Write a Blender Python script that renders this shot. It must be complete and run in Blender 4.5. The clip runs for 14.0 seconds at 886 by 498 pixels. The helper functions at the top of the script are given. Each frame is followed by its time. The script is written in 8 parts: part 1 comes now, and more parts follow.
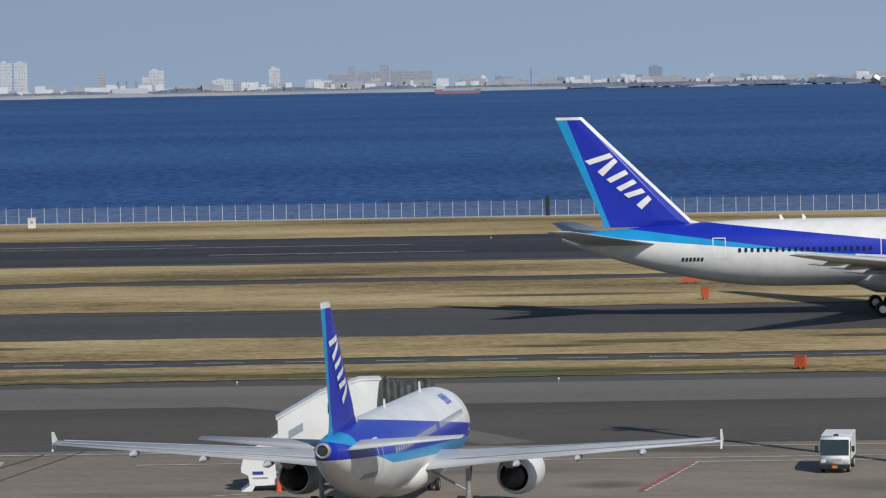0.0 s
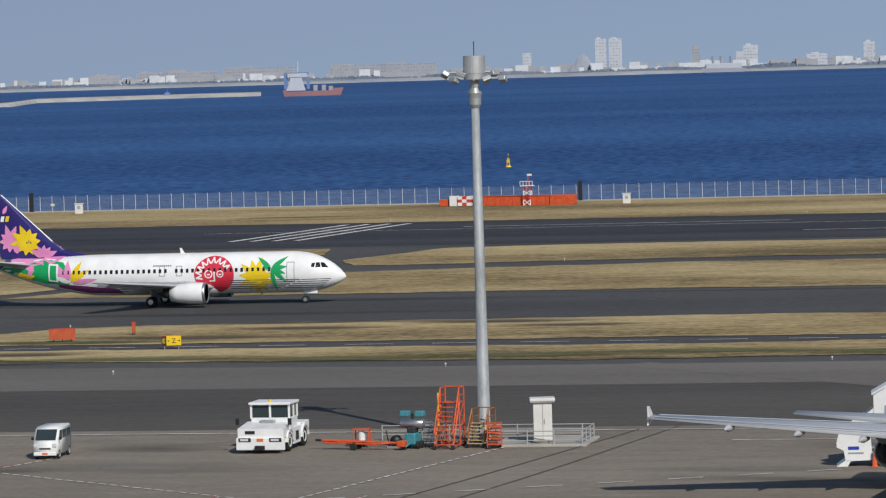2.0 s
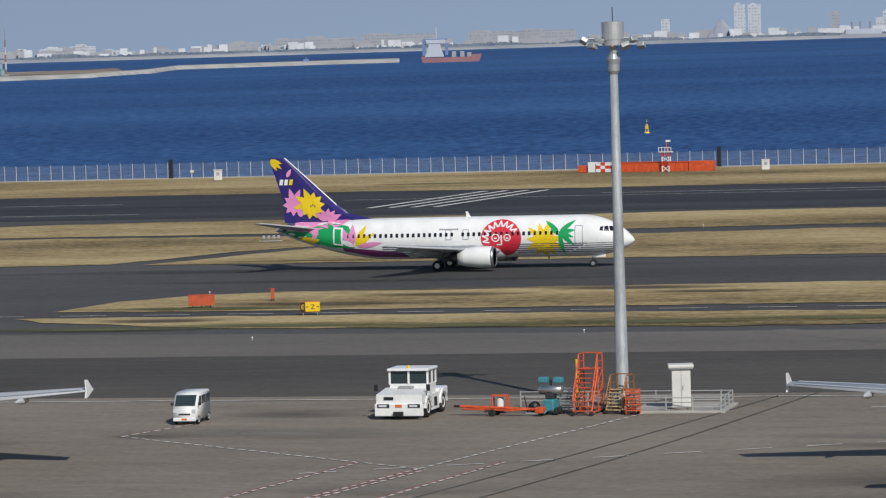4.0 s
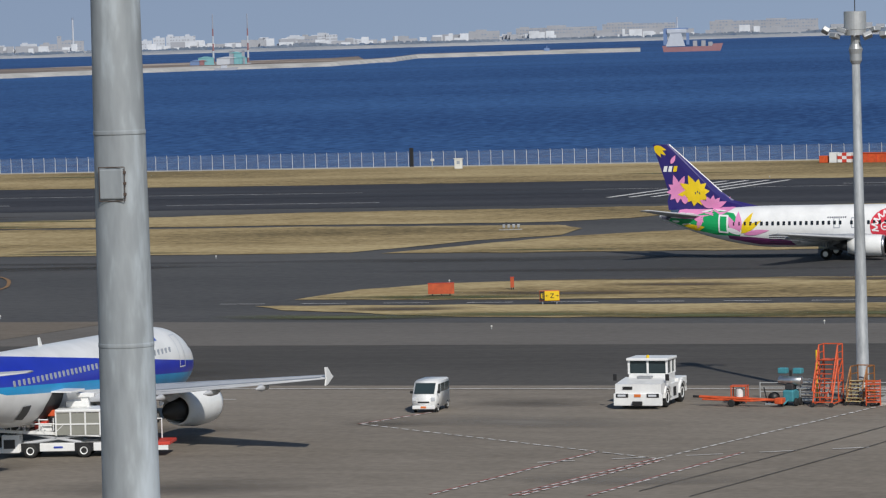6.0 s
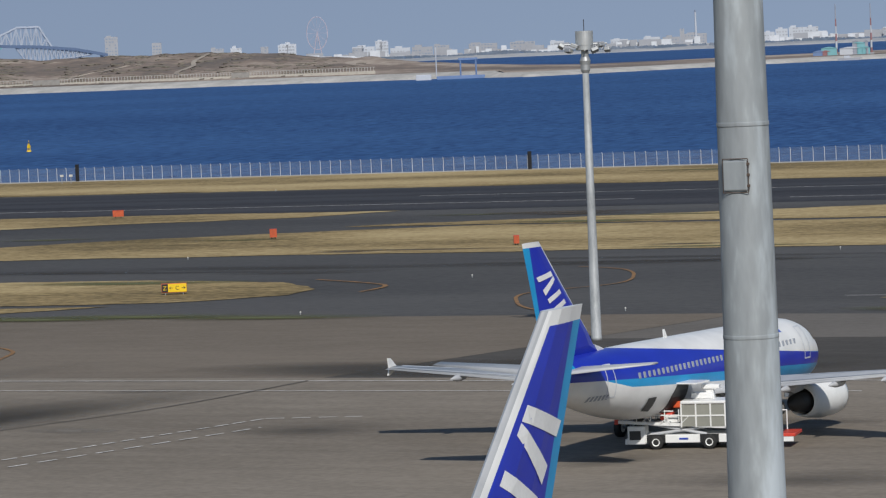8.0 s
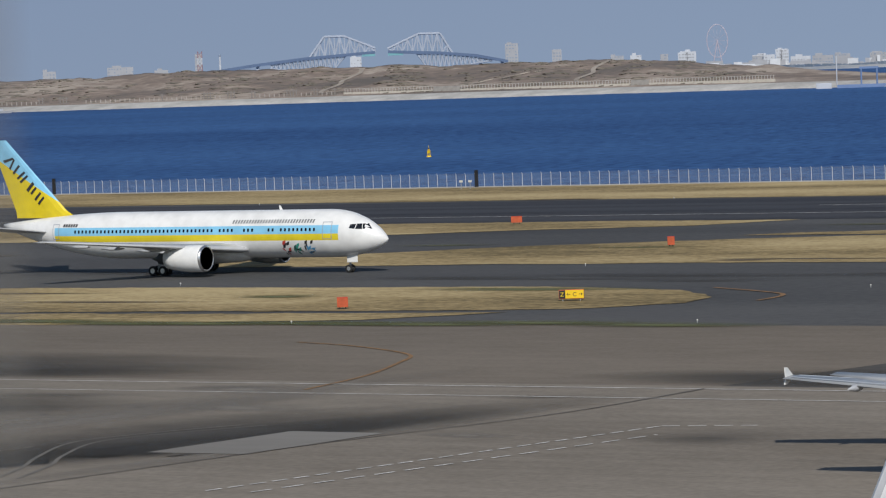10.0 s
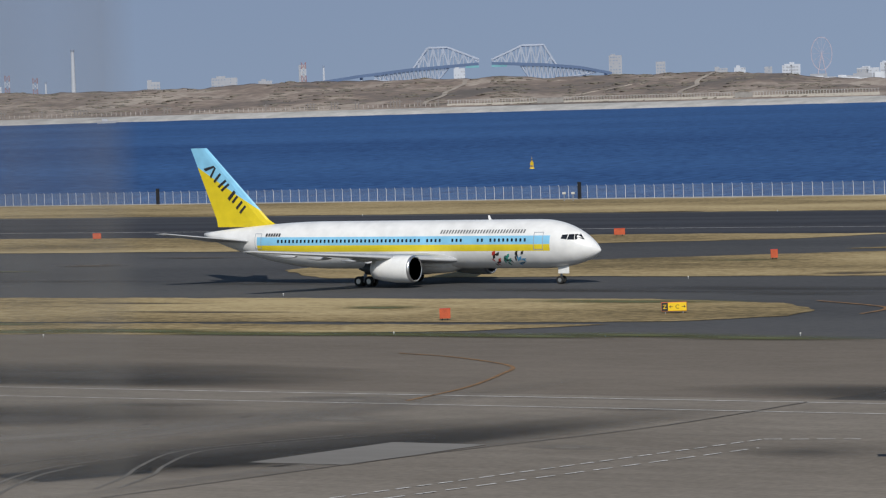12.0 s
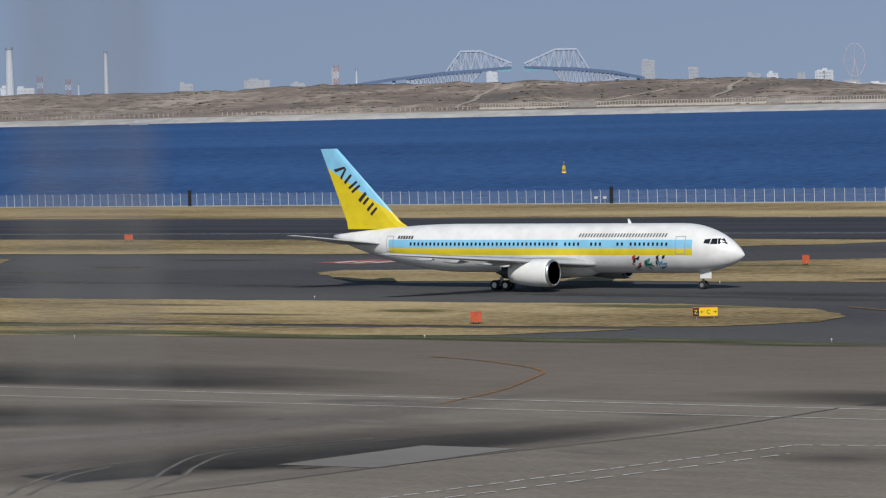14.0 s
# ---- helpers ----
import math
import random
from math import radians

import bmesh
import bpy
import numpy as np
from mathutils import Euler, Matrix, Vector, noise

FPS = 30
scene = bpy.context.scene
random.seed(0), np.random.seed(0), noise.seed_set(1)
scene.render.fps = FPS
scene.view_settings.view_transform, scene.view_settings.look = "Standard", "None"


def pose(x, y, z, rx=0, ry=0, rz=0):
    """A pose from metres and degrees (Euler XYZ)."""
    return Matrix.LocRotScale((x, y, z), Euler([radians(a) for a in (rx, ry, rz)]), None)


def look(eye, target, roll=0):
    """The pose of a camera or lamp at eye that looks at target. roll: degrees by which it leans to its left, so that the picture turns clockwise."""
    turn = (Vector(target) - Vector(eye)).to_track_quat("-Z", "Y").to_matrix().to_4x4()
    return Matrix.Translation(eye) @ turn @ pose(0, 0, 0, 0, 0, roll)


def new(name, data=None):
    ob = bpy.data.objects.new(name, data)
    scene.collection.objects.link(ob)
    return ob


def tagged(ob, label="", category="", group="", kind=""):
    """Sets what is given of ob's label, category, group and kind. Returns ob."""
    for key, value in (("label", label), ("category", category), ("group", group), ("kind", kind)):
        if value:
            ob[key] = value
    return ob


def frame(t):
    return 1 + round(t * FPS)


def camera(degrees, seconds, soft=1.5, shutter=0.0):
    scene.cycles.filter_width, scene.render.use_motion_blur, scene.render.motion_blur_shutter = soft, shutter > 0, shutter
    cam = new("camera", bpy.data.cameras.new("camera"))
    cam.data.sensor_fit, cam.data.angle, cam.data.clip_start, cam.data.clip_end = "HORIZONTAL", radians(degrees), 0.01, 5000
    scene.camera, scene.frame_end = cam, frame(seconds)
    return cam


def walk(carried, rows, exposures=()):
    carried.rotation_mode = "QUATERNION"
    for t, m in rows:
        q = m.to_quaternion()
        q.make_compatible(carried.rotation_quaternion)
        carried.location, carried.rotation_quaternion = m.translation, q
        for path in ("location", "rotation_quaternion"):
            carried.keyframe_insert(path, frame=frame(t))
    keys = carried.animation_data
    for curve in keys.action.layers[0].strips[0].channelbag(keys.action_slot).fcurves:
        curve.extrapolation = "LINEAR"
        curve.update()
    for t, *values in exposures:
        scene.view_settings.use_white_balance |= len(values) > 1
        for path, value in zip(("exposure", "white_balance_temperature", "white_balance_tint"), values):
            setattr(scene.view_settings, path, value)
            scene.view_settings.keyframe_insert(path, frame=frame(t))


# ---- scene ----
EYE = (0.0, 0.0, 23.2)
cam = camera(2 * math.degrees(math.atan(784 / 7000)), 14.0, soft=1.25)
# seconds, turn to the left, tilt, lean
PAN = [
    (0, 2.820, -2.587, -1.083),
    (0.5, 5.215, -2.553, -1.227),
    (1, 7.486, -2.683, -1.660),
    (1.5, 9.731, -2.705, -1.731),
    (2, 11.432, -2.751, -1.644),
    (2.5, 12.550, -3.137, -1.648),
    (2.7, 12.815, -3.222, -1.681),
    (4.8, 13.885, -3.197, -1.548),
    (5, 14.118, -3.277, -1.489),
    (5.5, 15.173, -3.360, -1.596),
    (6, 16.933, -3.237, -1.615),
    (6.5, 19.476, -3.171, -1.751),
    (7, 21.916, -3.028, -1.920),
    (7.5, 24.032, -2.995, -2.282),
    (8, 25.966, -3.038, -2.479),
    (8.5, 27.774, -2.900, -2.040),
    (9, 29.566, -2.732, -2.393),
    (9.2, 30.156, -2.690, -2.342),
    (11.5, 32.838, -2.728, -2.022),
    (12, 33.202, -2.484, -1.921),
    (12.5, 33.698, -2.436, -1.899),
    (13, 33.823, -2.399, -1.810),
    (13.5, 33.681, -2.470, -1.504),
    (14, 33.656, -2.419, -1.555),
]
walk(cam, [(t, pose(*EYE, 90 + tilt, 0, turn) @ pose(0, 0, 0, 0, 0, lean)) for t, turn, tilt, lean in PAN])

# ---- world and sun ----
SUN_TO = Vector((0.555 * math.cos(radians(37.5)), -0.832 * math.cos(radians(37.5)), math.sin(radians(37.5)))).normalized()
world = bpy.data.worlds.new("world")
scene.world = world
world.use_nodes = True
wn = world.node_tree.nodes
sky = wn.new("ShaderNodeTexSky")
sky.sky_type, sky.sun_disc = "NISHITA", False
sky.sun_elevation = radians(37.5)
sky.sun_rotation = math.atan2(SUN_TO.x, SUN_TO.y)
sky.air_density, sky.dust_density, sky.ozone_density = 1.0, 0.4, 3.0
wn["Background"].inputs[1].default_value = 0.074
world.node_tree.links.new(sky.outputs[0], wn["Background"].inputs[0])
sun = new("sun", bpy.data.lights.new("sun", "SUN"))
sun.data.energy, sun.data.angle, sun.data.color = 3.62, radians(0.5), (1.0, 0.962, 0.89)
sun.matrix_basis = look((0, 0, 60), Vector((0, 0, 60)) - SUN_TO)
scene.view_settings.exposure = 0.0

# ---- materials ----
def material(name, a, b, rough=0.8, scale=1.0, fine=12.0, metal=0.0, bump=0.0, spec=0.5, third=None, stretch=(1, 1, 1), grain=0.0):
    """A surface that varies between colours a and b at two scales (features per metre)."""
    m = bpy.data.materials.new(name)
    m.use_nodes = True
    nt, n, l = m.node_tree, m.node_tree.nodes, m.node_tree.links
    bsdf = n["Principled BSDF"]
    tex = n.new("ShaderNodeTexCoord")
    mp = n.new("ShaderNodeMapping")
    mp.inputs["Scale"].default_value = stretch
    l.new(tex.outputs["Object"], mp.inputs[0])
    n1, n2 = n.new("ShaderNodeTexNoise"), n.new("ShaderNodeTexNoise")
    n1.inputs["Scale"].default_value, n2.inputs["Scale"].default_value = scale, fine
    n1.inputs["Detail"].default_value, n2.inputs["Detail"].default_value = 5, 3
    l.new(mp.outputs[0], n1.inputs[0])
    l.new(mp.outputs[0], n2.inputs[0])
    add = n.new("ShaderNodeMath")
    add.operation = "MULTIPLY_ADD"
    l.new(n2.outputs[0], add.inputs[0])
    add.inputs[1].default_value = 0.45
    l.new(n1.outputs[0], add.inputs[2])
    if grain:
        n3, add3 = n.new("ShaderNodeTexNoise"), n.new("ShaderNodeMath")
        n3.inputs["Scale"].default_value, n3.inputs["Detail"].default_value = grain, 2
        l.new(tex.outputs["Object"], n3.inputs[0])
        sub3 = n.new("ShaderNodeMath")
        sub3.operation, sub3.inputs[1].default_value = "SUBTRACT", 0.5
        l.new(n3.outputs[0], sub3.inputs[0])
        add3.operation, add3.inputs[1].default_value = "MULTIPLY_ADD", 0.5
        l.new(sub3.outputs[0], add3.inputs[0])
        l.new(add.outputs[0], add3.inputs[2])
        add = add3
    ramp = n.new("ShaderNodeValToRGB")
    ramp.color_ramp.elements[0].position, ramp.color_ramp.elements[1].position = 0.52, 0.92
    ramp.color_ramp.elements[0].color, ramp.color_ramp.elements[1].color = (*a, 1), (*b, 1)
    if third:
        e = ramp.color_ramp.elements.new(0.72)
        e.color = (*third, 1)
    l.new(add.outputs[0], ramp.inputs[0])
    l.new(ramp.outputs[0], bsdf.inputs["Base Color"])
    bsdf.inputs["Roughness"].default_value, bsdf.inputs["Metallic"].default_value = rough, metal
    bsdf.inputs["Specular IOR Level"].default_value = spec
    if bump:
        bp = n.new("ShaderNodeBump")
        bp.inputs["Strength"].default_value, bp.inputs["Distance"].default_value = bump, 0.05
        l.new(n2.outputs[0], bp.inputs["Height"])
        l.new(bp.outputs[0], bsdf.inputs["Normal"])
    return m


def tint(c, k=0.06):
    return tuple(max(0, x * (1 - k)) for x in c), tuple(min(1, x * (1 + k)) for x in c)


def paint(name, c, rough=0.35, k=0.07, scale=0.8, metal=0.0, fine=9.0):
    a, b = tint(c, k)
    return material(name, a, b, rough, scale, fine, metal)


GRASS = material("dry_grass", (0.135, 0.103, 0.052), (0.470, 0.370, 0.200), 0.95, 0.03, 0.5, bump=0.0, spec=0.1, third=(0.320, 0.240, 0.120), stretch=(0.5, 1.3, 1), grain=1.2)
ASPHALT = material("asphalt", (0.050, 0.049, 0.050), (0.094, 0.091, 0.089), 0.9, 0.02, 0.9, spec=0.25, stretch=(0.5, 1.6, 1), grain=1.2)
SHOULDER = material("asphalt_shoulder", (0.120, 0.109, 0.097), (0.172, 0.156, 0.138), 0.9, 0.03, 1.0, spec=0.25, stretch=(0.4, 1.8, 1), grain=1.5)
RUNWAY = material("grooved_runway_asphalt", (0.022, 0.022, 0.028), (0.06, 0.06, 0.066), 0.9, 0.02, 0.5, spec=0.2, stretch=(0.12, 2.5, 1), grain=0.8)
DARK_LANE = material("dark_taxilane_asphalt", (0.064, 0.058, 0.052), (0.102, 0.093, 0.083), 0.9, 0.02, 0.5, spec=0.25, stretch=(0.3, 1.5, 1), grain=1.4)
CONCRETE = material("apron_concrete", (0.166, 0.141, 0.112), (0.258, 0.223, 0.182), 0.9, 0.018, 0.4, spec=0.25, stretch=(0.45, 1.2, 1), grain=1.8)
CONCRETE_WEST = material("weathered_apron_concrete", (0.134, 0.110, 0.084), (0.194, 0.162, 0.128), 0.9, 0.018, 0.4, spec=0.25, stretch=(0.45, 1.2, 1), grain=1.8)
PALE = material("pale_concrete", (0.190, 0.176, 0.158), (0.235, 0.220, 0.200), 0.9, 0.03, 0.6, spec=0.25, stretch=(0.4, 1.2, 1))
LINE = material("worn_white_marking", (0.42, 0.41, 0.385), (0.80, 0.77, 0.74), 0.85, 0.9, 4.0)
ORANGE_LINE = material("worn_orange_marking", (0.16, 0.095, 0.045), (0.32, 0.165, 0.055), 0.85, 0.8, 3.0)
RED_LINE = material("worn_red_marking", (0.24, 0.075, 0.06), (0.40, 0.12, 0.10), 0.85, 0.8, 3.0)
SEAWALL = material("seawall_concrete", (0.30, 0.28, 0.25), (0.46, 0.44, 0.40), 0.9, 0.05, 0.7)


def bm_mesh(bm, name):
    me = bpy.data.meshes.new(name)
    bm.to_mesh(me)
    bm.free()
    return me


def setting(name, bm, mat, label, category, kind="structure"):
    ob = new(name, bm_mesh(bm, name))
    ob.data.materials.append(mat)
    return tagged(ob, label, category, kind=kind)


def sheet(corners, z, depth=0.0):
    """A flat sheet with that outline."""
    bm = bmesh.new()
    vs = [bm.verts.new((x, y, z)) for x, y in corners]
    f = bm.faces.new(vs)
    if f.normal.z < 0:
        f.normal_flip()
    bm.normal_update()
    if f.normal.z < 0:
        f.normal_flip()
    bmesh.ops.triangulate(bm, faces=bm.faces[:])
    return bm


def band(x0, x1, y0, y1):
    return [(x0, y0), (x1, y0), (x1, y1), (x0, y1)]


# ---- ground, runway, apron ----
XL, XR = -1400, 700
setting("ground", sheet(band(XL, XR, -60, 622), 0.0), ASPHALT, "dark grey weathered asphalt of the airfield", "ground")
setting("apron", sheet(band(XL, XR, -60, 243), 0.02), CONCRETE, "grey stained concrete apron with faded markings", "apron")
setting("apron_west", sheet([(XL, 243.05), (-128, 243.05), (-122, 274), (-118, 297.5), (XL, 293)], 0.02), CONCRETE_WEST, "grey stained concrete apron beside the taxiway crossing", "apron")
setting("apron_edge", sheet([(-127.9, 243.05), (XR, 243.05), (XR, 274), (-121.9, 274)], 0.02), DARK_LANE, "dark asphalt taxilane beside the apron", "taxilane")
setting("apron_verge", sheet([(-121.9, 274.05), (XR, 274.05), (XR, 291), (-60, 292), (-117.9, 297)], 0.02), SHOULDER, "lighter grey strip of asphalt behind the taxilane", "pavement")
setting("runway", sheet(band(XL, XR, 484, 556), 0.02), RUNWAY, "dark grooved runway blackened by tyre rubber", "runway")


def sea():
    """Water from the seawall to the far coast."""
    bm = bmesh.new()
    ring = [(4900 * math.sin(radians(a)), 4900 * math.cos(radians(a))) for a in range(-75, 66, 5)]
    vs = [bm.verts.new((x, max(y, 626), -0.5)) for x, y in [(-4700, 626), *ring, (4400, 626)]]
    bm.faces.new(vs)
    bm.normal_update()
    for f in bm.faces:
        if f.normal.z < 0:
            f.normal_flip()
    m = bpy.data.materials.new("choppy_blue_sea")
    m.use_nodes = True
    n, l = m.node_tree.nodes, m.node_tree.links
    b = n["Principled BSDF"]
    tex = n.new("ShaderNodeTexCoord")
    fine, big = n.new("ShaderNodeTexNoise"), n.new("ShaderNodeTexNoise")
    m1, m2 = n.new("ShaderNodeMapping"), n.new("ShaderNodeMapping")
    m1.inputs["Scale"].default_value = (0.5, 0.16, 1)
    m2.inputs["Scale"].default_value = (0.0016, 0.006, 1)
    for mp, t in ((m1, fine), (m2, big)):
        l.new(tex.outputs["Object"], mp.inputs[0])
        l.new(mp.outputs[0], t.inputs[0])
        t.inputs["Scale"].default_value = 1.0
        t.inputs["Detail"].default_value = 5
    add = n.new("ShaderNodeMath")
    add.operation = "MULTIPLY_ADD"
    l.new(fine.outputs[0], add.inputs[0])
    add.inputs[1].default_value = 1.05
    half = n.new("ShaderNodeMath")
    half.operation, half.inputs[1].default_value = "MULTIPLY", 0.5
    l.new(big.outputs[0], half.inputs[0])
    l.new(half.outputs[0], add.inputs[2])
    ramp = n.new("ShaderNodeValToRGB")
    ramp.color_ramp.elements[0].position, ramp.color_ramp.elements[1].position = 0.56, 1.0
    ramp.color_ramp.elements[0].color, ramp.color_ramp.elements[1].color = (0.012, 0.044, 0.145, 1), (0.050, 0.130, 0.305, 1)
    l.new(add.outputs[0], ramp.inputs[0])
    l.new(ramp.outputs[0], b.inputs["Base Color"])
    b.inputs["Roughness"].default_value = 0.75
    b.inputs["Specular IOR Level"].default_value = 0.12
    setting("water", bm, m, "deep blue choppy sea water of the bay", "sea")
    # wind waves on the nearer water
    rng = np.random.default_rng(6)
    ys = 627 * 1.0042 ** np.arange(330)
    tans = np.tan(np.radians(np.arange(-9.0, 44.0, 0.13)))
    Y, TN = np.meshgrid(ys, tans, indexing="ij")
    X = -Y * TN
    Z = np.zeros_like(X)
    for k in range(22):
        wl, way = rng.uniform(3.2, 8.5), rng.normal(1.1, 0.8)
        Z += 0.0042 * wl ** 0.8 * np.sin(2 * math.pi / wl * (X * math.cos(way) + Y * math.sin(way)) + rng.uniform(0, 6.28))
    Z = -0.22 + np.clip(Z * (0.75 + 0.35 * np.sin(X / 90 + Y / 210) * np.sin(Y / 60)), -0.25, 0.6)
    ny, nx = X.shape
    me = bpy.data.meshes.new("water")
    idx = np.arange(ny * nx).reshape(ny, nx)
    quads = np.stack([idx[:-1, 1:], idx[:-1, :-1], idx[1:, :-1], idx[1:, 1:]], -1).reshape(-1, 4)
    me.from_pydata(np.stack([X, Y, Z], -1).reshape(-1, 3).tolist(), [], quads.tolist())
    me.polygons.foreach_set("use_smooth", [True] * len(me.polygons))
    me.materials.append(m)
    tagged(new("water", me), "deep blue sea water with short wind waves", "sea", kind="structure")



def sky_backdrop():
    """The hazy band of sky behind everything, far beyond the coast."""
    bm, rows = bmesh.new(), []
    for k in range(61):
        a = radians(-12 + k)
        rows.append([bm.verts.new((-4940 * math.sin(a), 4940 * math.cos(a), z)) for z in (-40, 520)])
    for a, b in zip(rows, rows[1:]):
        bm.faces.new((a[0], b[0], b[1], a[1]))
    m = bpy.data.materials.new("hazy_sky")
    m.use_nodes = True
    n, l = m.node_tree.nodes, m.node_tree.links
    n.remove(n["Principled BSDF"])
    em, tex, sep = n.new("ShaderNodeEmission"), n.new("ShaderNodeTexCoord"), n.new("ShaderNodeSeparateXYZ")
    l.new(tex.outputs["Object"], sep.inputs[0])
    cols = []
    for lo, hi in ((SKY_LEFT_LOW, SKY_LEFT_HIGH), (SKY_RIGHT_LOW, SKY_RIGHT_HIGH)):
        mr, mix = n.new("ShaderNodeMapRange"), n.new("ShaderNodeMix")
        mr.inputs[1].default_value, mr.inputs[2].default_value = 0, 210
        l.new(sep.outputs[2], mr.inputs[0])
        mix.data_type = "RGBA"
        mix.inputs[6].default_value, mix.inputs[7].default_value = (*lo, 1), (*hi, 1)
        l.new(mr.outputs[0], mix.inputs[0])
        cols.append(mix.outputs[2])
    mr, mix = n.new("ShaderNodeMapRange"), n.new("ShaderNodeMix")
    mr.inputs[1].default_value, mr.inputs[2].default_value = -3000, 200
    l.new(sep.outputs[0], mr.inputs[0])
    mix.data_type = "RGBA"
    l.new(mr.outputs[0], mix.inputs[0])
    l.new(cols[0], mix.inputs[6])
    l.new(cols[1], mix.inputs[7])
    l.new(mix.outputs[2], em.inputs[0])
    l.new(em.outputs[0], n["Material Output"].inputs[0])
    setting("backdrop", bm, m, "hazy grey-blue sky above the bay", "sky")


SKY_LEFT_LOW, SKY_LEFT_HIGH = (0.235, 0.305, 0.43), (0.215, 0.285, 0.42)
SKY_RIGHT_LOW, SKY_RIGHT_HIGH = (0.285, 0.375, 0.52), (0.255, 0.335, 0.485)
sky_backdrop()
sea()
# lip of the seawall under the fence
bm = bmesh.new()
bmesh.ops.create_cube(bm, size=1, matrix=Matrix.Translation(((XL + XR) / 2, 622, -0.55)) @ Matrix.Diagonal((XR - XL, 4, 1.3, 1)))
setting("seawall", bm, SEAWALL, "pale concrete seawall along the shore under the fence", "seawall")

# ---- building helpers ----
def part(name, bm, mat, parent, label="", smooth=False):
    me = bm if isinstance(bm, bpy.types.Mesh) else bm_mesh(bm, name)
    if mat and not me.materials:
        me.materials.append(mat)
    if smooth:
        for p in me.polygons:
            p.use_smooth = True
    ob = new(name, me)
    ob.parent = parent
    return tagged(ob, label)


def thing(name, label, category, m=None, group="", kind=""):
    ob = new(name)
    ob.empty_display_size = 0.2
    if m:
        ob.matrix_basis = m
    return tagged(ob, label, category, group, kind)


def box(x0, x1, y0, y1, z0, z1, bevel=0.0, bm=None, m=None):
    bm = bm or bmesh.new()
    mm = Matrix.Translation(((x0 + x1) / 2, (y0 + y1) / 2, (z0 + z1) / 2)) @ Matrix.Diagonal((x1 - x0, y1 - y0, z1 - z0, 1))
    got = bmesh.ops.create_cube(bm, size=1, matrix=(m or Matrix()) @ mm)
    if bevel:
        es = list({e for v in got["verts"] for e in v.link_edges})
        bmesh.ops.bevel(bm, geom=es, offset=bevel, segments=2, affect="EDGES", profile=0.5)
    return bm


def rod(a, b, r, bm=None, r2=None, seg=8):
    """A round bar from a to b."""
    bm = bm or bmesh.new()
    a, b = Vector(a), Vector(b)
    d = b - a
    m = Matrix.Translation((a + b) / 2) @ d.to_track_quat("Z", "Y").to_matrix().to_4x4()
    bmesh.ops.create_cone(bm, cap_ends=True, segments=seg, radius1=r, radius2=r if r2 is None else r2, depth=d.length, matrix=m)
    return bm


def lathe(profile, axis="X", seg=24, m=None, bm=None):
    """A body of revolution; profile: (along, radius)."""
    bm = bm or bmesh.new()
    rings = []
    for s, r in profile:
        ring = []
        for k in range(seg):
            a = 2 * math.pi * k / seg
            p = Vector((s, r * math.cos(a), r * math.sin(a))) if axis == "X" else Vector((r * math.cos(a), s, r * math.sin(a))) if axis == "Y" else Vector((r * math.cos(a), r * math.sin(a), s))
            ring.append(bm.verts.new((m or Matrix()) @ p))
        rings.append(ring)
    for r0, r1 in zip(rings, rings[1:]):
        for k in range(seg):
            bm.faces.new((r0[k], r0[(k + 1) % seg], r1[(k + 1) % seg], r1[k]))
    bm.faces.new(rings[0][::-1])
    bm.faces.new(rings[-1])
    bmesh.ops.recalc_face_normals(bm, faces=bm.faces[:])
    return bm


def prism(points, y0, y1, axis="Y"):
    """A flat outline in x and z, drawn out along y."""
    bm = bmesh.new()
    a = [bm.verts.new((x, y0, z)) for x, z in points]
    b = [bm.verts.new((x, y1, z)) for x, z in points]
    bm.faces.new(a)
    bm.faces.new(b[::-1])
    for k in range(len(points)):
        j = (k + 1) % len(points)
        bm.faces.new((a[k], b[k], b[j], a[j]))
    bmesh.ops.recalc_face_normals(bm, faces=bm.faces[:])
    return bm


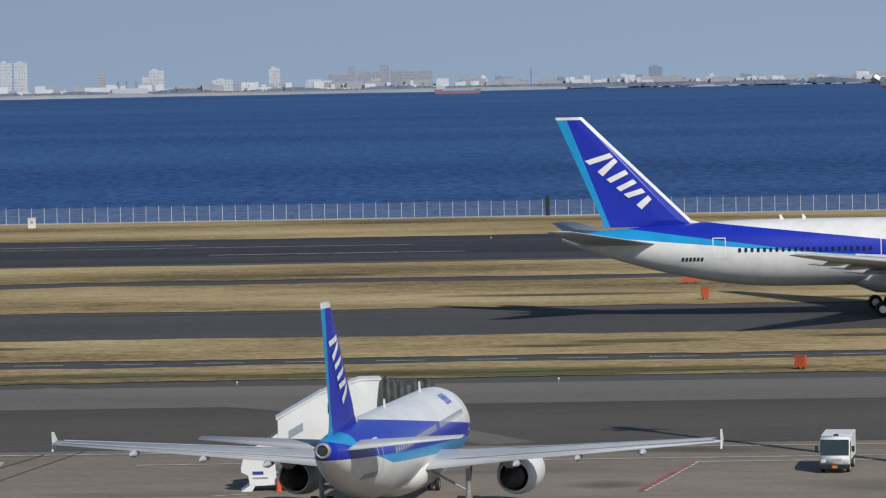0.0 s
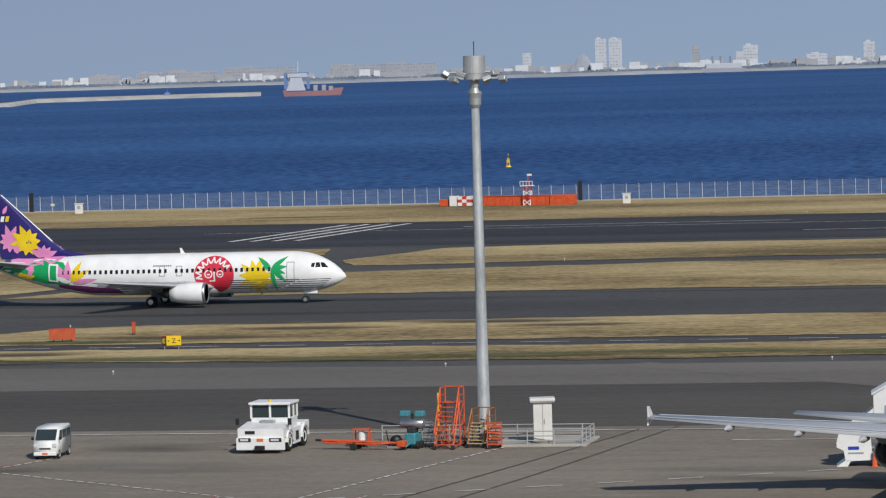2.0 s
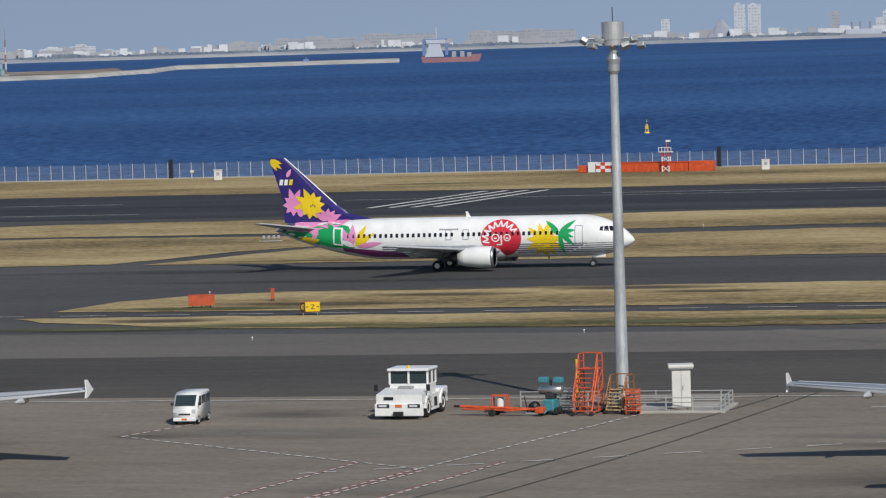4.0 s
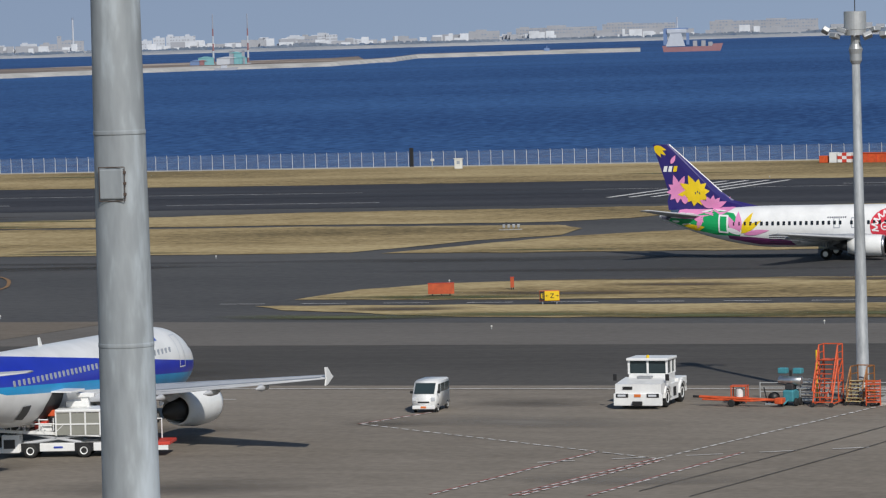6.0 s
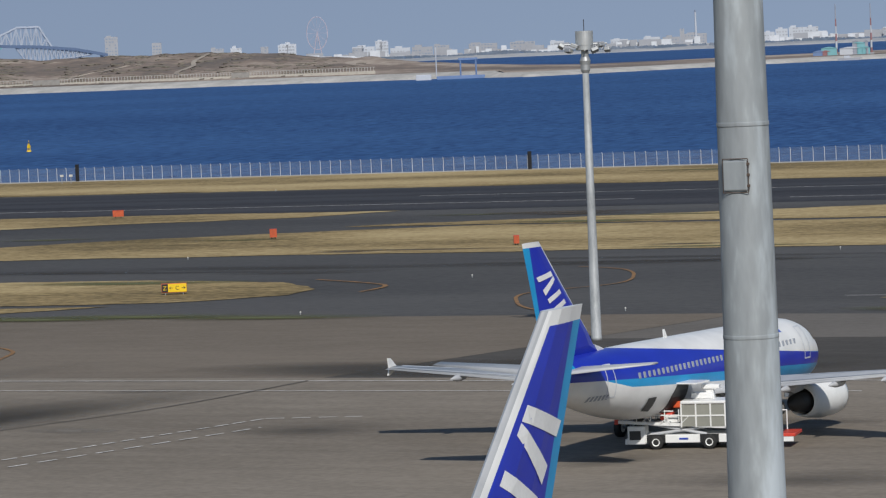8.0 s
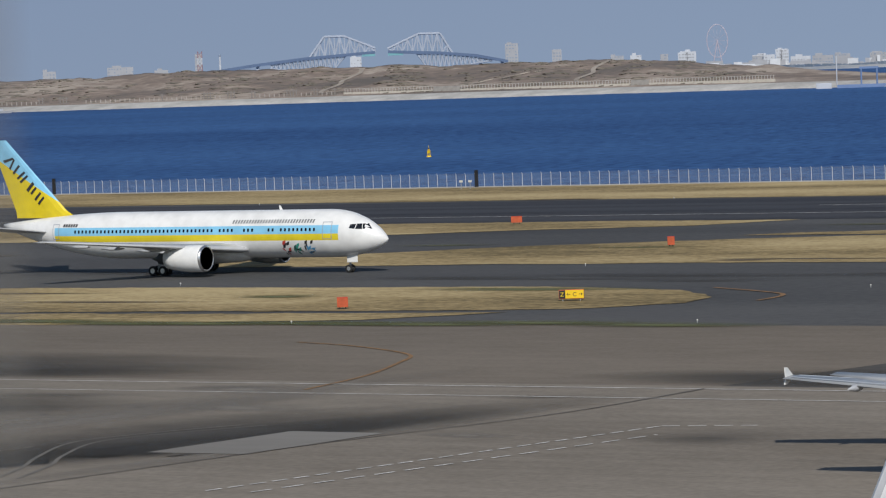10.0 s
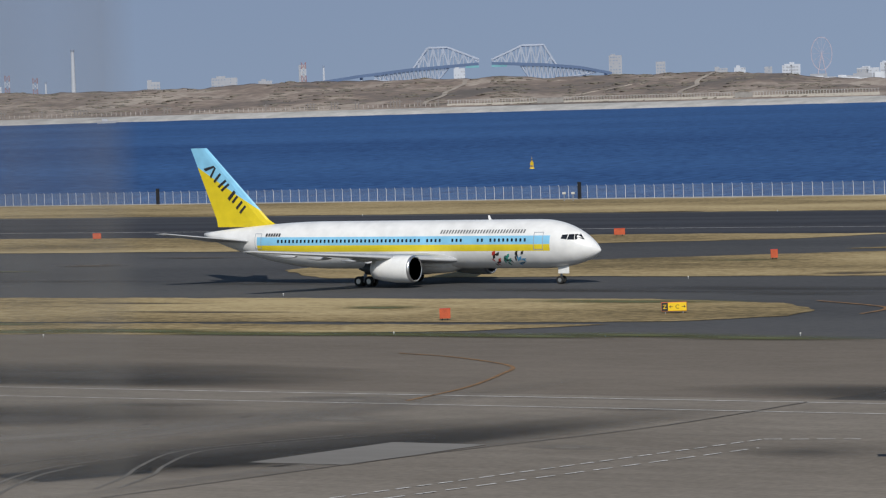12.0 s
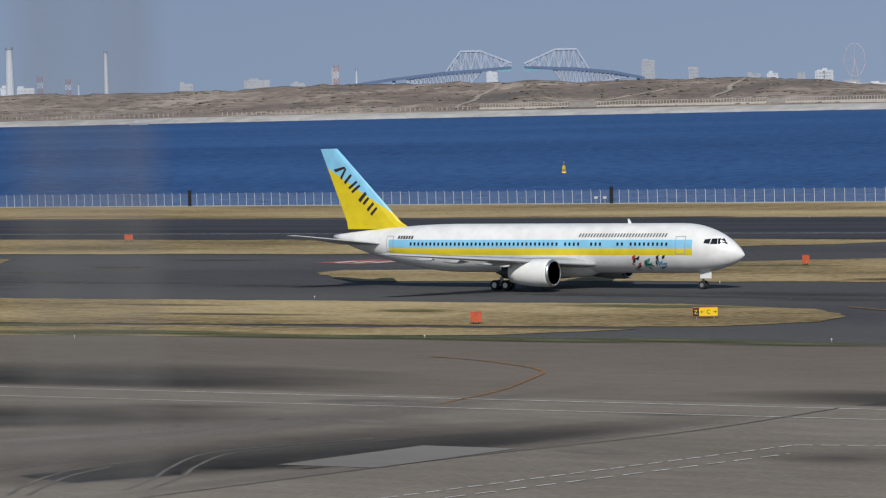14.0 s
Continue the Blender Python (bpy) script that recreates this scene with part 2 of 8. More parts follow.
def livery(name, base, layers, rough=0.3):
    """Paint in flat fields: each layer is a colour and its half-planes a*x + b*z + c > 0, in the part's own metres."""
    m = bpy.data.materials.new(name)
    m.use_nodes = True
    n, l = m.node_tree.nodes, m.node_tree.links
    b = n["Principled BSDF"]
    b.inputs["Roughness"].default_value = rough
    tex, sep = n.new("ShaderNodeTexCoord"), n.new("ShaderNodeSeparateXYZ")
    l.new(tex.outputs["Object"], sep.inputs[0])
    grime = n.new("ShaderNodeTexNoise")
    grime.inputs["Scale"].default_value, grime.inputs["Detail"].default_value = 0.7, 6
    l.new(tex.outputs["Object"], grime.inputs[0])
    ramp = n.new("ShaderNodeValToRGB")
    ramp.color_ramp.elements[0].position, ramp.color_ramp.elements[0].color = 0.3, (0.86, 0.86, 0.86, 1)
    ramp.color_ramp.elements[1].position, ramp.color_ramp.elements[1].color = 0.65, (1, 1, 1, 1)
    l.new(grime.outputs[0], ramp.inputs[0])
    col = None
    for colour, planes in [(base, []), *layers]:
        mask = None
        for pa, pb, pc in planes:
            v1, v2, v3 = (n.new("ShaderNodeMath") for _ in range(3))
            v1.operation = v2.operation = "MULTIPLY_ADD"
            v3.operation = "GREATER_THAN"
            l.new(sep.outputs[0], v1.inputs[0])
            v1.inputs[1].default_value, v1.inputs[2].default_value = pa, pc
            l.new(sep.outputs[2], v2.inputs[0])
            v2.inputs[1].default_value = pb
            l.new(v1.outputs[0], v2.inputs[2])
            l.new(v2.outputs[0], v3.inputs[0])
            v3.inputs[1].default_value = 0
            if mask:
                w = n.new("ShaderNodeMath")
                w.operation = "MULTIPLY"
                l.new(mask, w.inputs[0])
                l.new(v3.outputs[0], w.inputs[1])
                mask = w.outputs[0]
            else:
                mask = v3.outputs[0]
        mix = n.new("ShaderNodeMix")
        mix.data_type = "RGBA"
        mix.inputs[7].default_value = (*colour, 1)
        if mask:
            l.new(mask, mix.inputs[0])
        else:
            mix.inputs[0].default_value = 1
        if col:
            l.new(col, mix.inputs[6])
        col = mix.outputs[2]
    mul = n.new("ShaderNodeMix")
    mul.data_type, mul.blend_type = "RGBA", "MULTIPLY"
    mul.inputs[0].default_value = 1
    l.new(col, mul.inputs[6])
    l.new(ramp.outputs[0], mul.inputs[7])
    l.new(mul.outputs[2], b.inputs["Base Color"])
    return m


WHITE = paint("white_aircraft_paint", (0.78, 0.78, 0.77), 0.3)
WING_GREY = paint("grey_wing_paint", (0.42, 0.43, 0.45), 0.4)
BARE = paint("bare_aluminium", (0.62, 0.62, 0.63), 0.3, metal=0.9)
DARK = paint("dark_metal", (0.03, 0.03, 0.032), 0.55)
FAN = paint("grey_fan_metal", (0.11, 0.115, 0.12), 0.45, metal=0.4)
GEAR = paint("grey_gear_steel", (0.30, 0.31, 0.32), 0.5, 0.15, 3.0, metal=0.3)
RUBBER = paint("tyre_rubber", (0.018, 0.018, 0.018), 0.85)
GLASS = paint("dark_window_glass", (0.012, 0.014, 0.018), 0.08)
GREY_METAL = paint("galvanised_steel", (0.36, 0.37, 0.38), 0.5, metal=0.5)
BLUE, CYAN = (0.012, 0.030, 0.42), (0.012, 0.30, 0.62)
SHUT = paint("drawn_window_grey", (0.30, 0.33, 0.38), 0.5)


class Hull:
    """A fuselage: length, centre height, half height and half width, and how far nose and tail taper."""

    def __init__(s, length, zc, rz, ry, nose, tail, droop, lift, end=0.09, rake=0.0):
        s.length, s.zc, s.rz, s.ry, s.nose, s.tail, s.droop, s.lift, s.end, s.rake = length, zc, rz, ry, nose, tail, droop, lift, end, rake

    def at(s, x):
        """Centre height, half height and half width at x (0 at the nose, negative aft)."""
        d, back = -x, x + s.length
        k, c = 1.0, s.zc + s.rake * (d - 17)
        if d < s.nose:
            u = max(d / s.nose, 0)
            k = max(1 - (1 - u) ** 2.1, 0) ** 0.74
            c -= s.droop * (1 - u) ** 2
        elif back < s.tail:
            u = 1 - max(back / s.tail, 0)
            k = 1 - (1 - s.end) * u ** 1.75
            c += s.lift * u ** 1.75
        return c, max(s.rz * k, 0.02), max(s.ry * k, 0.02)

    def side(s, x, z):
        c, rz, ry = s.at(x)
        return ry * math.sqrt(max(1 - ((z - c) / rz) ** 2, 0.0))

    def mesh(s):
        bm, rings, seg = bmesh.new(), [], 36
        xs = [-s.nose * (k / 14) ** 1.7 for k in range(15)] + [-s.nose - (s.length - s.nose - s.tail) * k / 6 for k in range(1, 6)]
        xs += [-(s.length - s.tail) - s.tail * k / 14 for k in range(15)]
        for x in xs:
            c, rz, ry = s.at(x)
            rings.append([bm.verts.new((x, ry * math.sin(2 * math.pi * k / seg), c + rz * math.cos(2 * math.pi * k / seg))) for k in range(seg)])
        for a, b in zip(rings, rings[1:]):
            for k in range(seg):
                bm.faces.new((a[k], b[k], b[(k + 1) % seg], a[(k + 1) % seg]))
        bm.faces.new(rings[0])
        bm.faces.new(rings[-1][::-1])
        bmesh.ops.recalc_face_normals(bm, faces=bm.faces[:])
        return bm

    def decal(s, outline, side=-1, off=0.02):
        """A painted field laid on the flank; outline in x and z."""
        bm = bmesh.new()
        bm.faces.new([bm.verts.new((x, 0, z)) for x, z in outline])
        zs, xs = [p[1] for p in outline], [p[0] for p in outline]
        for axis, lo, hi, step in ((2, min(zs), max(zs), 0.3), (0, min(xs), max(xs), 1.2)):
            v = lo + step
            while v < hi:
                co, no = [0, 0, 0], [0, 0, 0]
                co[axis], no[axis] = v, 1
                bmesh.ops.bisect_plane(bm, geom=bm.verts[:] + bm.edges[:] + bm.faces[:], plane_co=co, plane_no=no)
                v += step
        for v in bm.verts:
            v.co.y = side * (s.side(v.co.x, v.co.z) + off)
        bmesh.ops.recalc_face_normals(bm, faces=bm.faces[:])
        if sum(f.normal.y for f in bm.faces) * side < 0:
            bmesh.ops.reverse_faces(bm, faces=bm.faces[:])
        return bm


FOIL = [(0.0, 0.0), (0.04, 0.35), (0.15, 0.75), (0.35, 1.0), (0.65, 0.7), (1.0, 0.03), (0.65, -0.25), (0.35, -0.45), (0.15, -0.45), (0.04, -0.25)]


def panel(sections):
    """A lifting surface through sections (leading edge point, chord, thickness, upright or not)."""
    bm, rings = bmesh.new(), []
    for (x, y, z), chord, thick, up in sections:
        ring = []
        for u, w in FOIL:
            w = w * thick / 2 * 1.35
            if up:
                w = (abs(w) if w > 0 else -abs(w) * 2.0)
                ring.append(bm.verts.new((x - u * chord, y + w, z)))
            else:
                ring.append(bm.verts.new((x - u * chord, y, z + w)))
        rings.append(ring)
    n = len(FOIL)
    for a, b in zip(rings, rings[1:]):
        for k in range(n):
            bm.faces.new((a[k], a[(k + 1) % n], b[(k + 1) % n], b[k]))
    bm.faces.new(rings[0])
    bm.faces.new(rings[-1])
    bmesh.ops.recalc_face_normals(bm, faces=bm.faces[:])
    return bm


def wheel_at(parent, x, y, r, w, name="wheel"):
    hub = part(name, lathe([(-w * 0.42, r * 0.5), (-w * 0.3, r * 0.58), (w * 0.3, r * 0.58), (w * 0.42, r * 0.5)], "Y", 16, Matrix.Translation((x, y, r))), BARE, parent, "bright metal wheel hub")
    part("tyre", lathe([(-w * 0.4, r * 0.6), (-w * 0.5, r * 0.8), (-w * 0.38, r * 0.97), (0, r), (w * 0.38, r * 0.97), (w * 0.5, r * 0.8), (w * 0.4, r * 0.6)], "Y", 20, Matrix.Translation((x, y, r))), RUBBER, hub, "black rubber tyre", True)


def gear(parent, x, y, top, r, w, axles, door=None):
    leg = part("landing_gear_leg", rod((x, y, r), (x, y, top), 0.13 if r > 0.45 else 0.09), GEAR, parent, "steel landing gear leg")
    part("drag_brace", rod((x, y, r + (top - r) * 0.35), (x + (top - r) * 0.55, y, top), 0.06), GEAR, parent)
    if y:
        part("side_brace", rod((x, y, r + (top - r) * 0.4), (x, y * 0.45, top), 0.06), GEAR, parent)
        part("torque_link", box(x - 0.32, x - 0.1, y - 0.06, y + 0.06, r + 0.1, r + (top - r) * 0.42, 0.02), GEAR, parent)
    part("axle", rod((x, y - w * 1.3, r), (x, y + w * 1.3, r), 0.08), GEAR, parent)
    for ax in axles:
        for s in (-1, 1):
            wheel_at(parent, x + ax, y + s * w * 0.95, r, w)
    if door:
        part("gear_door", box(*door, bevel=0.02), WHITE, parent)


def engine(parent, x, y, z, r, length, pylon_top, cowl):
    """A nacelle with its front lip at x."""
    m = Matrix.Translation((x, y, z))
    shell = [(-0.02, r * 0.86), (0, r * 0.9), (-0.12, r * 0.97), (-0.5, r), (-length * 0.45, r), (-length * 0.8, r * 0.86), (-length, r * 0.72), (-length, r * 0.66), (-length * 0.6, r * 0.7), (-length * 0.3, r * 0.8), (-0.02, r * 0.84)]
    eng = part("engine_nacelle", lathe([(s, max(q, 0.01)) for s, q in shell], "X", 32, m), cowl, parent, "white engine nacelle", True)
    part("inlet_lip", lathe([(-0.22, r * 0.985), (-0.1, r * 0.975), (0.03, r * 0.90), (0.04, r * 0.87), (-0.1, r * 0.83), (-0.25, r * 0.82)], "X", 32, m), BARE, eng, "polished metal inlet lip", True)
    part("fan", lathe([(-0.75, 0.02), (-0.95, r * 0.25), (-1.05, r * 0.80), (-1.2, r * 0.80)], "X", 24, m), FAN, eng, "dark engine fan", True)
    part("exhaust_cone", lathe([(-length * 0.7, r * 0.62), (-length * 1.0, r * 0.5), (-length * 1.22, r * 0.4), (-length * 1.22, r * 0.28), (-length * 1.42, 0.05)], "X", 24, m), DARK, eng, "dark metal exhaust cone", True)
    bm = prism([(x - 0.5 * length, z + r * 0.9), (x - 0.2 * length, z + r * 0.9), (x - length * 0.9, pylon_top), (x - length * 1.7, pylon_top), (x - length * 1.3, z + r * 0.5), (x - length, z + r * 0.6)], y - 0.18, y + 0.18)
    part("pylon", bm, WING_GREY, parent)


def airliner(name, label, spec, pose_m, fus_mat, fin_mat):
    """An airliner with its nose tip at its origin, heading along x, starboard to -y."""
    root = thing(name, label, "airliner", pose_m)
    h = spec["hull"]
    body = part("fuselage", h.mesh(), fus_mat, root, spec.get("fus_label", ""), True)
    w = spec["wing"]
    for s in (1, -1):
        secs = [((x, s * y, z), c, t, False) for x, y, z, c, t in w]
        wing = part("wing", panel(secs), WING_GREY, root, "pale grey swept wing", True)
        for k in spec["fairings"]:
            x, y, z, ln = k
            part("flap_fairing", lathe([(0, 0.03), (-ln * 0.25, 0.19), (-ln * 0.6, 0.2), (-ln, 0.03)], "X", 10, Matrix.Translation((x, s * y, z))), WING_GREY, wing, "", True)
        # flap gaps and slat line, thin dark seams
        (x0, y0, z0, c0, t0), (x1, y1, z1, c1, t1) = w[1], w[-1]
        seam = bmesh.new()
        for u in (0.72, 0.13):
            rod((x0 - u * c0, s * y0, z0 + t0 * (0.34 if u > 0.5 else 0.42)), (x1 - u * c1, s * y1 * 0.98, z1 + t1 * (0.36 if u > 0.5 else 0.44)), 0.035, seam, seg=4)
        part("flap_seam", seam, SHUT, wing)
        if spec.get("fence"):
            x, y, z, c, _ = w[-1]
            part("wingtip_fence", prism([(x - 0.2, z), (x - 1.0, z + 0.6), (x - 1.3, z + 0.62), (x - 1.2, z), (x - 1.35, z - 0.36), (x - 1.05, z - 0.34)], s * y - 0.035, s * y + 0.035), WHITE, wing, "white wingtip fence")
        e = spec["engine"]
        engine(root, e[0], s * e[1], e[2], e[3], e[4], e[5], spec.get("cowl", WHITE))
        sx, sy, sz, sc, stx, sty, stz, stc = spec["stab"]
        part("tailplane", panel([((sx, 0.0 + s * 0.2, sz), sc * 1.05, 0.42, False), ((sx, s * sy, sz), sc, 0.36, False), ((stx, s * sty, stz), stc, 0.14, False)]), WING_GREY, root, "grey horizontal tailplane", True)
    fin = part("fin", panel([((x, 0, z), c, t, True) for x, z, c, t in spec["fin"]]), fin_mat, root, spec.get("fin_label", ""))
    part("belly_fairing", lathe(spec["belly"][0], "X", 20, Matrix.Translation(spec["belly"][1]) @ Matrix.Diagonal((1, 1.0, 0.62, 1))), spec.get("belly_mat", WHITE), root, "", True)
    gx, gt, gr, gw = spec["nose_gear"]
    gear(root, gx, 0, gt, gr, gw, (0,), (gx - 0.1, gx + 1.3, -0.5, -0.44, gr * 2 + 0.25, gt + 0.1))
    mx, my, mt, mr, mw, ax = spec["main_gear"]
    for s in (1, -1):
        gear(root, mx, s * my, mt, mr, mw, ax)
    # cockpit glazing
    for s in (-1, 1):
        for pane in spec["cockpit"]:
            part("cockpit_window", h.decal(pane, s, 0.02), GLASS, body, "dark cockpit window")
    # cabin windows
    wx0, wx1, pitch, wz, ww, wh, skip = spec["windows"]
    wm = bm_mesh(box(-ww / 2, ww / 2, -0.03, 0.03, -wh / 2, wh / 2, 0.05), "cabin_window")
    wm.materials.append(spec.get("pane", GLASS))
    x = wx0
    while x > wx1:
        if not any(a > x > b for a, b in skip):
            y = h.side(x, wz)
            o = part("cabin_window", wm, None, body)
            o.matrix_basis = pose(x, -y - 0.005, wz, -8, 0, 0)
        x -= pitch
    # doors: raised outline frames
    for dx0, dx1, dz0, dz1 in spec["doors"]:
        bm = bmesh.new()
        for q in ((dx0, dx1, dz1 - 0.07, dz1), (dx0, dx1, dz0, dz0 + 0.07), (dx0, dx0 - 0.07, dz0, dz1), (dx1 + 0.07, dx1, dz0, dz1)):
            me = bm_mesh(h.decal([(q[0], q[2]), (q[1], q[2]), (q[1], q[3]), (q[0], q[3])]), "tmp")
            bm.from_mesh(me)
            bpy.data.meshes.remove(me)
        part("door_outline", bm, spec.get("door_mat", SHUT), body, "outlined cabin door")
    for ax_, az_ in spec["antennas"]:
        part("antenna", prism([(ax_, az_ - 0.1), (ax_ - 0.45, az_ - 0.1), (ax_ - 0.55, az_ + 0.5), (ax_ - 0.35, az_ + 0.5)], -0.03, 0.03), WHITE, body)
    return root, body, fin, h


def bars(parent, h, x0, x1, z0, z1, count, mat, label="", slant=0.3, gap=0.3, name="lettering_bar"):
    """Unreadable lettering as plain bars on the flank."""
    step = (x1 - x0) / count
    for k in range(count):
        a, b = x0 + step * k, x0 + step * (k + 1 - gap)
        d = slant * (z1 - z0)
        part(name, h.decal([(a, z0), (b, z0), (b + d, z1), (a + d, z1)]), mat, parent, label)


def fin_mark(parent, outline, mat, half, side=-1, name="fin_marking", label="", lift=0.0):
    """A thin painted field on the fin; half: the fin's sections."""
    bm = bmesh.new()
    bm.faces.new([bm.verts.new((x, 0, z)) for x, z in outline])
    zs, xs = [p[1] for p in outline], [p[0] for p in outline]
    for axis, lo, hi in ((2, min(zs), max(zs)), (0, min(xs), max(xs))):
        v = lo + 0.5
        while v < hi:
            co, no = [0, 0, 0], [0, 0, 0]
            co[axis], no[axis] = v, 1
            bmesh.ops.bisect_plane(bm, geom=bm.verts[:] + bm.edges[:] + bm.faces[:], plane_co=co, plane_no=no)
            v += 0.5
    for v in bm.verts:
        v.co.y = side * (fin_half(half, v.co.x, v.co.z) + 0.018 + lift)
    bmesh.ops.recalc_face_normals(bm, faces=bm.faces[:])
    return part(name, bm, mat, parent, label)


def fin_half(sections, x, z):
    """Half the fin's thickness at a point."""
    z = min(max(z, sections[0][1]), sections[-1][1])
    for (x0, z0, c0, t0), (x1, z1, c1, t1) in zip(sections, sections[1:]):
        if z0 <= z <= z1:
            u = (z - z0) / (z1 - z0)
            le, c, t = x0 + (x1 - x0) * u, c0 + (c1 - c0) * u, t0 + (t1 - t0) * u
            v = min(max((le - x) / c, 0), 1)
            for (a, p), (b, q) in zip(FOIL[:6], FOIL[1:6]):
                if a <= v <= b:
                    return (p + (q - p) * (v - a) / (b - a)) * t / 2 * 1.35
    return 0.1


def airline_marks(fin, x_top, z_top, along, size, mat, half, side=-1):
    """Three bold white shapes stepping down the fin: a wedge, a pair of slanted bars and a wedge."""
    ux, uz = along
    ln = math.hypot(ux, uz)
    ux, uz = ux / ln, uz / ln
    px_, pz_ = (-uz, ux) if ux > 0 else (uz, -ux)
    if pz_ < 0:
        px_, pz_ = -px_, -pz_

    def put(quad, o):
        fin_mark(fin, [(x_top + ux * size * (o + a) + px_ * b * size, z_top + uz * size * (o + a) + pz_ * b * size) for a, b in quad], mat, half, side)

    for o in (-0.1, 2.1):
        put([(0.0, -0.5), (0.26, -0.5), (0.88, 0.5), (0.62, 0.5)], o)
        put([(0.72, -0.5), (1.02, -0.5), (1.10, 0.5), (0.90, 0.5)], o)
    put([(0.0, -0.5), (0.24, -0.5), (0.66, 0.5), (0.42, 0.5)], 1.12)
    put([(0.56, -0.5), (0.80, -0.5), (1.22, 0.5), (0.98, 0.5)], 1.12)


# ---- airliners ----
SPEC737 = dict(
    hull=Hull(35.6, 3.05, 2.0, 1.88, 5.2, 11.5, 0.55, 1.05),
    wing=[(-12.2, 0.0, 1.75, 8.2, 1.0), (-13.0, 1.9, 1.8, 7.3, 0.9), (-15.4, 5.2, 2.15, 4.7, 0.55), (-19.9, 14.4, 3.05, 1.6, 0.2)],
    fairings=[(-18.2, 3.6, 1.85, 2.6), (-18.4, 7.5, 2.2, 2.3), (-19.2, 10.4, 2.52, 2.0)],
    engine=(-12.7, 4.9, 1.40, 1.02, 3.5, 2.0), stab=(-31.3, 0.8, 4.15, 3.4, -34.8, 6.3, 5.0, 1.3),
    fin=[(-24.8, 4.75, 9.9, 0.1), (-28.2, 5.6, 6.6, 0.3), (-29.2, 6.3, 5.4, 0.34), (-34.45, 11.1, 1.7, 0.2)],
    belly=([(0, 0.2), (-2, 1.5), (-5, 1.85), (-8, 1.6), (-10, 0.2)], (-11.0, 0, 1.75)),
    nose_gear=(-4.1, 1.6, 0.35, 0.2), main_gear=(-18.8, 2.6, 1.7, 0.5, 0.36, (0,)),
    cockpit=[[(-1.5, 3.45), (-2.12, 3.48), (-2.28, 3.96), (-1.98, 3.94)], [(-2.2, 3.48), (-2.72, 3.5), (-2.68, 3.97), (-2.36, 3.97)], [(-2.8, 3.52), (-3.12, 3.58), (-3.06, 3.92), (-2.76, 3.96)]],
    windows=(-7.2, -28.4, 0.545, 3.42, 0.26, 0.38, [(-16.6, -17.1)]),
    doors=[(-4.7, -5.5, 2.2, 4.1), (-28.6, -29.3, 2.6, 4.2), (-15.9, -16.5, 2.9, 3.9), (-17.6, -18.2, 2.9, 3.9)],
    antennas=[(-16.0, 5.05)], belly_mat=WING_GREY)
SPEC767 = dict(
    hull=Hull(53.9, 4.45, 2.72, 2.5, 7.5, 17.5, 0.75, 1.25),
    wing=[(-16.5, 0.0, 2.7, 13.0, 1.7), (-17.8, 2.5, 2.8, 10.4, 1.15), (-21.4, 8.0, 3.35, 6.8, 0.65), (-29.6, 23.6, 4.9, 2.2, 0.22)],
    fairings=[(-27.0, 6.0, 2.95, 3.6), (-28.0, 11.5, 3.5, 3.4), (-29.8, 15.5, 3.95, 3.0)],
    engine=(-19.3, 7.9, 2.12, 1.52, 5.3, 3.3), stab=(-46.3, 1.4, 4.95, 6.0, -52.3, 9.3, 6.25, 1.9),
    fin=[(-43.2, 6.6, 8.8, 0.4), (-44.6, 7.4, 7.5, 0.5), (-53.2, 15.85, 2.35, 0.24)],
    belly=([(0, 0.2), (-3, 2.0), (-8, 2.55), (-13, 2.2), (-16, 0.2)], (-16.5, 0, 2.55)),
    nose_gear=(-5.2, 2.2, 0.46, 0.3), main_gear=(-28.1, 4.65, 2.6, 0.58, 0.44, (-0.7, 0.7)),
    cockpit=[[(-1.55, 4.95), (-2.45, 4.95), (-2.6, 5.55), (-2.1, 5.55)], [(-2.5, 4.95), (-3.25, 4.98), (-3.15, 5.55), (-2.65, 5.55)], [(-3.32, 5.0), (-3.95, 5.08), (-3.85, 5.5), (-3.24, 5.54)]],
    windows=(-8.3, -42.2, 0.56, 5.0, 0.25, 0.36, [(-13.3, -13.9), (-15.0, -16.2), (-17.9, -19.4), (-21.3, -22.0)]),
    doors=[(-6.0, -7.2, 3.9, 5.85), (-44.5, -45.5, 4.1, 5.9)], antennas=[(-14.0, 7.15)])
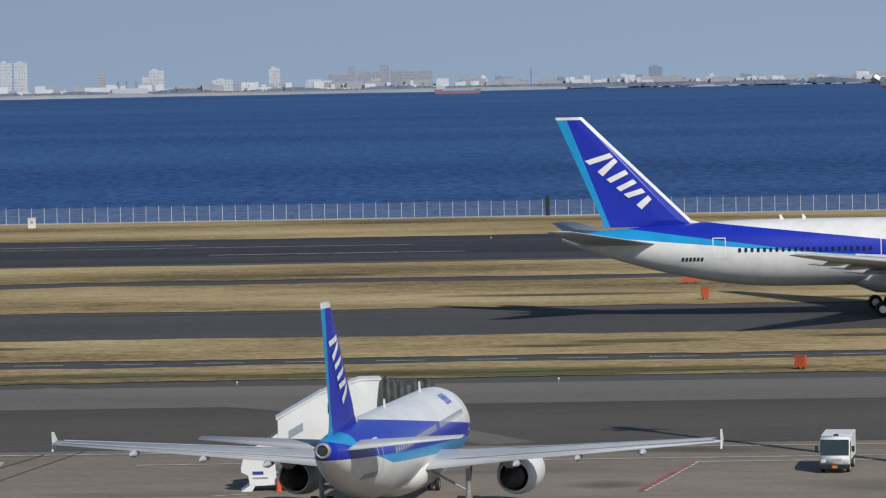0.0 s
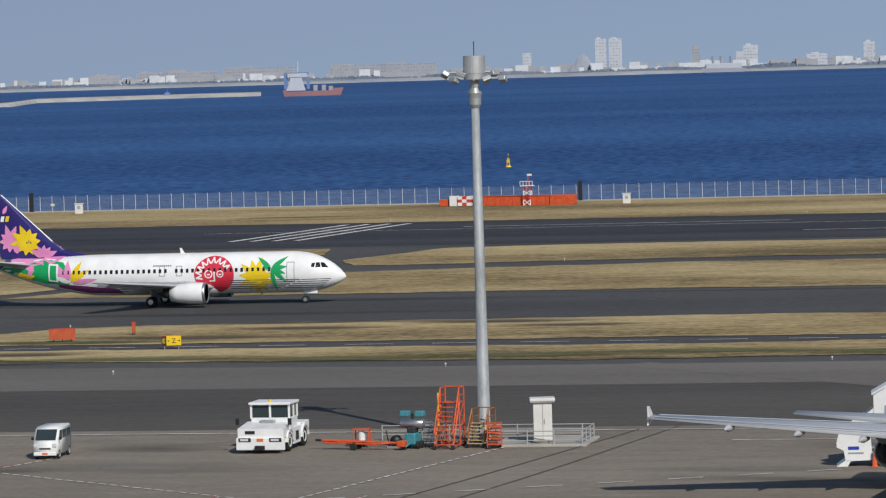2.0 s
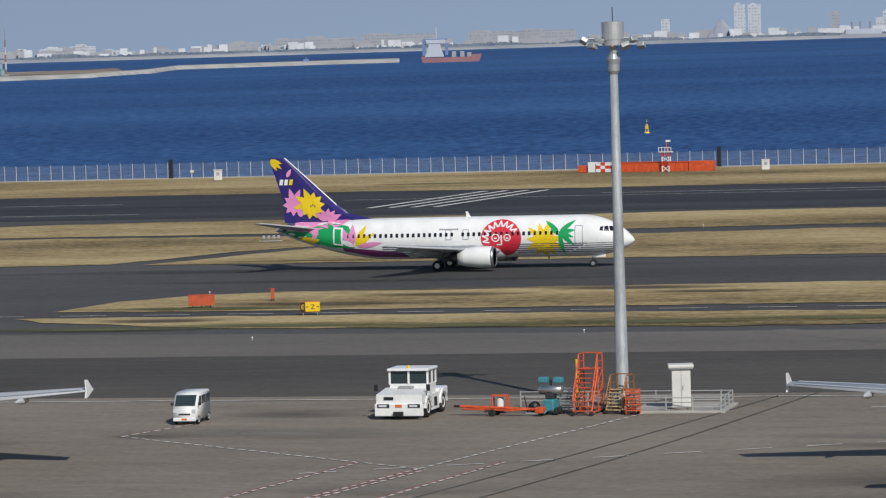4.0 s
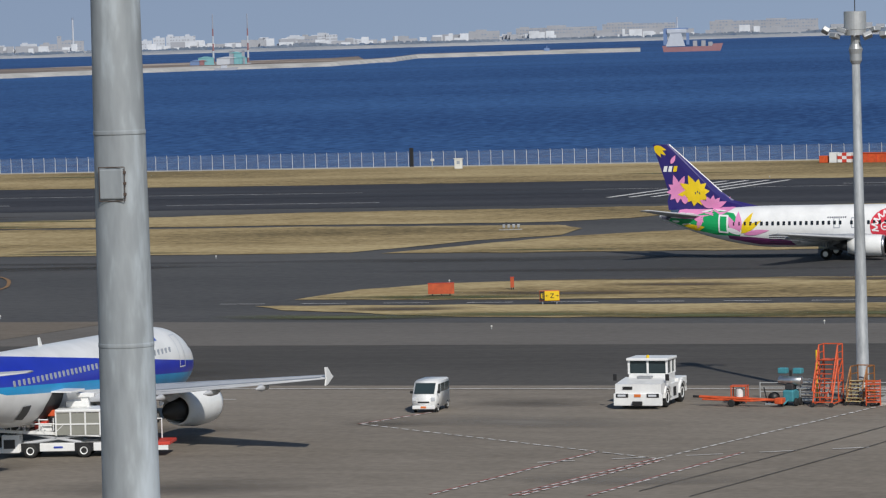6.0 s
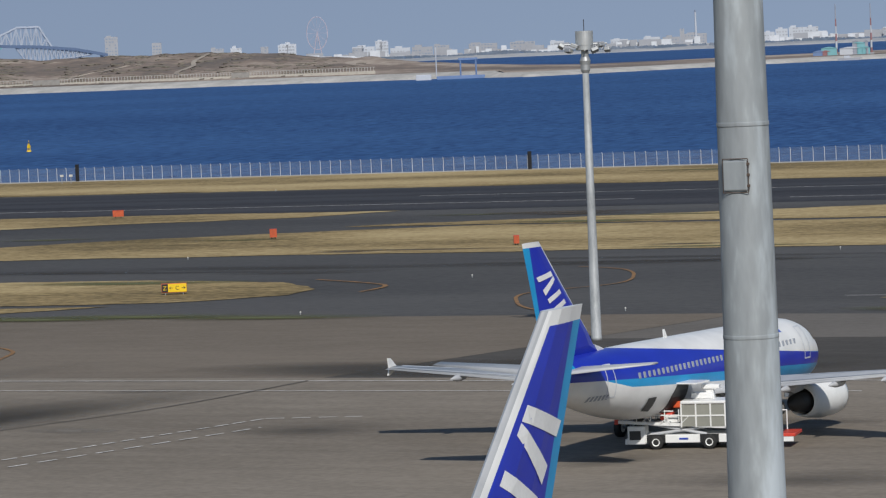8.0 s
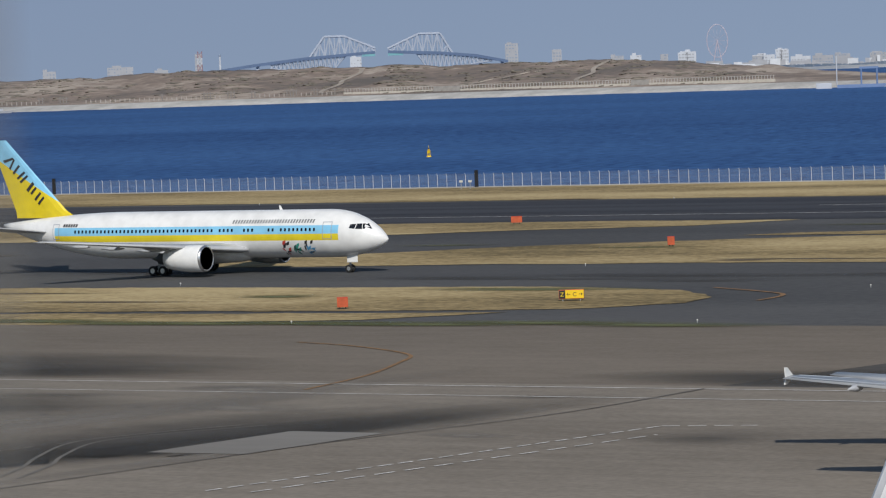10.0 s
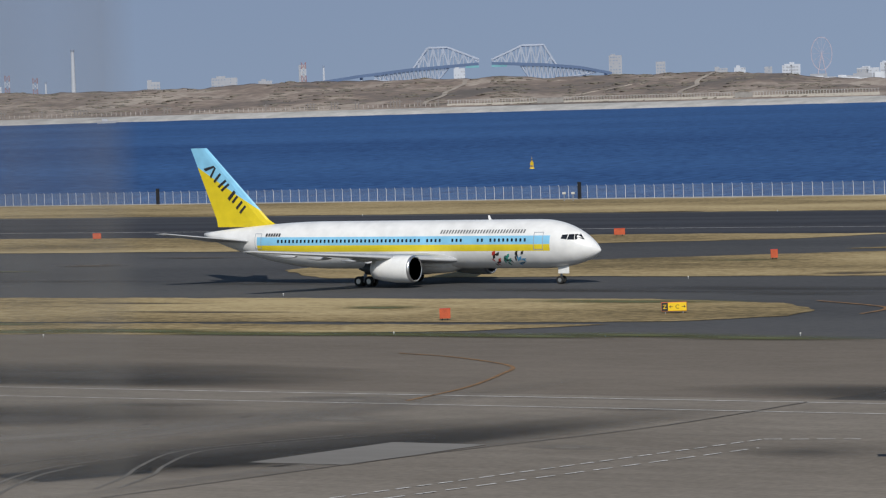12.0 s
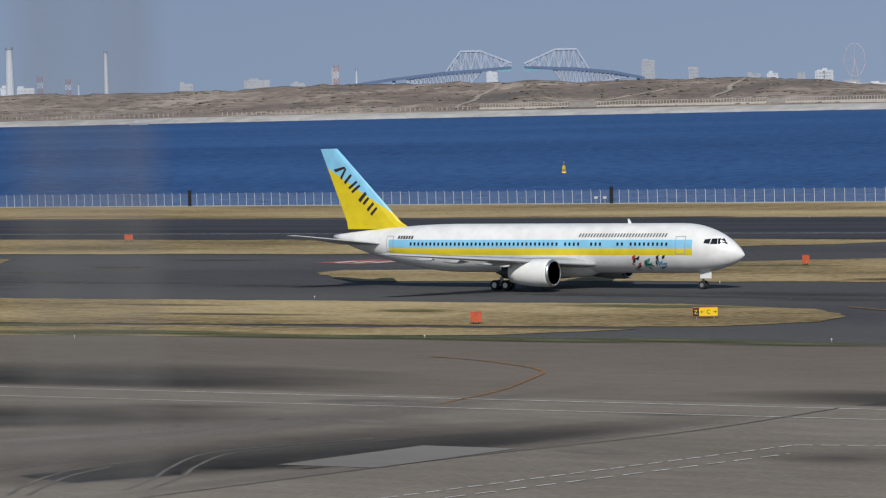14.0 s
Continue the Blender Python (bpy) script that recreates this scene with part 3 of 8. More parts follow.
SPEC777 = dict(
    hull=Hull(63.0, 5.75, 3.12, 3.1, 8.5, 20.0, 0.8, 1.55),
    wing=[(-19.0, 0.0, 3.8, 15.5, 2.0), (-21.2, 3.1, 3.9, 13.0, 1.6), (-27.0, 9.6, 4.7, 8.6, 1.0), (-41.0, 30.4, 6.9, 2.2, 0.25)],
    fairings=[(-33.0, 7.5, 4.2, 4.2), (-35.0, 14.0, 4.95, 4.0), (-37.5, 20.0, 5.6, 3.6)],
    engine=(-20.5, 9.6, 2.7, 1.85, 6.0, 4.6), stab=(-54.0, 1.6, 6.75, 7.2, -61.8, 10.7, 8.4, 2.4), cowl=WHITE,
    fin=[(-49.0, 8.3, 10.2, 0.25), (-51.0, 8.9, 8.2, 0.55), (-60.95, 18.6, 2.5, 0.26)],
    belly=([(0, 0.2), (-3, 2.4), (-9, 3.1), (-15, 2.6), (-19, 0.2)], (-19.0, 0, 3.5)),
    nose_gear=(-5.9, 2.8, 0.53, 0.32), main_gear=(-32.3, 5.5, 3.4, 0.67, 0.5, (-1.45, 0, 1.45)),
    cockpit=[[(-2.1, 6.4), (-3.0, 6.4), (-3.2, 7.0), (-2.7, 7.0)], [(-3.1, 6.4), (-3.9, 6.45), (-3.8, 6.95), (-3.3, 7.0)]],
    windows=(-9.0, -46.9, 0.57, 6.15, 0.26, 0.38, [(-32.0, -34.5)]),
    doors=[(-32.4, -33.7, 5.3, 7.3), (-47.9, -49.1, 5.4, 7.3), (-6.5, -7.8, 5.3, 7.3)], antennas=[(-40.2, 8.75), (-42.3, 8.75)], door_mat=WHITE)
PALE_EDGE = paint("pale_door_edge", (0.56, 0.58, 0.62), 0.45)
SPEC320 = dict(
    hull=Hull(37.2, 3.74, 2.07, 1.98, 5.5, 13.0, 0.55, 1.35, 0.19, 0.013),
    wing=[(-10.6, 0.0, 2.5, 8.6, 1.1), (-11.9, 1.98, 2.55, 7.0, 0.9), (-14.4, 6.4, 3.0, 4.3, 0.55), (-19.9, 17.0, 4.15, 1.6, 0.2)],
    fairings=[(-17.0, 6.4, 2.85, 2.8), (-17.9, 9.6, 3.2, 2.4), (-19.2, 13.0, 3.57, 2.0)],
    engine=(-10.8, 5.75, 1.80, 1.15, 4.3, 2.9), stab=(-31.2, 1.0, 5.15, 4.0, -34.5, 6.2, 5.75, 1.35),
    fin=[(-27.4, 5.75, 8.6, 0.15), (-29.4, 6.3, 6.2, 0.42), (-30.0, 7.0, 5.5, 0.42), (-35.3, 12.1, 1.85, 0.24)],
    belly=([(0, 0.2), (-2, 1.7), (-5, 2.05), (-9, 1.8), (-11.5, 0.2)], (-10.5, 0, 2.35)), fence=True,
    nose_gear=(-5.07, 2.0, 0.38, 0.22), main_gear=(-17.7, 3.8, 2.5, 0.56, 0.42, (0,)),
    cockpit=[[(-1.7, 4.2), (-2.3, 4.2), (-2.5, 4.75), (-2.1, 4.75)], [(-2.4, 4.2), (-3.1, 4.25), (-3.0, 4.7), (-2.6, 4.75)]],
    windows=(-6.6, -27.6, 0.55, 4.42, 0.24, 0.34, [(-14.6, -15.8)]),
    doors=[(-4.6, -5.5, 3.3, 5.2), (-30.0, -30.85, 3.5, 5.3)], antennas=[(-9.0, 5.8), (-20.0, 5.8)], pane=SHUT, door_mat=PALE_EDGE)


def body_plane(x0, z0, x1, z1, above=True):
    """The half-plane above (or below) the line through two points."""
    k = (z1 - z0) / (x1 - x0)
    s = 1 if above else -1
    return (-k * s, 1.0 * s, (k * x0 - z0) * s)


FIN_WHITE = paint("white_marking_paint", (0.75, 0.75, 0.75), 0.4)
FUS777 = livery("wide_jet_livery", (0.76, 0.76, 0.755), [
    (CYAN, [body_plane(-54, 7.0, -41.3, 5.95), (-1, 0, -36)]),
    (BLUE, [body_plane(-57.7, 8.3, -41.3, 6.1), (-1, 0, -24), body_plane(-41.3, 5.95, -24, 5.0)]),
    ((0.76, 0.76, 0.755), [body_plane(-51.1, 8.85, -32.4, 6.85), (1, 0, 51.0)])])
FIN777 = livery("wide_jet_fin_livery", BLUE, [
    (CYAN, [body_plane(-58.6, 8.6, -62.5, 18.6, False)]),
    (FIN_WHITE and (0.75, 0.75, 0.75), [body_plane(-51.4, 8.9, -61.35, 18.6)]), ((0.75, 0.75, 0.75), [(0, 1, -18.35)])])
FUS320 = livery("narrow_jet_livery", (0.77, 0.77, 0.765), [
    (CYAN, [body_plane(-36, 4.4, -8, 2.55), body_plane(-37, 5.75, -30, 4.25), body_plane(-37, 6.4, -5, 3.7, False)]),
    (BLUE, [body_plane(-30, 4.42, -3, 2.85), body_plane(-28.5, 6.0, -3, 3.5, False)]),
    (BLUE, [(-1, 0, -28.5), body_plane(-37, 6.0, -28.5, 4.33)]), (CYAN, [(-1, 0, -33.4), body_plane(-37, 5.72, -30, 4.6)])])
FIN320 = livery("narrow_jet_fin_livery", BLUE, [
    (CYAN, [body_plane(-34.9, 6.0, -36.55, 12.1, False)]), ((0.75, 0.75, 0.75), [body_plane(-30.25, 7.0, -35.5, 12.05)]), ((0.75, 0.75, 0.75), [(0, 1, -11.85)])])
FUS737 = paint("white_jet_paint", (0.78, 0.78, 0.775), 0.28)
FIN737 = livery("flower_jet_fin_livery", (0.030, 0.022, 0.16), [((0.78, 0.78, 0.78), [body_plane(-29.3, 6.3, -34.55, 11.1), (0, 1, -6.45)])])
FUS767 = livery("striped_jet_livery", (0.78, 0.78, 0.775), [
    ((0.24, 0.55, 0.78), [(-1, 0, -5.2), (1, 0, 45.2), (0, 1, -4.5), (0, -1, 5.47)]),
    ((0.72, 0.58, 0.03), [(-1, 0, -5.2), (1, 0, 45.2), (0, 1, -3.78), (0, -1, 4.52)])])
FIN767 = livery("striped_jet_fin_livery", (0.72, 0.56, 0.02), [((0.24, 0.56, 0.80), [body_plane(-54.6, 13.6, -44.2, 7.6)])])


BLUE_MARK = paint("blue_fuselage_marking", (0.05, 0.12, 0.50), 0.4)


def tail_exhaust(body):
    """The auxiliary engine's outlet in the tail cone."""
    m = Matrix.Translation((0, 0, 5.33))
    ring = part("tail_exhaust", lathe([(-36.9, 0.40), (-37.4, 0.37), (-37.46, 0.33), (-37.45, 0.25), (-37.2, 0.24)], "X", 20, m), GEAR, body, "grey metal exhaust ring in the tail cone", True)
    part("exhaust_core", lathe([(-37.38, 0.22), (-37.48, 0.21), (-37.49, 0.08)], "X", 16, m), DARK, ring, "dark exhaust opening")


def jets():
    a777, body, fin, h = airliner("wide_jet", "white wide-body airliner with blue and cyan tail taxiing on the taxiway", SPEC777, pose(56.0, 367.5, 0), FUS777, FIN777)
    airline_marks(fin, -59.9, 15.2, (4.9, -4.3), 2.15, FIN_WHITE, SPEC777["fin"])
    bars(body, h, -52.0, -49.9, 5.15, 5.5, 6, DARK, slant=0.25)
    a737, body, fin, h = airliner("flower_jet", "white airliner painted with bright flowers taxiing on the taxiway", SPEC737, pose(-62.85, 372, 0), FUS737, FIN737)
    flowers(a737, body, fin, h)
    a767, body, fin, h = airliner("striped_jet", "white airliner with blue and yellow stripes and yellow tail", SPEC767, pose(-208.7, 372, 0), FUS767, FIN767)
    INK = paint("black_lettering", (0.02, 0.02, 0.025), 0.5)
    bars(body, h, -19.6, -8.3, 5.75, 6.15, 30, paint("grey_lettering", (0.16, 0.17, 0.18), 0.5), slant=0.3, gap=0.45)
    bars(body, h, -43.9, -41.6, 5.55, 5.9, 6, INK, slant=0.2)
    # brush-stroke characters: plain strokes in black, red, green and blue
    cols = [INK, paint("red_brush_paint", (0.5, 0.05, 0.04)), paint("green_brush_paint", (0.05, 0.32, 0.26)), paint("blue_brush_paint", (0.1, 0.35, 0.6))]
    rnd = random.Random(4)
    for k in range(3):
        for j in range(11):
            x, z = -12.9 + k * 1.55 + rnd.uniform(-0.1, 0.9), 2.3 + rnd.uniform(0, 1.1)
            dx, dz = rnd.choice([(0.75, 0.2), (0.22, 0.7), (0.5, 0.5), (0.35, -0.45)])
            part("brush_stroke", h.decal([(x, z), (x + dx * 0.5 + 0.1, z + dz * 0.3 - 0.05), (x + dx, z + dz), (x + dx * 0.4 - 0.08, z + dz * 0.6 + 0.06)]), cols[0] if j < 5 else cols[min(k + 1, 3)], body)
    # tail marking as plain slanted bars stepping down along the leading edge
    ux, uz, F = 0.70, -0.714, SPEC767["fin"]

    def mark(o, p):
        return (-53.2 + ux * o + 0.714 * p, 13.55 + uz * o + 0.70 * p)

    for q in ([(-0.3, -0.65), (0.1, -0.65), (0.85, 0.7), (0.55, 0.7)], [(1.0, -0.65), (1.3, -0.65), (1.0, 0.7), (0.75, 0.7)], [(1.75, -0.65), (2.05, -0.65), (2.05, 0.7), (1.75, 0.7)],
              [(2.6, -0.65), (2.9, -0.65), (3.15, 0.7), (2.85, 0.7)], [(3.2, -0.65), (3.5, -0.65), (3.75, 0.7), (3.45, 0.7)], [(4.6, -0.65), (5.0, -0.65), (5.0, 0.7), (4.6, 0.7)],
              [(5.3, -0.5), (5.6, -0.5), (5.6, 0.55), (5.3, 0.55)], [(6.2, -0.6), (6.5, -0.6), (6.5, 0.6), (6.2, 0.6)], [(6.9, -0.6), (7.2, -0.6), (7.2, 0.6), (6.9, 0.6)]):
        fin_mark(fin, [mark(o, p + 0.22) for o, p in q], INK, F, label="black marking on the tail")
    parked_a, body, fin, h = airliner("parked_jet", "white parked airliner with blue and cyan tail beside boarding stairs", SPEC320, pose(-10.9, 222.6, 0, 0, 0, 83.9), FUS320, FIN320)
    parked_a.scale = (1.02, 1.02, 1.02)
    airline_marks(fin, -35.3, 10.6, (2.9, -3.3), 1.3, FIN_WHITE, SPEC320["fin"])
    bars(body, h, -32.3, -30.5, 3.45, 3.72, 6, SHUT, slant=0.15, gap=0.4)
    tail_exhaust(body)
    bars(body, h, -9.2, -7.4, 5.05, 5.5, 4, BLUE_MARK, slant=0.3, gap=0.35)
    parked_b, body, fin, h = airliner("parked_jet", "white parked airliner with blue tail and open cargo door", SPEC320, pose(-85.1, 225.0, 0, 0, 0, 87.8), FUS320, FIN320)
    parked_b.scale = (1.02, 1.02, 1.02)
    airline_marks(fin, -35.3, 10.6, (2.9, -3.3), 1.3, FIN_WHITE, SPEC320["fin"])
    bars(body, h, -32.3, -30.5, 3.45, 3.72, 6, SHUT, slant=0.15, gap=0.4)
    tail_exhaust(body)
    bars(body, h, -9.2, -7.4, 5.05, 5.5, 4, BLUE_MARK, slant=0.3, gap=0.35)
    # flat dark field on the closed flank, painted as the hold's inner shade
    part("cargo_hold_shade", h.decal([(-21.6, 1.95), (-23.6, 2.0), (-23.7, 2.9), (-23.2, 3.55), (-21.7, 3.6)]), DARK, body, "dark field painted as the shade of the open hold")
    part("cargo_hatch", prism([(-21.6, 3.55), (-23.3, 3.55), (-23.3, 3.63), (-21.6, 3.63)], -h.side(-22.5, 3.55) - 1.2, -h.side(-22.5, 3.55) + 0.05), WHITE, body, "white cargo hatch swung open")
    part("cargo_door", h.decal([(-25.6, 2.3), (-26.5, 2.4), (-26.5, 3.1), (-25.6, 3.1)], off=0.05), DARK, body)
    return a777, a737, a767

# ---- grass islands and markings ----
def ragged(outline, step=2.2, depth=1.5):
    """The same outline with an uneven, overgrown edge."""
    out = []
    for (x0, y0), (x1, y1) in zip(outline, outline[1:] + outline[:1]):
        n = max(1, int(math.dist((x0, y0), (x1, y1)) / step)) if max(abs(x0), abs(x1)) < 1e4 else 1
        for k in range(n):
            x, y = x0 + (x1 - x0) * k / n, y0 + (y1 - y0) * k / n
            if -480 < x < 120:
                y += depth * (noise.noise((x * 0.05, y * 0.1, 3.0)) + 0.75 * noise.noise((x * 0.25, y * 0.3, 8.0)))
            out.append((x, y))
    return out


def island(outline, label="dry yellow winter grass beside the taxiway", z=0.05):
    ob = setting("grass", sheet(ragged(outline), z), GRASS, label, "grass", "stuff")
    return ob


island([(XL, 562), (-400, 562), (-330, 560), (-100, 553), (XR, 553), (XR, 620), (XL, 620)], "dry yellow grass between runway and fence")
# strips between runway and taxiway, cut by two exits
island([(-99, 425), (-60, 434), (XR, 434), (XR, 385), (-124, 385), (-118, 399), (-112, 413)])
island([(-103, 450), (-96, 474), (-81, 478), (XR, 480), (XR, 442), (-60, 442), (-99, 438)])
island([(-121, 443), (-230, 443), (-226, 447), (-190, 462), (-160, 473), (-111, 478), (-108, 462), (-114, 449)])
island([(-119, 436), (-114, 428), (-113, 416), (-120, 407), (-128, 387), (-226, 385), (-252, 383), (-266, 381), (-272, 386), (-284, 398), (-284, 404), (-266, 406), (-248, 422), (-224, 436), (-209, 441)])
island([(-241, 483), (-250, 470), (-271, 462), (-296, 450), (-310, 442), (-336, 442), (-380, 440), (-380, 446), (-480, 452), (XL, 455), (XL, 484), (-480, 486), (-403, 484), (-316, 483), (-283, 484)])
island([(-347, 412), (-358, 428), (-480, 434), (XL, 440), (XL, 412), (-480, 406)])
# island between taxiway and apron, with a service road through it
island([(-111, 321), (-109, 333), (-103, 339), (-96, 343), (-60, 345), (XR, 345), (XR, 319.5), (-105, 319.5)])
island([(-112, 313.2), (-95, 312.5), (XR, 311), (XR, 296.5), (-70, 297.5), (-84, 300), (-95, 303), (-108, 309)])
island([(-175, 331), (-178, 336), (-184, 341), (-202, 346.5), (-252, 346), (XL, 341), (XL, 309.4), (-252, 309.4), (-205, 313), (-182, 316), (-174, 323)])
island([(-186, 312), (-205, 309.5), (-252, 308), (XL, 308), (XL, 293), (-246, 293), (-225, 294), (-196, 302)])


def stripe(name, pts, width, mat, label, dash=None, z=0.06, wobble=0.0):
    """A painted line along points, whole or in dashes (length, gap)."""
    bm = bmesh.new()
    for (x0, y0), (x1, y1) in zip(pts, pts[1:]):
        a, b = Vector((x0, y0, 0)), Vector((x1, y1, 0))
        d = (b - a).normalized()
        nrm = Vector((-d.y, d.x, 0)) * width / 2
        s, total = 0.0, (b - a).length
        while s < total:
            e = min(s + (dash[0] if dash else total), total)
            p, q = a + d * s, a + d * e
            vs = [bm.verts.new(Vector((v.x, v.y, z))) for v in (p - nrm, q - nrm, q + nrm, p + nrm)]
            f = bm.faces.new(vs)
            s = e + (dash[1] if dash else 1)
    bm.normal_update()
    for f in bm.faces:
        if f.normal.z < 0:
            f.normal_flip()
    return setting(name, bm, mat, label, "marking")


def arc(pts, n=6):
    """A smooth curve through points."""
    out = []
    for k in range(len(pts) - 1):
        p0, p1, p2, p3 = (Vector(pts[min(max(k + j, 0), len(pts) - 1)]) for j in (-1, 0, 1, 2))
        for i in range(n):
            u = i / n
            v = 0.5 * (2 * p1 + (p2 - p0) * u + (2 * p0 - 5 * p1 + 4 * p2 - p3) * u * u + (3 * p1 - p0 - 3 * p2 + p3) * u ** 3)
            out.append((v.x, v.y))
    return out + [tuple(pts[-1])]


stripe("service_road_dashes", [(-116, 315.5), (300, 315.5)], 0.25, LINE, "faded white dashes along the service road", (4.0, 3.3))
stripe("runway_edge_line", [(-600, 502.5), (-215, 502.5)], 0.5, LINE, "faded white runway edge line")
stripe("runway_edge_line", [(-190, 497), (-160, 497)], 0.4, LINE, "faded white runway edge line")
stripe("runway_edge_line", [(-105, 534), (-60, 535)], 0.5, LINE, "faded white runway edge line")
stripe("runway_edge_line", [(-55, 505), (-22, 505)], 0.5, LINE, "faded white runway edge line")
stripe("runway_far_line", [(-140, 527), (-30, 527)], 0.35, LINE, "faded white runway line")
stripe("runway_far_line", [(-260, 527), (-172, 527)], 0.4, LINE, "faded white runway line")
for k in range(4):
    stripe("runway_threshold_bar", [(-130 + k * 3.0, 502), (-124.5 + k * 3.0, 548)], 0.9, LINE, "slanted white bars painted on the runway")
stripe("runway_rubber", [(-700, 521), (200, 521)], 9, material("tyre_rubber_stain", (0.012, 0.012, 0.016), (0.028, 0.028, 0.034), 0.9, 0.02, 0.3, stretch=(0.05, 2, 1)), "black tyre rubber stain along the runway", z=0.035)
stripe("runway_rubber", [(-700, 536), (200, 536)], 7, material("tyre_rubber_trace", (0.016, 0.016, 0.02), (0.032, 0.032, 0.038), 0.9, 0.02, 0.3, stretch=(0.05, 2, 1)), "black tyre rubber stain along the runway", z=0.035)
stripe("apron_line", [(-500, 240.5), (120, 240.5)], 0.25, LINE, "worn white line along the apron edge")
stripe("apron_line", [(-500, 233.5), (-85, 233.5)], 0.22, LINE, "worn white line along the apron")
stripe("apron_line", [(-30, 233.5), (60, 233.5)], 0.2, LINE, "worn white line along the apron")
stripe("apron_dashes", [(-126, 178), (-118, 216), (-112, 217.5)], 0.22, LINE, "worn white dashed line on the apron", (1.2, 0.5))
stripe("apron_dashes", [(-123, 178), (-115.6, 211)], 0.22, LINE, "worn white dashed line on the apron", (1.6, 0.8))
for k, (a, b) in enumerate([((-72, 219), (-50, 202)), ((-72, 219), (-69.6, 226)), ((-50, 202), (-43, 231)), ((-57.5, 186), (-54, 205.5)), ((-53.4, 186), (-50, 202)), ((-52.9, 186), (-49.5, 201.5)), ((-49.4, 186), (-46, 205))]):
    stripe("stand_marking", [a, b], 0.18, LINE, "worn white dashed stand marking on the apron", (0.7, 0.35))
    if k in (1, 3, 4, 5, 6):
        o = 0.18
        stripe("stand_marking_red", [(a[0] - o, a[1]), (b[0] - o, b[1])], 0.13, RED_LINE, "worn red stand marking on the apron")
JOINT = paint("sealed_joint", (0.10, 0.088, 0.074), 0.9, 0.2, 0.5)
stripe("apron_crack", arc([(-139, 176), (-135, 199.2), (-133, 207.7), (-129.1, 222.8), (-128.0, 241)]), 0.2, JOINT, "dark sealed joint across the apron")
stripe("apron_crack", arc([(-47.5, 188), (-42, 213), (-36.6, 241)]), 0.11, JOINT, "dark sealed joint across the apron")
stripe("apron_crack", arc([(-44.5, 186), (-39, 213), (-34.4, 243)]), 0.11, JOINT, "dark sealed joint across the apron")
stripe("stand_marking_red", [(-0.1, 215.5), (3.0, 230.7)], 0.35, RED_LINE, "worn red stand marking on the apron")
stripe("stand_marking", [(0.2, 215.5), (3.3, 230.7)], 0.18, LINE, "worn white dashed stand marking on the apron", (0.7, 0.35))
stripe("stand_marking", [(3.2, 231), (60, 231)], 0.18, LINE, "worn white line on the apron")
stripe("apron_joint", [(-56, 200), (-20, 217.4)], 0.2, LINE, "worn white dashed line on the apron", (2, 2))
stripe("taxi_curve", arc([(-186, 277), (-178, 273.5), (-168, 266), (-164, 258), (-160, 247), (-158, 236)]), 0.35, ORANGE_LINE, "worn orange curved guide line")
stripe("taxi_curve", arc([(-160, 359), (-153, 354), (-148, 345), (-145, 334), (-149, 323), (-145, 312), (-140, 304), (-134, 299)]), 0.35, ORANGE_LINE, "worn orange curved guide line")
stripe("taxi_curve", arc([(-182, 345), (-170, 336), (-168, 327)]), 0.5, ORANGE_LINE, "worn yellow curved guide line")
stripe("verge_line", [(-45, 292), (-20, 268), (-8, 244)], 3.5, SHOULDER, "lighter worn strip across the taxilane", z=0.03)
# stains and repaired slabs
setting("apron_slab", sheet([(-142.6, 195.3), (-140.9, 208.7), (-133.8, 208.7), (-135.4, 195.6)], 0.058), PALE, "paler repaired concrete slab in the apron", "slab")


def stain_material(name, colour, strength, scale):
    """A blotch that fades out towards its edge."""
    m = bpy.data.materials.new(name)
    m.use_nodes = True
    n, l = m.node_tree.nodes, m.node_tree.links
    b = n["Principled BSDF"]
    b.inputs["Base Color"].default_value = (*colour, 1)
    b.inputs["Roughness"].default_value = 0.9
    tex, mp, grad = n.new("ShaderNodeTexCoord"), n.new("ShaderNodeMapping"), n.new("ShaderNodeTexGradient")
    mp.inputs["Location"].default_value, mp.inputs["Scale"].default_value = (-1, -1, 0), (2, 2, 0)
    grad.gradient_type = "SPHERICAL"
    nz = n.new("ShaderNodeTexNoise")
    nz.inputs["Scale"].default_value, nz.inputs["Detail"].default_value = scale, 6
    sm = n.new("ShaderNodeMapping")
    sm.inputs["Scale"].default_value = (0.4, 1.3, 1)
    l.new(tex.outputs["Object"], sm.inputs[0])
    l.new(sm.outputs[0], nz.inputs[0])
    l.new(tex.outputs["Generated"], mp.inputs[0])
    l.new(mp.outputs[0], grad.inputs[0])
    k1, k2 = n.new("ShaderNodeMapRange"), n.new("ShaderNodeMath")
    k1.inputs[1].default_value, k1.inputs[2].default_value, k1.inputs[3].default_value, k1.inputs[4].default_value = 0.3, 0.65, 0.2, 1.0
    l.new(nz.outputs[0], k1.inputs[0])
    k2.operation = "MULTIPLY"
    l.new(grad.outputs[1], k2.inputs[0])
    l.new(k1.outputs[0], k2.inputs[1])
    k3 = n.new("ShaderNodeMath")
    k3.operation, k3.inputs[1].default_value, k3.use_clamp = "MULTIPLY", strength, True
    l.new(k2.outputs[0], k3.inputs[0])
    l.new(k3.outputs[0], b.inputs["Alpha"])
    return m


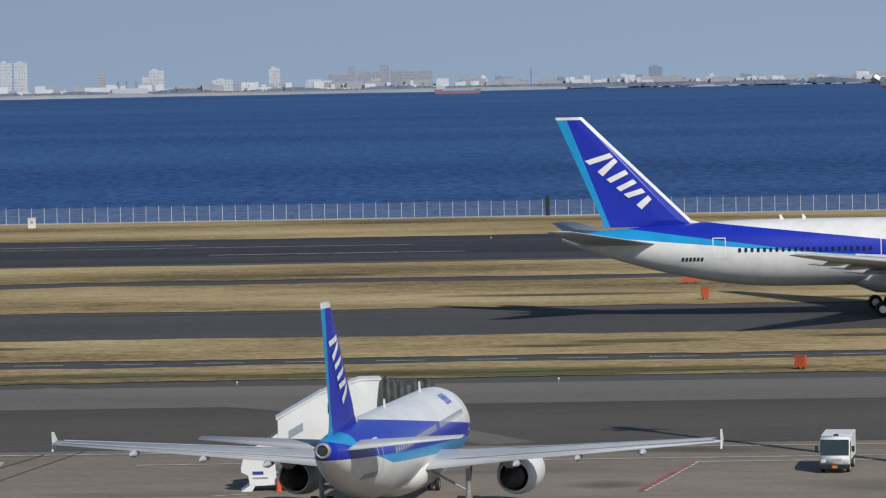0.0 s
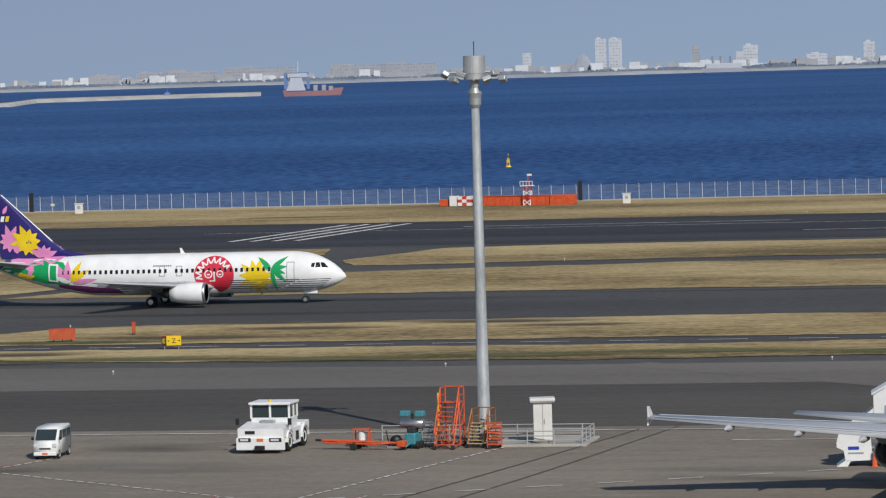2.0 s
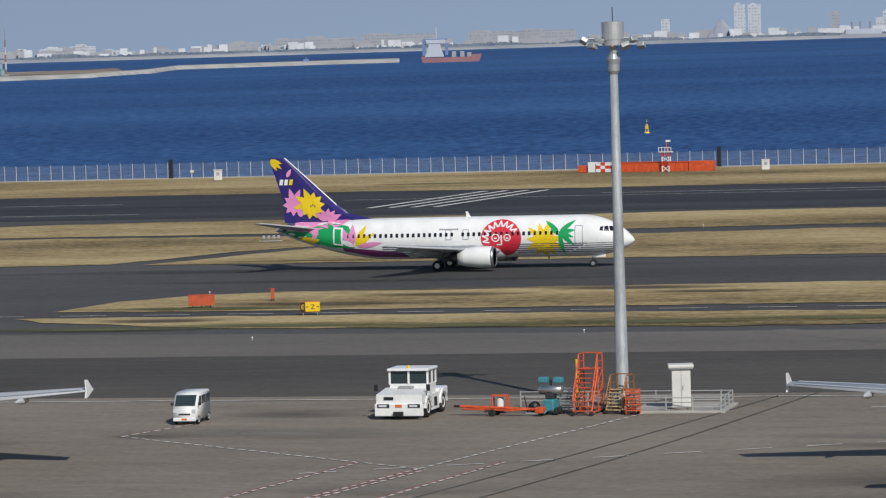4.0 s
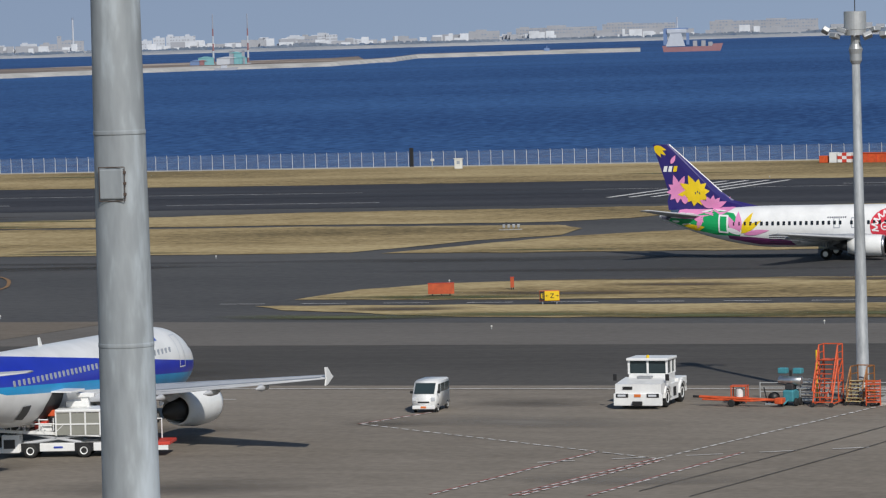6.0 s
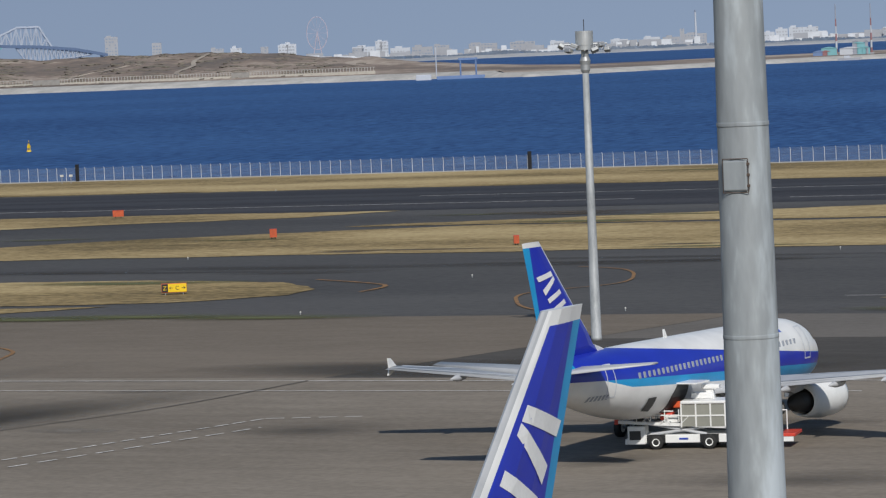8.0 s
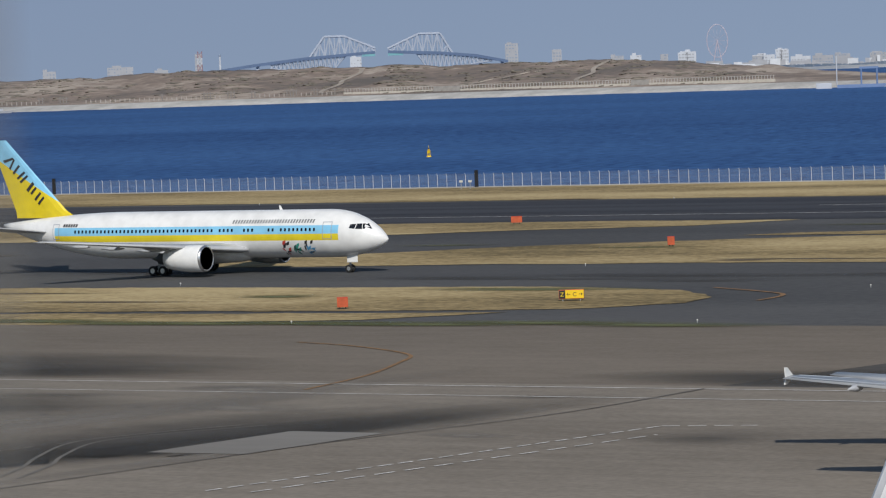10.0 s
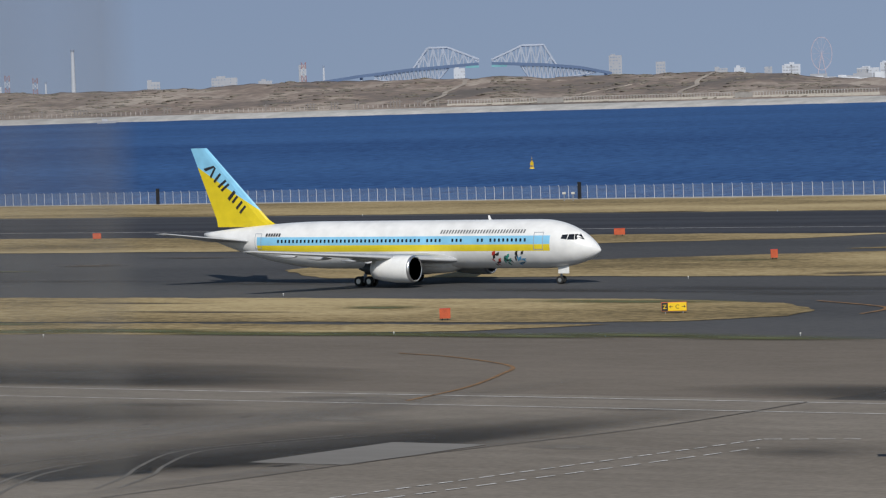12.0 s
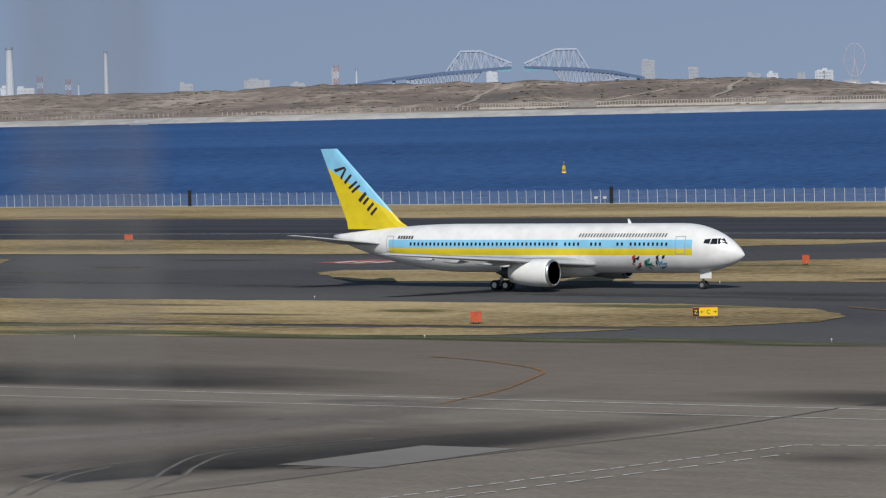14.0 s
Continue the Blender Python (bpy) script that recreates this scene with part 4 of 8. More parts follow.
BROAD_STAIN = stain_material("broad_dark_stain", (0.080, 0.070, 0.059), 1.55, 0.05)
STAIN = stain_material("dark_oily_stain", (0.046, 0.041, 0.035), 0.8, 0.08)
SOFT_STAIN = stain_material("faint_oily_stain", (0.055, 0.05, 0.045), 0.55, 0.08)
SCUFF = stain_material("pale_scuff", (0.23, 0.205, 0.175), 1.1, 0.08)
MOSS = stain_material("green_moss_patch", (0.10, 0.105, 0.035), 1.6, 0.15)
EARTH = stain_material("bare_brown_earth", (0.085, 0.062, 0.04), 1.5, 0.12)


def stain(x, y, w, d, mat=None, turn=0.0, z=0.03, label="soft dark stain on the apron concrete"):
    ob = setting("stain", sheet(band(-w / 2, w / 2, -d / 2, d / 2), 0), mat or STAIN, label, "stain")
    ob.matrix_basis = pose(x, y, z, 0, 0, turn)


stain(-203, 254, 66, 24, BROAD_STAIN, z=0.0292)
stain(-182, 219, 40, 20, BROAD_STAIN, turn=15, z=0.0294)
stain(-148, 206, 54, 22, BROAD_STAIN, turn=62, z=0.0296)
stain(-118, 250, 52, 15, BROAD_STAIN, z=0.0298)
stain(-212, 249, 74, 15, z=0.030)
stain(-196, 247, 50, 10, z=0.031)
stain(-112, 249, 54, 12, z=0.030)
stain(-104, 254, 36, 14, z=0.031)
stain(-140, 209, 62, 13, turn=73, z=0.032)
stain(-144, 202, 40, 15, turn=70, z=0.033)
stain(-150, 190, 30, 12, turn=75, z=0.0335)
stain(-190, 222, 60, 16, SOFT_STAIN, turn=4, z=0.0337)
stain(-161.5, 214, 84, 11, SCUFF, turn=81, z=0.034, label="pale scuffed lane on the apron concrete")
stain(-170, 206, 70, 13, SCUFF, turn=60, z=0.0345, label="pale scuffed lane on the apron concrete")
stain(-136.6, 200, 60, 4, SCUFF, turn=79, z=0.035, label="pale scuffed lane on the apron concrete")
_r = random.Random(21)
for k in range(34):
    stain(_r.uniform(-190, 25), _r.uniform(186, 240), _r.uniform(5, 22), _r.uniform(3, 10), SCUFF if k % 3 == 0 else SOFT_STAIN, _r.uniform(-20, 20), 0.036 + 0.0005 * k, "soft worn patch on the apron concrete")
for k in range(16):
    stain(_r.uniform(-330, 20), _r.uniform(348, 382), _r.uniform(20, 60), _r.uniform(3, 9), STAIN, _r.uniform(-2, 2), 0.022 + 0.0005 * k, "dark tyre-worn patch on the taxiway")
for k in range(46):
    x, (y0, y1) = _r.uniform(-330, 25), _r.choice(((298, 309), (321, 343), (388, 430), (445, 476), (557, 612)))
    if -178 < x < -112 and y0 < 345:
        continue
    stain(x, _r.uniform(y0, y1), _r.uniform(8, 34), _r.uniform(2.5, 7), EARTH if k % 2 else MOSS, _r.uniform(-3, 3), 0.062 + 0.0005 * k, "patch of bare earth and moss in the dry grass")
for k in range(10):
    stain(-245 + k * 9 + _r.uniform(-3, 3), 296 + _r.uniform(0, 5), 26, 6, MOSS, 0, 0.09 + 0.0005 * k, "greenish mossy edge of the dry grass")
for k in range(8):
    stain(-100 + k * 15, 301 + _r.uniform(-1, 4), 24, 6, MOSS, 0, 0.09 + 0.0005 * k, "greenish mossy edge of the dry grass")
TYRE_MARK = paint("tyre_mark_grey", (0.135, 0.122, 0.105), 0.9, 0.25, 0.5)
for pts in ([(-142.5, 180), (-145, 186), (-148, 191.4), (-151.5, 199.5), (-150.5, 205), (-147, 212)], [(-141.4, 181), (-144, 187.5), (-146.8, 192.4), (-150, 200), (-149, 205), (-145, 212)],
            [(-147.5, 175.5), (-150, 180), (-152.4, 185.5), (-153.4, 190.5), (-152.5, 197)], [(-146.4, 176), (-149, 181), (-151.2, 186), (-152.2, 191)], [(-155, 172), (-157, 182), (-157.5, 190), (-156, 197)]):
    stripe("tyre_mark", arc(pts), 0.28, TYRE_MARK, "pale curved tyre mark on the apron", z=0.045)


# ---- fence along the seawall ----
def fence():
    root = thing("fence", "pale steel perimeter fence with white posts on the seawall", "fence", pose(0, 621, 0.1), kind="structure")
    steel = paint("pale_galvanised_post", (0.62, 0.63, 0.64), 0.5)
    black = paint("black_post_paint", (0.012, 0.012, 0.014), 0.6)
    pm = bm_mesh(rod((0, 0, 0), (0, 0, 2.3), 0.038, rod((0, 0, 2.3), (0, -0.25, 2.55), 0.04, seg=6), seg=6), "post")
    pm.materials.append(steel)
    x = -540.0
    while x < 40:
        o = part("post", pm, None, root)
        o.matrix_basis = pose(x, 0, 0)
        x += 2.02
    bm = bmesh.new()
    for z in (0.1, 1.25, 2.4):
        rod((-620, 0, z), (120, 0, z), 0.006, bm, seg=4)
    part("rail", bm, GREY_METAL, root)
    net = bpy.data.materials.new("chain_link_net")
    net.use_nodes = True
    n, l = net.node_tree.nodes, net.node_tree.links
    tr, mix = n.new("ShaderNodeBsdfTransparent"), n.new("ShaderNodeMixShader")
    mix.inputs[0].default_value = 0.055
    n["Principled BSDF"].inputs["Base Color"].default_value = (0.45, 0.48, 0.5, 1)
    l.new(tr.outputs[0], mix.inputs[1])
    l.new(n["Principled BSDF"].outputs[0], mix.inputs[2])
    l.new(mix.outputs[0], n["Material Output"].inputs[0])
    part("net", box(-620, 120, -0.02, 0.0, 0.05, 2.4), net, root, "fine wire netting")
    for x in (-14, -103, -194, -285, -376, -473):
        part("black_post", box(x - 0.3, x + 0.3, -0.3, 0.1, -0.1, 3.1, 0.03), black, root, "black marker post")


fence()


# ---- lamp masts ----
def lamp_mast(x, y, turn=0.0):
    root = thing("lamp_mast", "tall grey steel lamp mast with a drum head and floodlights", "lamp mast", pose(x, y, 0, 0, 0, turn), "lamp masts")
    part("pole", lathe([(0, 0.41), (0.3, 0.41), (0.31, 0.39), (10, 0.32), (21.3, 0.23)], "Z", 20), POLE, root, "weathered grey tapered steel pole", True)
    part("collar", lathe([(20.2, 0.26), (20.4, 0.36), (20.8, 0.36), (21.1, 0.42), (21.4, 0.3)], "Z", 20), GREY_METAL, root)
    part("drum", lathe([(21.9, 0.55), (21.92, 0.64), (22.25, 0.64), (22.26, 0.67), (23.33, 0.67), (23.35, 0.62)], "Z", 28), DRUM, root, "shiny metal drum head")
    part("neck", rod((0, 0, 21.2), (0, 0, 21.95), 0.28), GREY_METAL, root)
    part("rod", rod((0, 0, 23.3), (0, 0, 24.2), 0.03), DARK, root)
    bm = bmesh.new()
    rod((-1.7, 0, 22.35), (1.7, 0, 22.35), 0.06, bm)
    rod((0, -0.9, 21.9), (0, 0.9, 21.9), 0.06, bm)
    part("crossarm", bm, GREY_METAL, root)
    for k, (a, b) in enumerate(((-1.75, 0.0), (-1.2, -0.4), (-0.75, -0.6), (0.75, -0.6), (1.2, -0.3), (1.7, 0.0))):
        lamp = part("floodlight", box(-0.28, 0.28, -0.22, 0.22, -0.16, 0.14, 0.05), GREY_METAL, root, "tilted metal floodlight")
        lamp.matrix_basis = pose(a, b, 22.25 - 0.35 * (k % 2), -35 + 15 * (k % 3), 20 * (k % 3 - 1), 30 * (k - 2.5))
    return root


DRUM = paint("brushed_drum_metal", (0.50, 0.51, 0.52), 0.42, 0.1, 1.2, metal=0.55)
POLE = material("weathered_grey_pole", (0.24, 0.255, 0.265), (0.40, 0.415, 0.43), 0.6, 0.8, 5.0, metal=0.15, stretch=(2.2, 2.2, 0.5))
lamp_mast(-44.95, 233.3, 8)
lamp_mast(-120.2, 272.6, 24)
lamp_mast(15.6, 228.6, 0)


NEAR_POLE = material("patchy_galvanised_pole", (0.205, 0.222, 0.238), (0.46, 0.51, 0.555), 0.6, 0.9, 5.0, metal=0.1, third=(0.285, 0.31, 0.328), stretch=(2.2, 2.2, 0.5))
RUST = paint("rusty_seam", (0.085, 0.06, 0.048), 0.8)


def near_mast():
    root = thing("lamp_mast", "tall grey steel mast near the terminal with rust streaks", "lamp mast", pose(-12.13, 30.7, 0))
    part("pole", lathe([(0, 0.42), (0.3, 0.42), (19.0, 0.245), (23.8, 0.203), (25, 0.19)], "Z", 40), NEAR_POLE, root, "weathered patchy grey tapered steel pole", True)
    hatch = part("hatch", box(-0.105, 0.105, -0.236, -0.205, 21.84, 22.09, 0.012), NEAR_POLE, root, "small access hatch in the pole")
    hatch.matrix_basis = pose(0, 0, 0, 0, 0, 1)
    for z in (21.825, 22.105):
        part("hatch_seam", rod((-0.11, -0.228, z), (0.11, -0.222, z), 0.004, seg=6), RUST, hatch, "rusty hatch seam")
    for x in (-0.112, 0.112):
        part("hatch_seam", rod((x, -0.215, 21.825), (x, -0.215, 22.105), 0.004, seg=6), RUST, hatch)
    for z in (21.88, 21.97, 22.06):
        part("hinge", box(0.10, 0.125, -0.228, -0.208, z - 0.012, z + 0.012, 0.003), RUST, hatch, "small rusty hinge")
    part("weld_band", lathe([(22.37, 0.2195), (22.375, 0.2205), (22.40, 0.2205), (22.405, 0.2195)], "Z", 40), NEAR_POLE, root, "", True)
    part("weld_band", lathe([(20.6, 0.2325), (20.605, 0.234), (20.63, 0.234), (20.635, 0.2325)], "Z", 40), NEAR_POLE, root, "", True)


near_mast()


NEAR_FIN = [(-42.2, 6.9, 8.8, 0.4), (-43.6, 7.9, 7.4, 0.5), (-52.4, 15.85, 2.75, 0.26)]


def near_tail():
    """The tail of a parked wide jet that stands nose-in close by."""
    root = thing("parked_wide_jet", "blue airliner tail with cyan trailing edge parked nose-in", "airliner", pose(-43.03, 43.1, 0, 0, 0, -89.3))
    h = SPEC767["hull"]
    fin = part("fin", panel([((x, 0, z), c, t, True) for x, z, c, t in NEAR_FIN]), livery("parked_wide_fin_livery", BLUE, [
        (CYAN, [body_plane(-50.4, 7.9, -54.5, 15.85, False)]), ((0.75, 0.75, 0.75), [body_plane(-44.2, 7.9, -53.0, 15.85)]), ((0.75, 0.75, 0.75), [(0, 1, -15.45)]),
        ((0.42, 0.43, 0.45), [body_plane(-43.85, 7.9, -52.65, 15.85)])]), root, "blue fin with white leading edge and tip")
    # white tail marking as plain slanted bars
    airline_marks(fin, -52.35, 13.5, (4.6, -4.3), 2.2, FIN_WHITE, NEAR_FIN, 1)
    part("fuselage", h.mesh(), FUS320, root, "", True)
    for s in (1, -1):
        sx, sy, sz, sc, stx, sty, stz, stc = SPEC767["stab"]
        part("tailplane", panel([((sx, s * sy, sz), sc, 0.36, False), ((stx, s * sty, stz), stc, 0.14, False)]), WING_GREY, root)
        secs = [((x, s * y, z), c, t, False) for x, y, z, c, t in SPEC767["wing"]]
        part("wing", panel(secs), WING_GREY, root)
    gear(root, -5.2, 0, 2.2, 0.46, 0.3, (0,))
    for s in (1, -1):
        gear(root, -29.6, s * 4.65, 2.6, 0.58, 0.44, (-0.7, 0.7))


near_tail()

# ---- flower paint on the taxiing jet ----
def petal(cx, cz, ang, length, width, n=6):
    """A pointed petal outline from a centre."""
    ux, uz = math.cos(ang), math.sin(ang)
    out = []
    for s in (1, -1):
        for k in range(n + 1):
            u = k / n if s > 0 else 1 - k / n
            w = s * width * math.sin(math.pi * u ** 0.8) * 0.5
            out.append((cx + ux * length * u - uz * w, cz + uz * length * u + ux * w))
    clean = []
    for p in out:
        if not clean or math.dist(p, clean[-1]) > 0.02:
            clean.append(p)
    if math.dist(clean[0], clean[-1]) < 0.02:
        clean.pop()
    return clean


def disc(cx, cz, rx, rz, n=24):
    return [(cx + rx * math.cos(2 * math.pi * k / n), cz + rz * math.sin(2 * math.pi * k / n)) for k in range(n)]


def flowers(root, body, fin, h):
    red = paint("red_sun_paint", (0.62, 0.03, 0.055), 0.35)
    yel = paint("yellow_petal_paint", (0.78, 0.55, 0.015), 0.35)
    grn = paint("green_leaf_paint", (0.01, 0.33, 0.10), 0.35)
    pnk = paint("pink_petal_paint", (0.72, 0.26, 0.50), 0.35)
    prp = paint("purple_paint", (0.20, 0.04, 0.16), 0.35)
    wht = paint("white_detail_paint", (0.78, 0.78, 0.78), 0.35)
    stp = paint("dark_stripe_paint", (0.06, 0.06, 0.09), 0.4)
    # red sun with white rays and curls
    cx, cz = -12.7, 3.0
    part("red_sun", h.decal(disc(cx, cz, 2.0, 1.78)), red, body, "round red sun painting")
    for k in range(9):
        a = radians(25 + k * 20)
        p, q = (cx + 1.25 * math.cos(a), cz + 1.1 * math.sin(a)), (cx + 1.85 * math.cos(a + 0.12), cz + 1.65 * math.sin(a + 0.12))
        r = (cx + 1.25 * math.cos(a + 0.3), cz + 1.1 * math.sin(a + 0.3))
        for (x0, z0), (x1, z1) in ((p, q), (q, r)):
            dx, dz = x1 - x0, z1 - z0
            ln = math.hypot(dx, dz)
            nx, nz = -dz / ln * 0.07, dx / ln * 0.07
            part("ray", h.decal([(x0 - nx, z0 - nz), (x1 - nx, z1 - nz), (x1 + nx, z1 + nz), (x0 + nx, z0 + nz)], off=0.035), wht, body)
    for ox, rr in ((-0.55, 0.42), (0.6, 0.36)):
        for j in range(10):
            a0, a1 = 2 * math.pi * j / 10, 2 * math.pi * (j + 1) / 10
            o = [(cx + ox + rr * f * math.cos(a), cz + 0.05 + rr * f * math.sin(a)) for a, f in ((a0, 0.72), (a1, 0.72), (a1, 1.0), (a0, 1.0))]
            part("curl", h.decal(o, off=0.035), wht, body)
    for ox, oz, w, t in ((-0.55, -0.0, 0.3, 0.12), (0.6, 0.0, 0.26, 0.12), (0.02, -0.15, 0.14, 0.9), (-0.2, -0.62, 0.55, 0.12)):
        part("curl", h.decal([(cx + ox - w / 2, cz + oz - t / 2), (cx + ox + w / 2, cz + oz - t / 2), (cx + ox + w / 2, cz + oz + t / 2), (cx + ox - w / 2, cz + oz + t / 2)], off=0.035), wht, body)
    # yellow flower and green palm leaf behind the forward door
    for k in range(11):
        part("yellow_petal", h.decal(petal(-8.5, 2.7, radians(33 * k + 8), 2.0 - 0.25 * (k % 2), 0.62), off=0.02), yel, body)
    part("yellow_petal", h.decal(disc(-8.5, 2.7, 0.75, 0.7), off=0.024), yel, body)
    for k, a in enumerate((35, 142, 6, -42, -80, -20, 165)):
        part("green_leaf", h.decal(petal(-7.0, 3.5, radians(a), (1.95, 1.75, 1.6, 2.0, 2.3, 1.5, 0.9)[k], 0.44), off=0.03 + 0.001 * k), grn, body)
    # rear of the cabin: green, pink and yellow leaves
    part("green_field", h.decal([(-27.4, 2.2), (-29.8, 2.35), (-31.4, 2.75), (-32.4, 3.3), (-32.0, 4.2), (-30.0, 4.75), (-28.0, 4.4), (-27.3, 3.4)], off=0.02), grn, body)
    for k, (x, z, a, ln, wd, m) in enumerate(((-27.2, 2.6, 60, 2.2, 0.6, yel), (-27.3, 2.5, 30, 2.4, 0.6, yel), (-27.0, 2.4, 8, 2.6, 0.5, pnk), (-27.4, 2.6, 95, 2.0, 0.7, pnk), (-27.6, 2.4, 120, 2.2, 0.7, pnk),
                                              (-30.5, 4.3, 40, 2.6, 0.7, pnk), (-30.5, 4.3, 15, 2.6, 0.7, pnk), (-31.0, 3.6, 150, 1.6, 0.6, pnk), (-29.0, 3.6, 140, 1.8, 0.5, grn), (-27.2, 2.4, 160, 2.0, 0.5, wht),
                                              (-32.2, 2.9, 10, 1.3, 0.5, yel), (-31.7, 3.0, 60, 1.3, 0.5, pnk))):
        part("leaf", h.decal(petal(x, z, radians(a), ln, wd), off=0.03 + 0.002 * k), m, body)
    part("pink_field", h.decal([(-30.2, 4.3), (-31.5, 4.0), (-33.0, 3.9), (-34.0, 4.1), (-33.6, 4.75), (-32.0, 4.95), (-30.2, 5.05)], off=0.024), pnk, body)
    part("green_field", h.decal([(-31.0, 2.6), (-33.2, 3.2), (-34.6, 3.7), (-34.4, 4.0), (-32.6, 3.9), (-31.0, 3.8)], off=0.022), grn, body)
    part("yellow_field", h.decal(petal(-31.4, 3.0, radians(170), 1.8, 0.5), off=0.05), yel, body)
    part("dark_tail_tip", h.decal([(-34.5, 3.72), (-35.4, 3.95), (-35.4, 4.2), (-34.4, 4.1)], off=0.02), stp, body)
    part("purple_field", h.decal([(-22.0, 1.25), (-25.5, 1.35), (-28.5, 1.95), (-28.6, 2.3), (-26.0, 2.1), (-22.5, 1.75)], off=0.025), prp, body)
    part("door_frame", h.decal([(-28.5, 2.5), (-29.5, 2.6), (-29.5, 4.3), (-28.5, 4.25)], off=0.06), wht, body, "white door surround")
    part("door_field", h.decal([(-28.68, 2.66), (-29.34, 2.76), (-29.34, 4.14), (-28.68, 4.1)], off=0.075), grn, body)
    for k in range(5):
        z = 2.35 - 0.2 * k
        part("stripe", h.decal([(-4.2 - 0.5 * k, z), (-11.2, z), (-11.2, z + 0.075), (-4.2 - 0.5 * k, z + 0.075)], off=0.022), stp, body)
        part("stripe", h.decal([(-1.3 - 0.25 * k, z), (-4.1 - 0.45 * k, z), (-4.1 - 0.45 * k, z + 0.06), (-1.3 - 0.2 * k, z + 0.06)], off=0.022), stp, body)
        part("stripe", h.decal([(-21.5, z - 0.1), (-24.5, z - 0.1), (-24.5, z - 0.03), (-21.5, z - 0.03)], off=0.02), stp, body)
    bars(body, h, -18.8, -16.9, 3.85, 4.0, 9, stp, slant=0.1, gap=0.4)
    # fin
    F = SPEC737["fin"]
    for k in range(9):
        fin_mark(fin, petal(-33.7, 6.55, radians(40 * k + 25), 1.65 if 45 < 40 * k + 25 < 140 else 1.15, 0.62), pnk, F, lift=0.002 * k)
    for k in range(10):
        fin_mark(fin, petal(-31.9, 6.4, radians(36 * k + 6), 1.85 if 90 < 36 * k + 6 < 200 else 1.35, 0.72), yel, F, lift=0.02 + 0.002 * k)
    fin_mark(fin, disc(-31.9, 6.4, 0.95, 0.85), yel, F, lift=0.042)
    for k in range(3):
        fin_mark(fin, disc(-31.95 + 0.2 * k, 6.35 + 0.12 * (k % 2), 0.07, 0.11, 8), stp, F, lift=0.045)
    for k, (x, z, a, ln) in enumerate(((-30.4, 4.9, 80, 1.25), (-30.4, 4.9, 50, 1.3), (-30.4, 4.9, 22, 1.6), (-30.4, 4.9, 112, 1.2), (-30.4, 4.9, 145, 1.4), (-33.0, 5.3, 95, 0.9))):
        fin_mark(fin, petal(x, z, radians(a), ln, 0.62), pnk, F, lift=0.046 + 0.002 * k)
    for a in (-70, -30, -50):
        fin_mark(fin, petal(-36.0, 10.95, radians(a + 12), 1.5 if a == -50 else 1.3, 0.42), yel, F)
    fin_mark(fin, petal(-34.35, 9.2, radians(60), 0.95, 0.4), pnk, F, lift=0.03)
    for k in range(3):
        fin_mark(fin, [(-35.15 + k * 0.5, 8.45), (-34.8 + k * 0.5, 8.45), (-34.68 + k * 0.5, 9.0), (-35.03 + k * 0.5, 9.0)], wht if k < 2 else yel, F, lift=0.03, name="fin_wordmark_bar")


# ---- vehicles and apron equipment ----
VAN_WHITE = paint("white_vehicle_paint", (0.74, 0.74, 0.73), 0.35)
ORANGE = paint("orange_safety_paint", (0.58, 0.085, 0.022), 0.55, 0.2, 2.0)
TEAL = paint("teal_machine_paint", (0.05, 0.24, 0.29), 0.5, 0.15, 2.0)
PLATE = paint("orange_plate", (0.65, 0.16, 0.03), 0.5)
YELLOW = paint("yellow_paint", (0.75, 0.50, 0.01), 0.45)
BLACK = paint("black_paint", (0.014, 0.014, 0.015), 0.5)
RED = paint("red_paint", (0.55, 0.05, 0.03), 0.5)
LAMP_GLASS = paint("headlamp_glass", (0.55, 0.57, 0.6), 0.15)


def road_wheel(parent, x, y, r, w, hub_mat=None):
    hub = part("wheel", lathe([(-w * 0.4, r * 0.3), (-w * 0.52, r * 0.55), (w * 0.52, r * 0.55), (w * 0.4, r * 0.3)], "Y", 16, Matrix.Translation((x, y, r))), hub_mat or VAN_WHITE, parent, "pale wheel rim")
    part("tyre", lathe([(-w * 0.45, r * 0.55), (-w * 0.5, r * 0.9), (-w * 0.3, r), (w * 0.3, r), (w * 0.5, r * 0.9), (w * 0.45, r * 0.55)], "Y", 20, Matrix.Translation((x, y, r))), RUBBER, hub, "black rubber tyre", True)


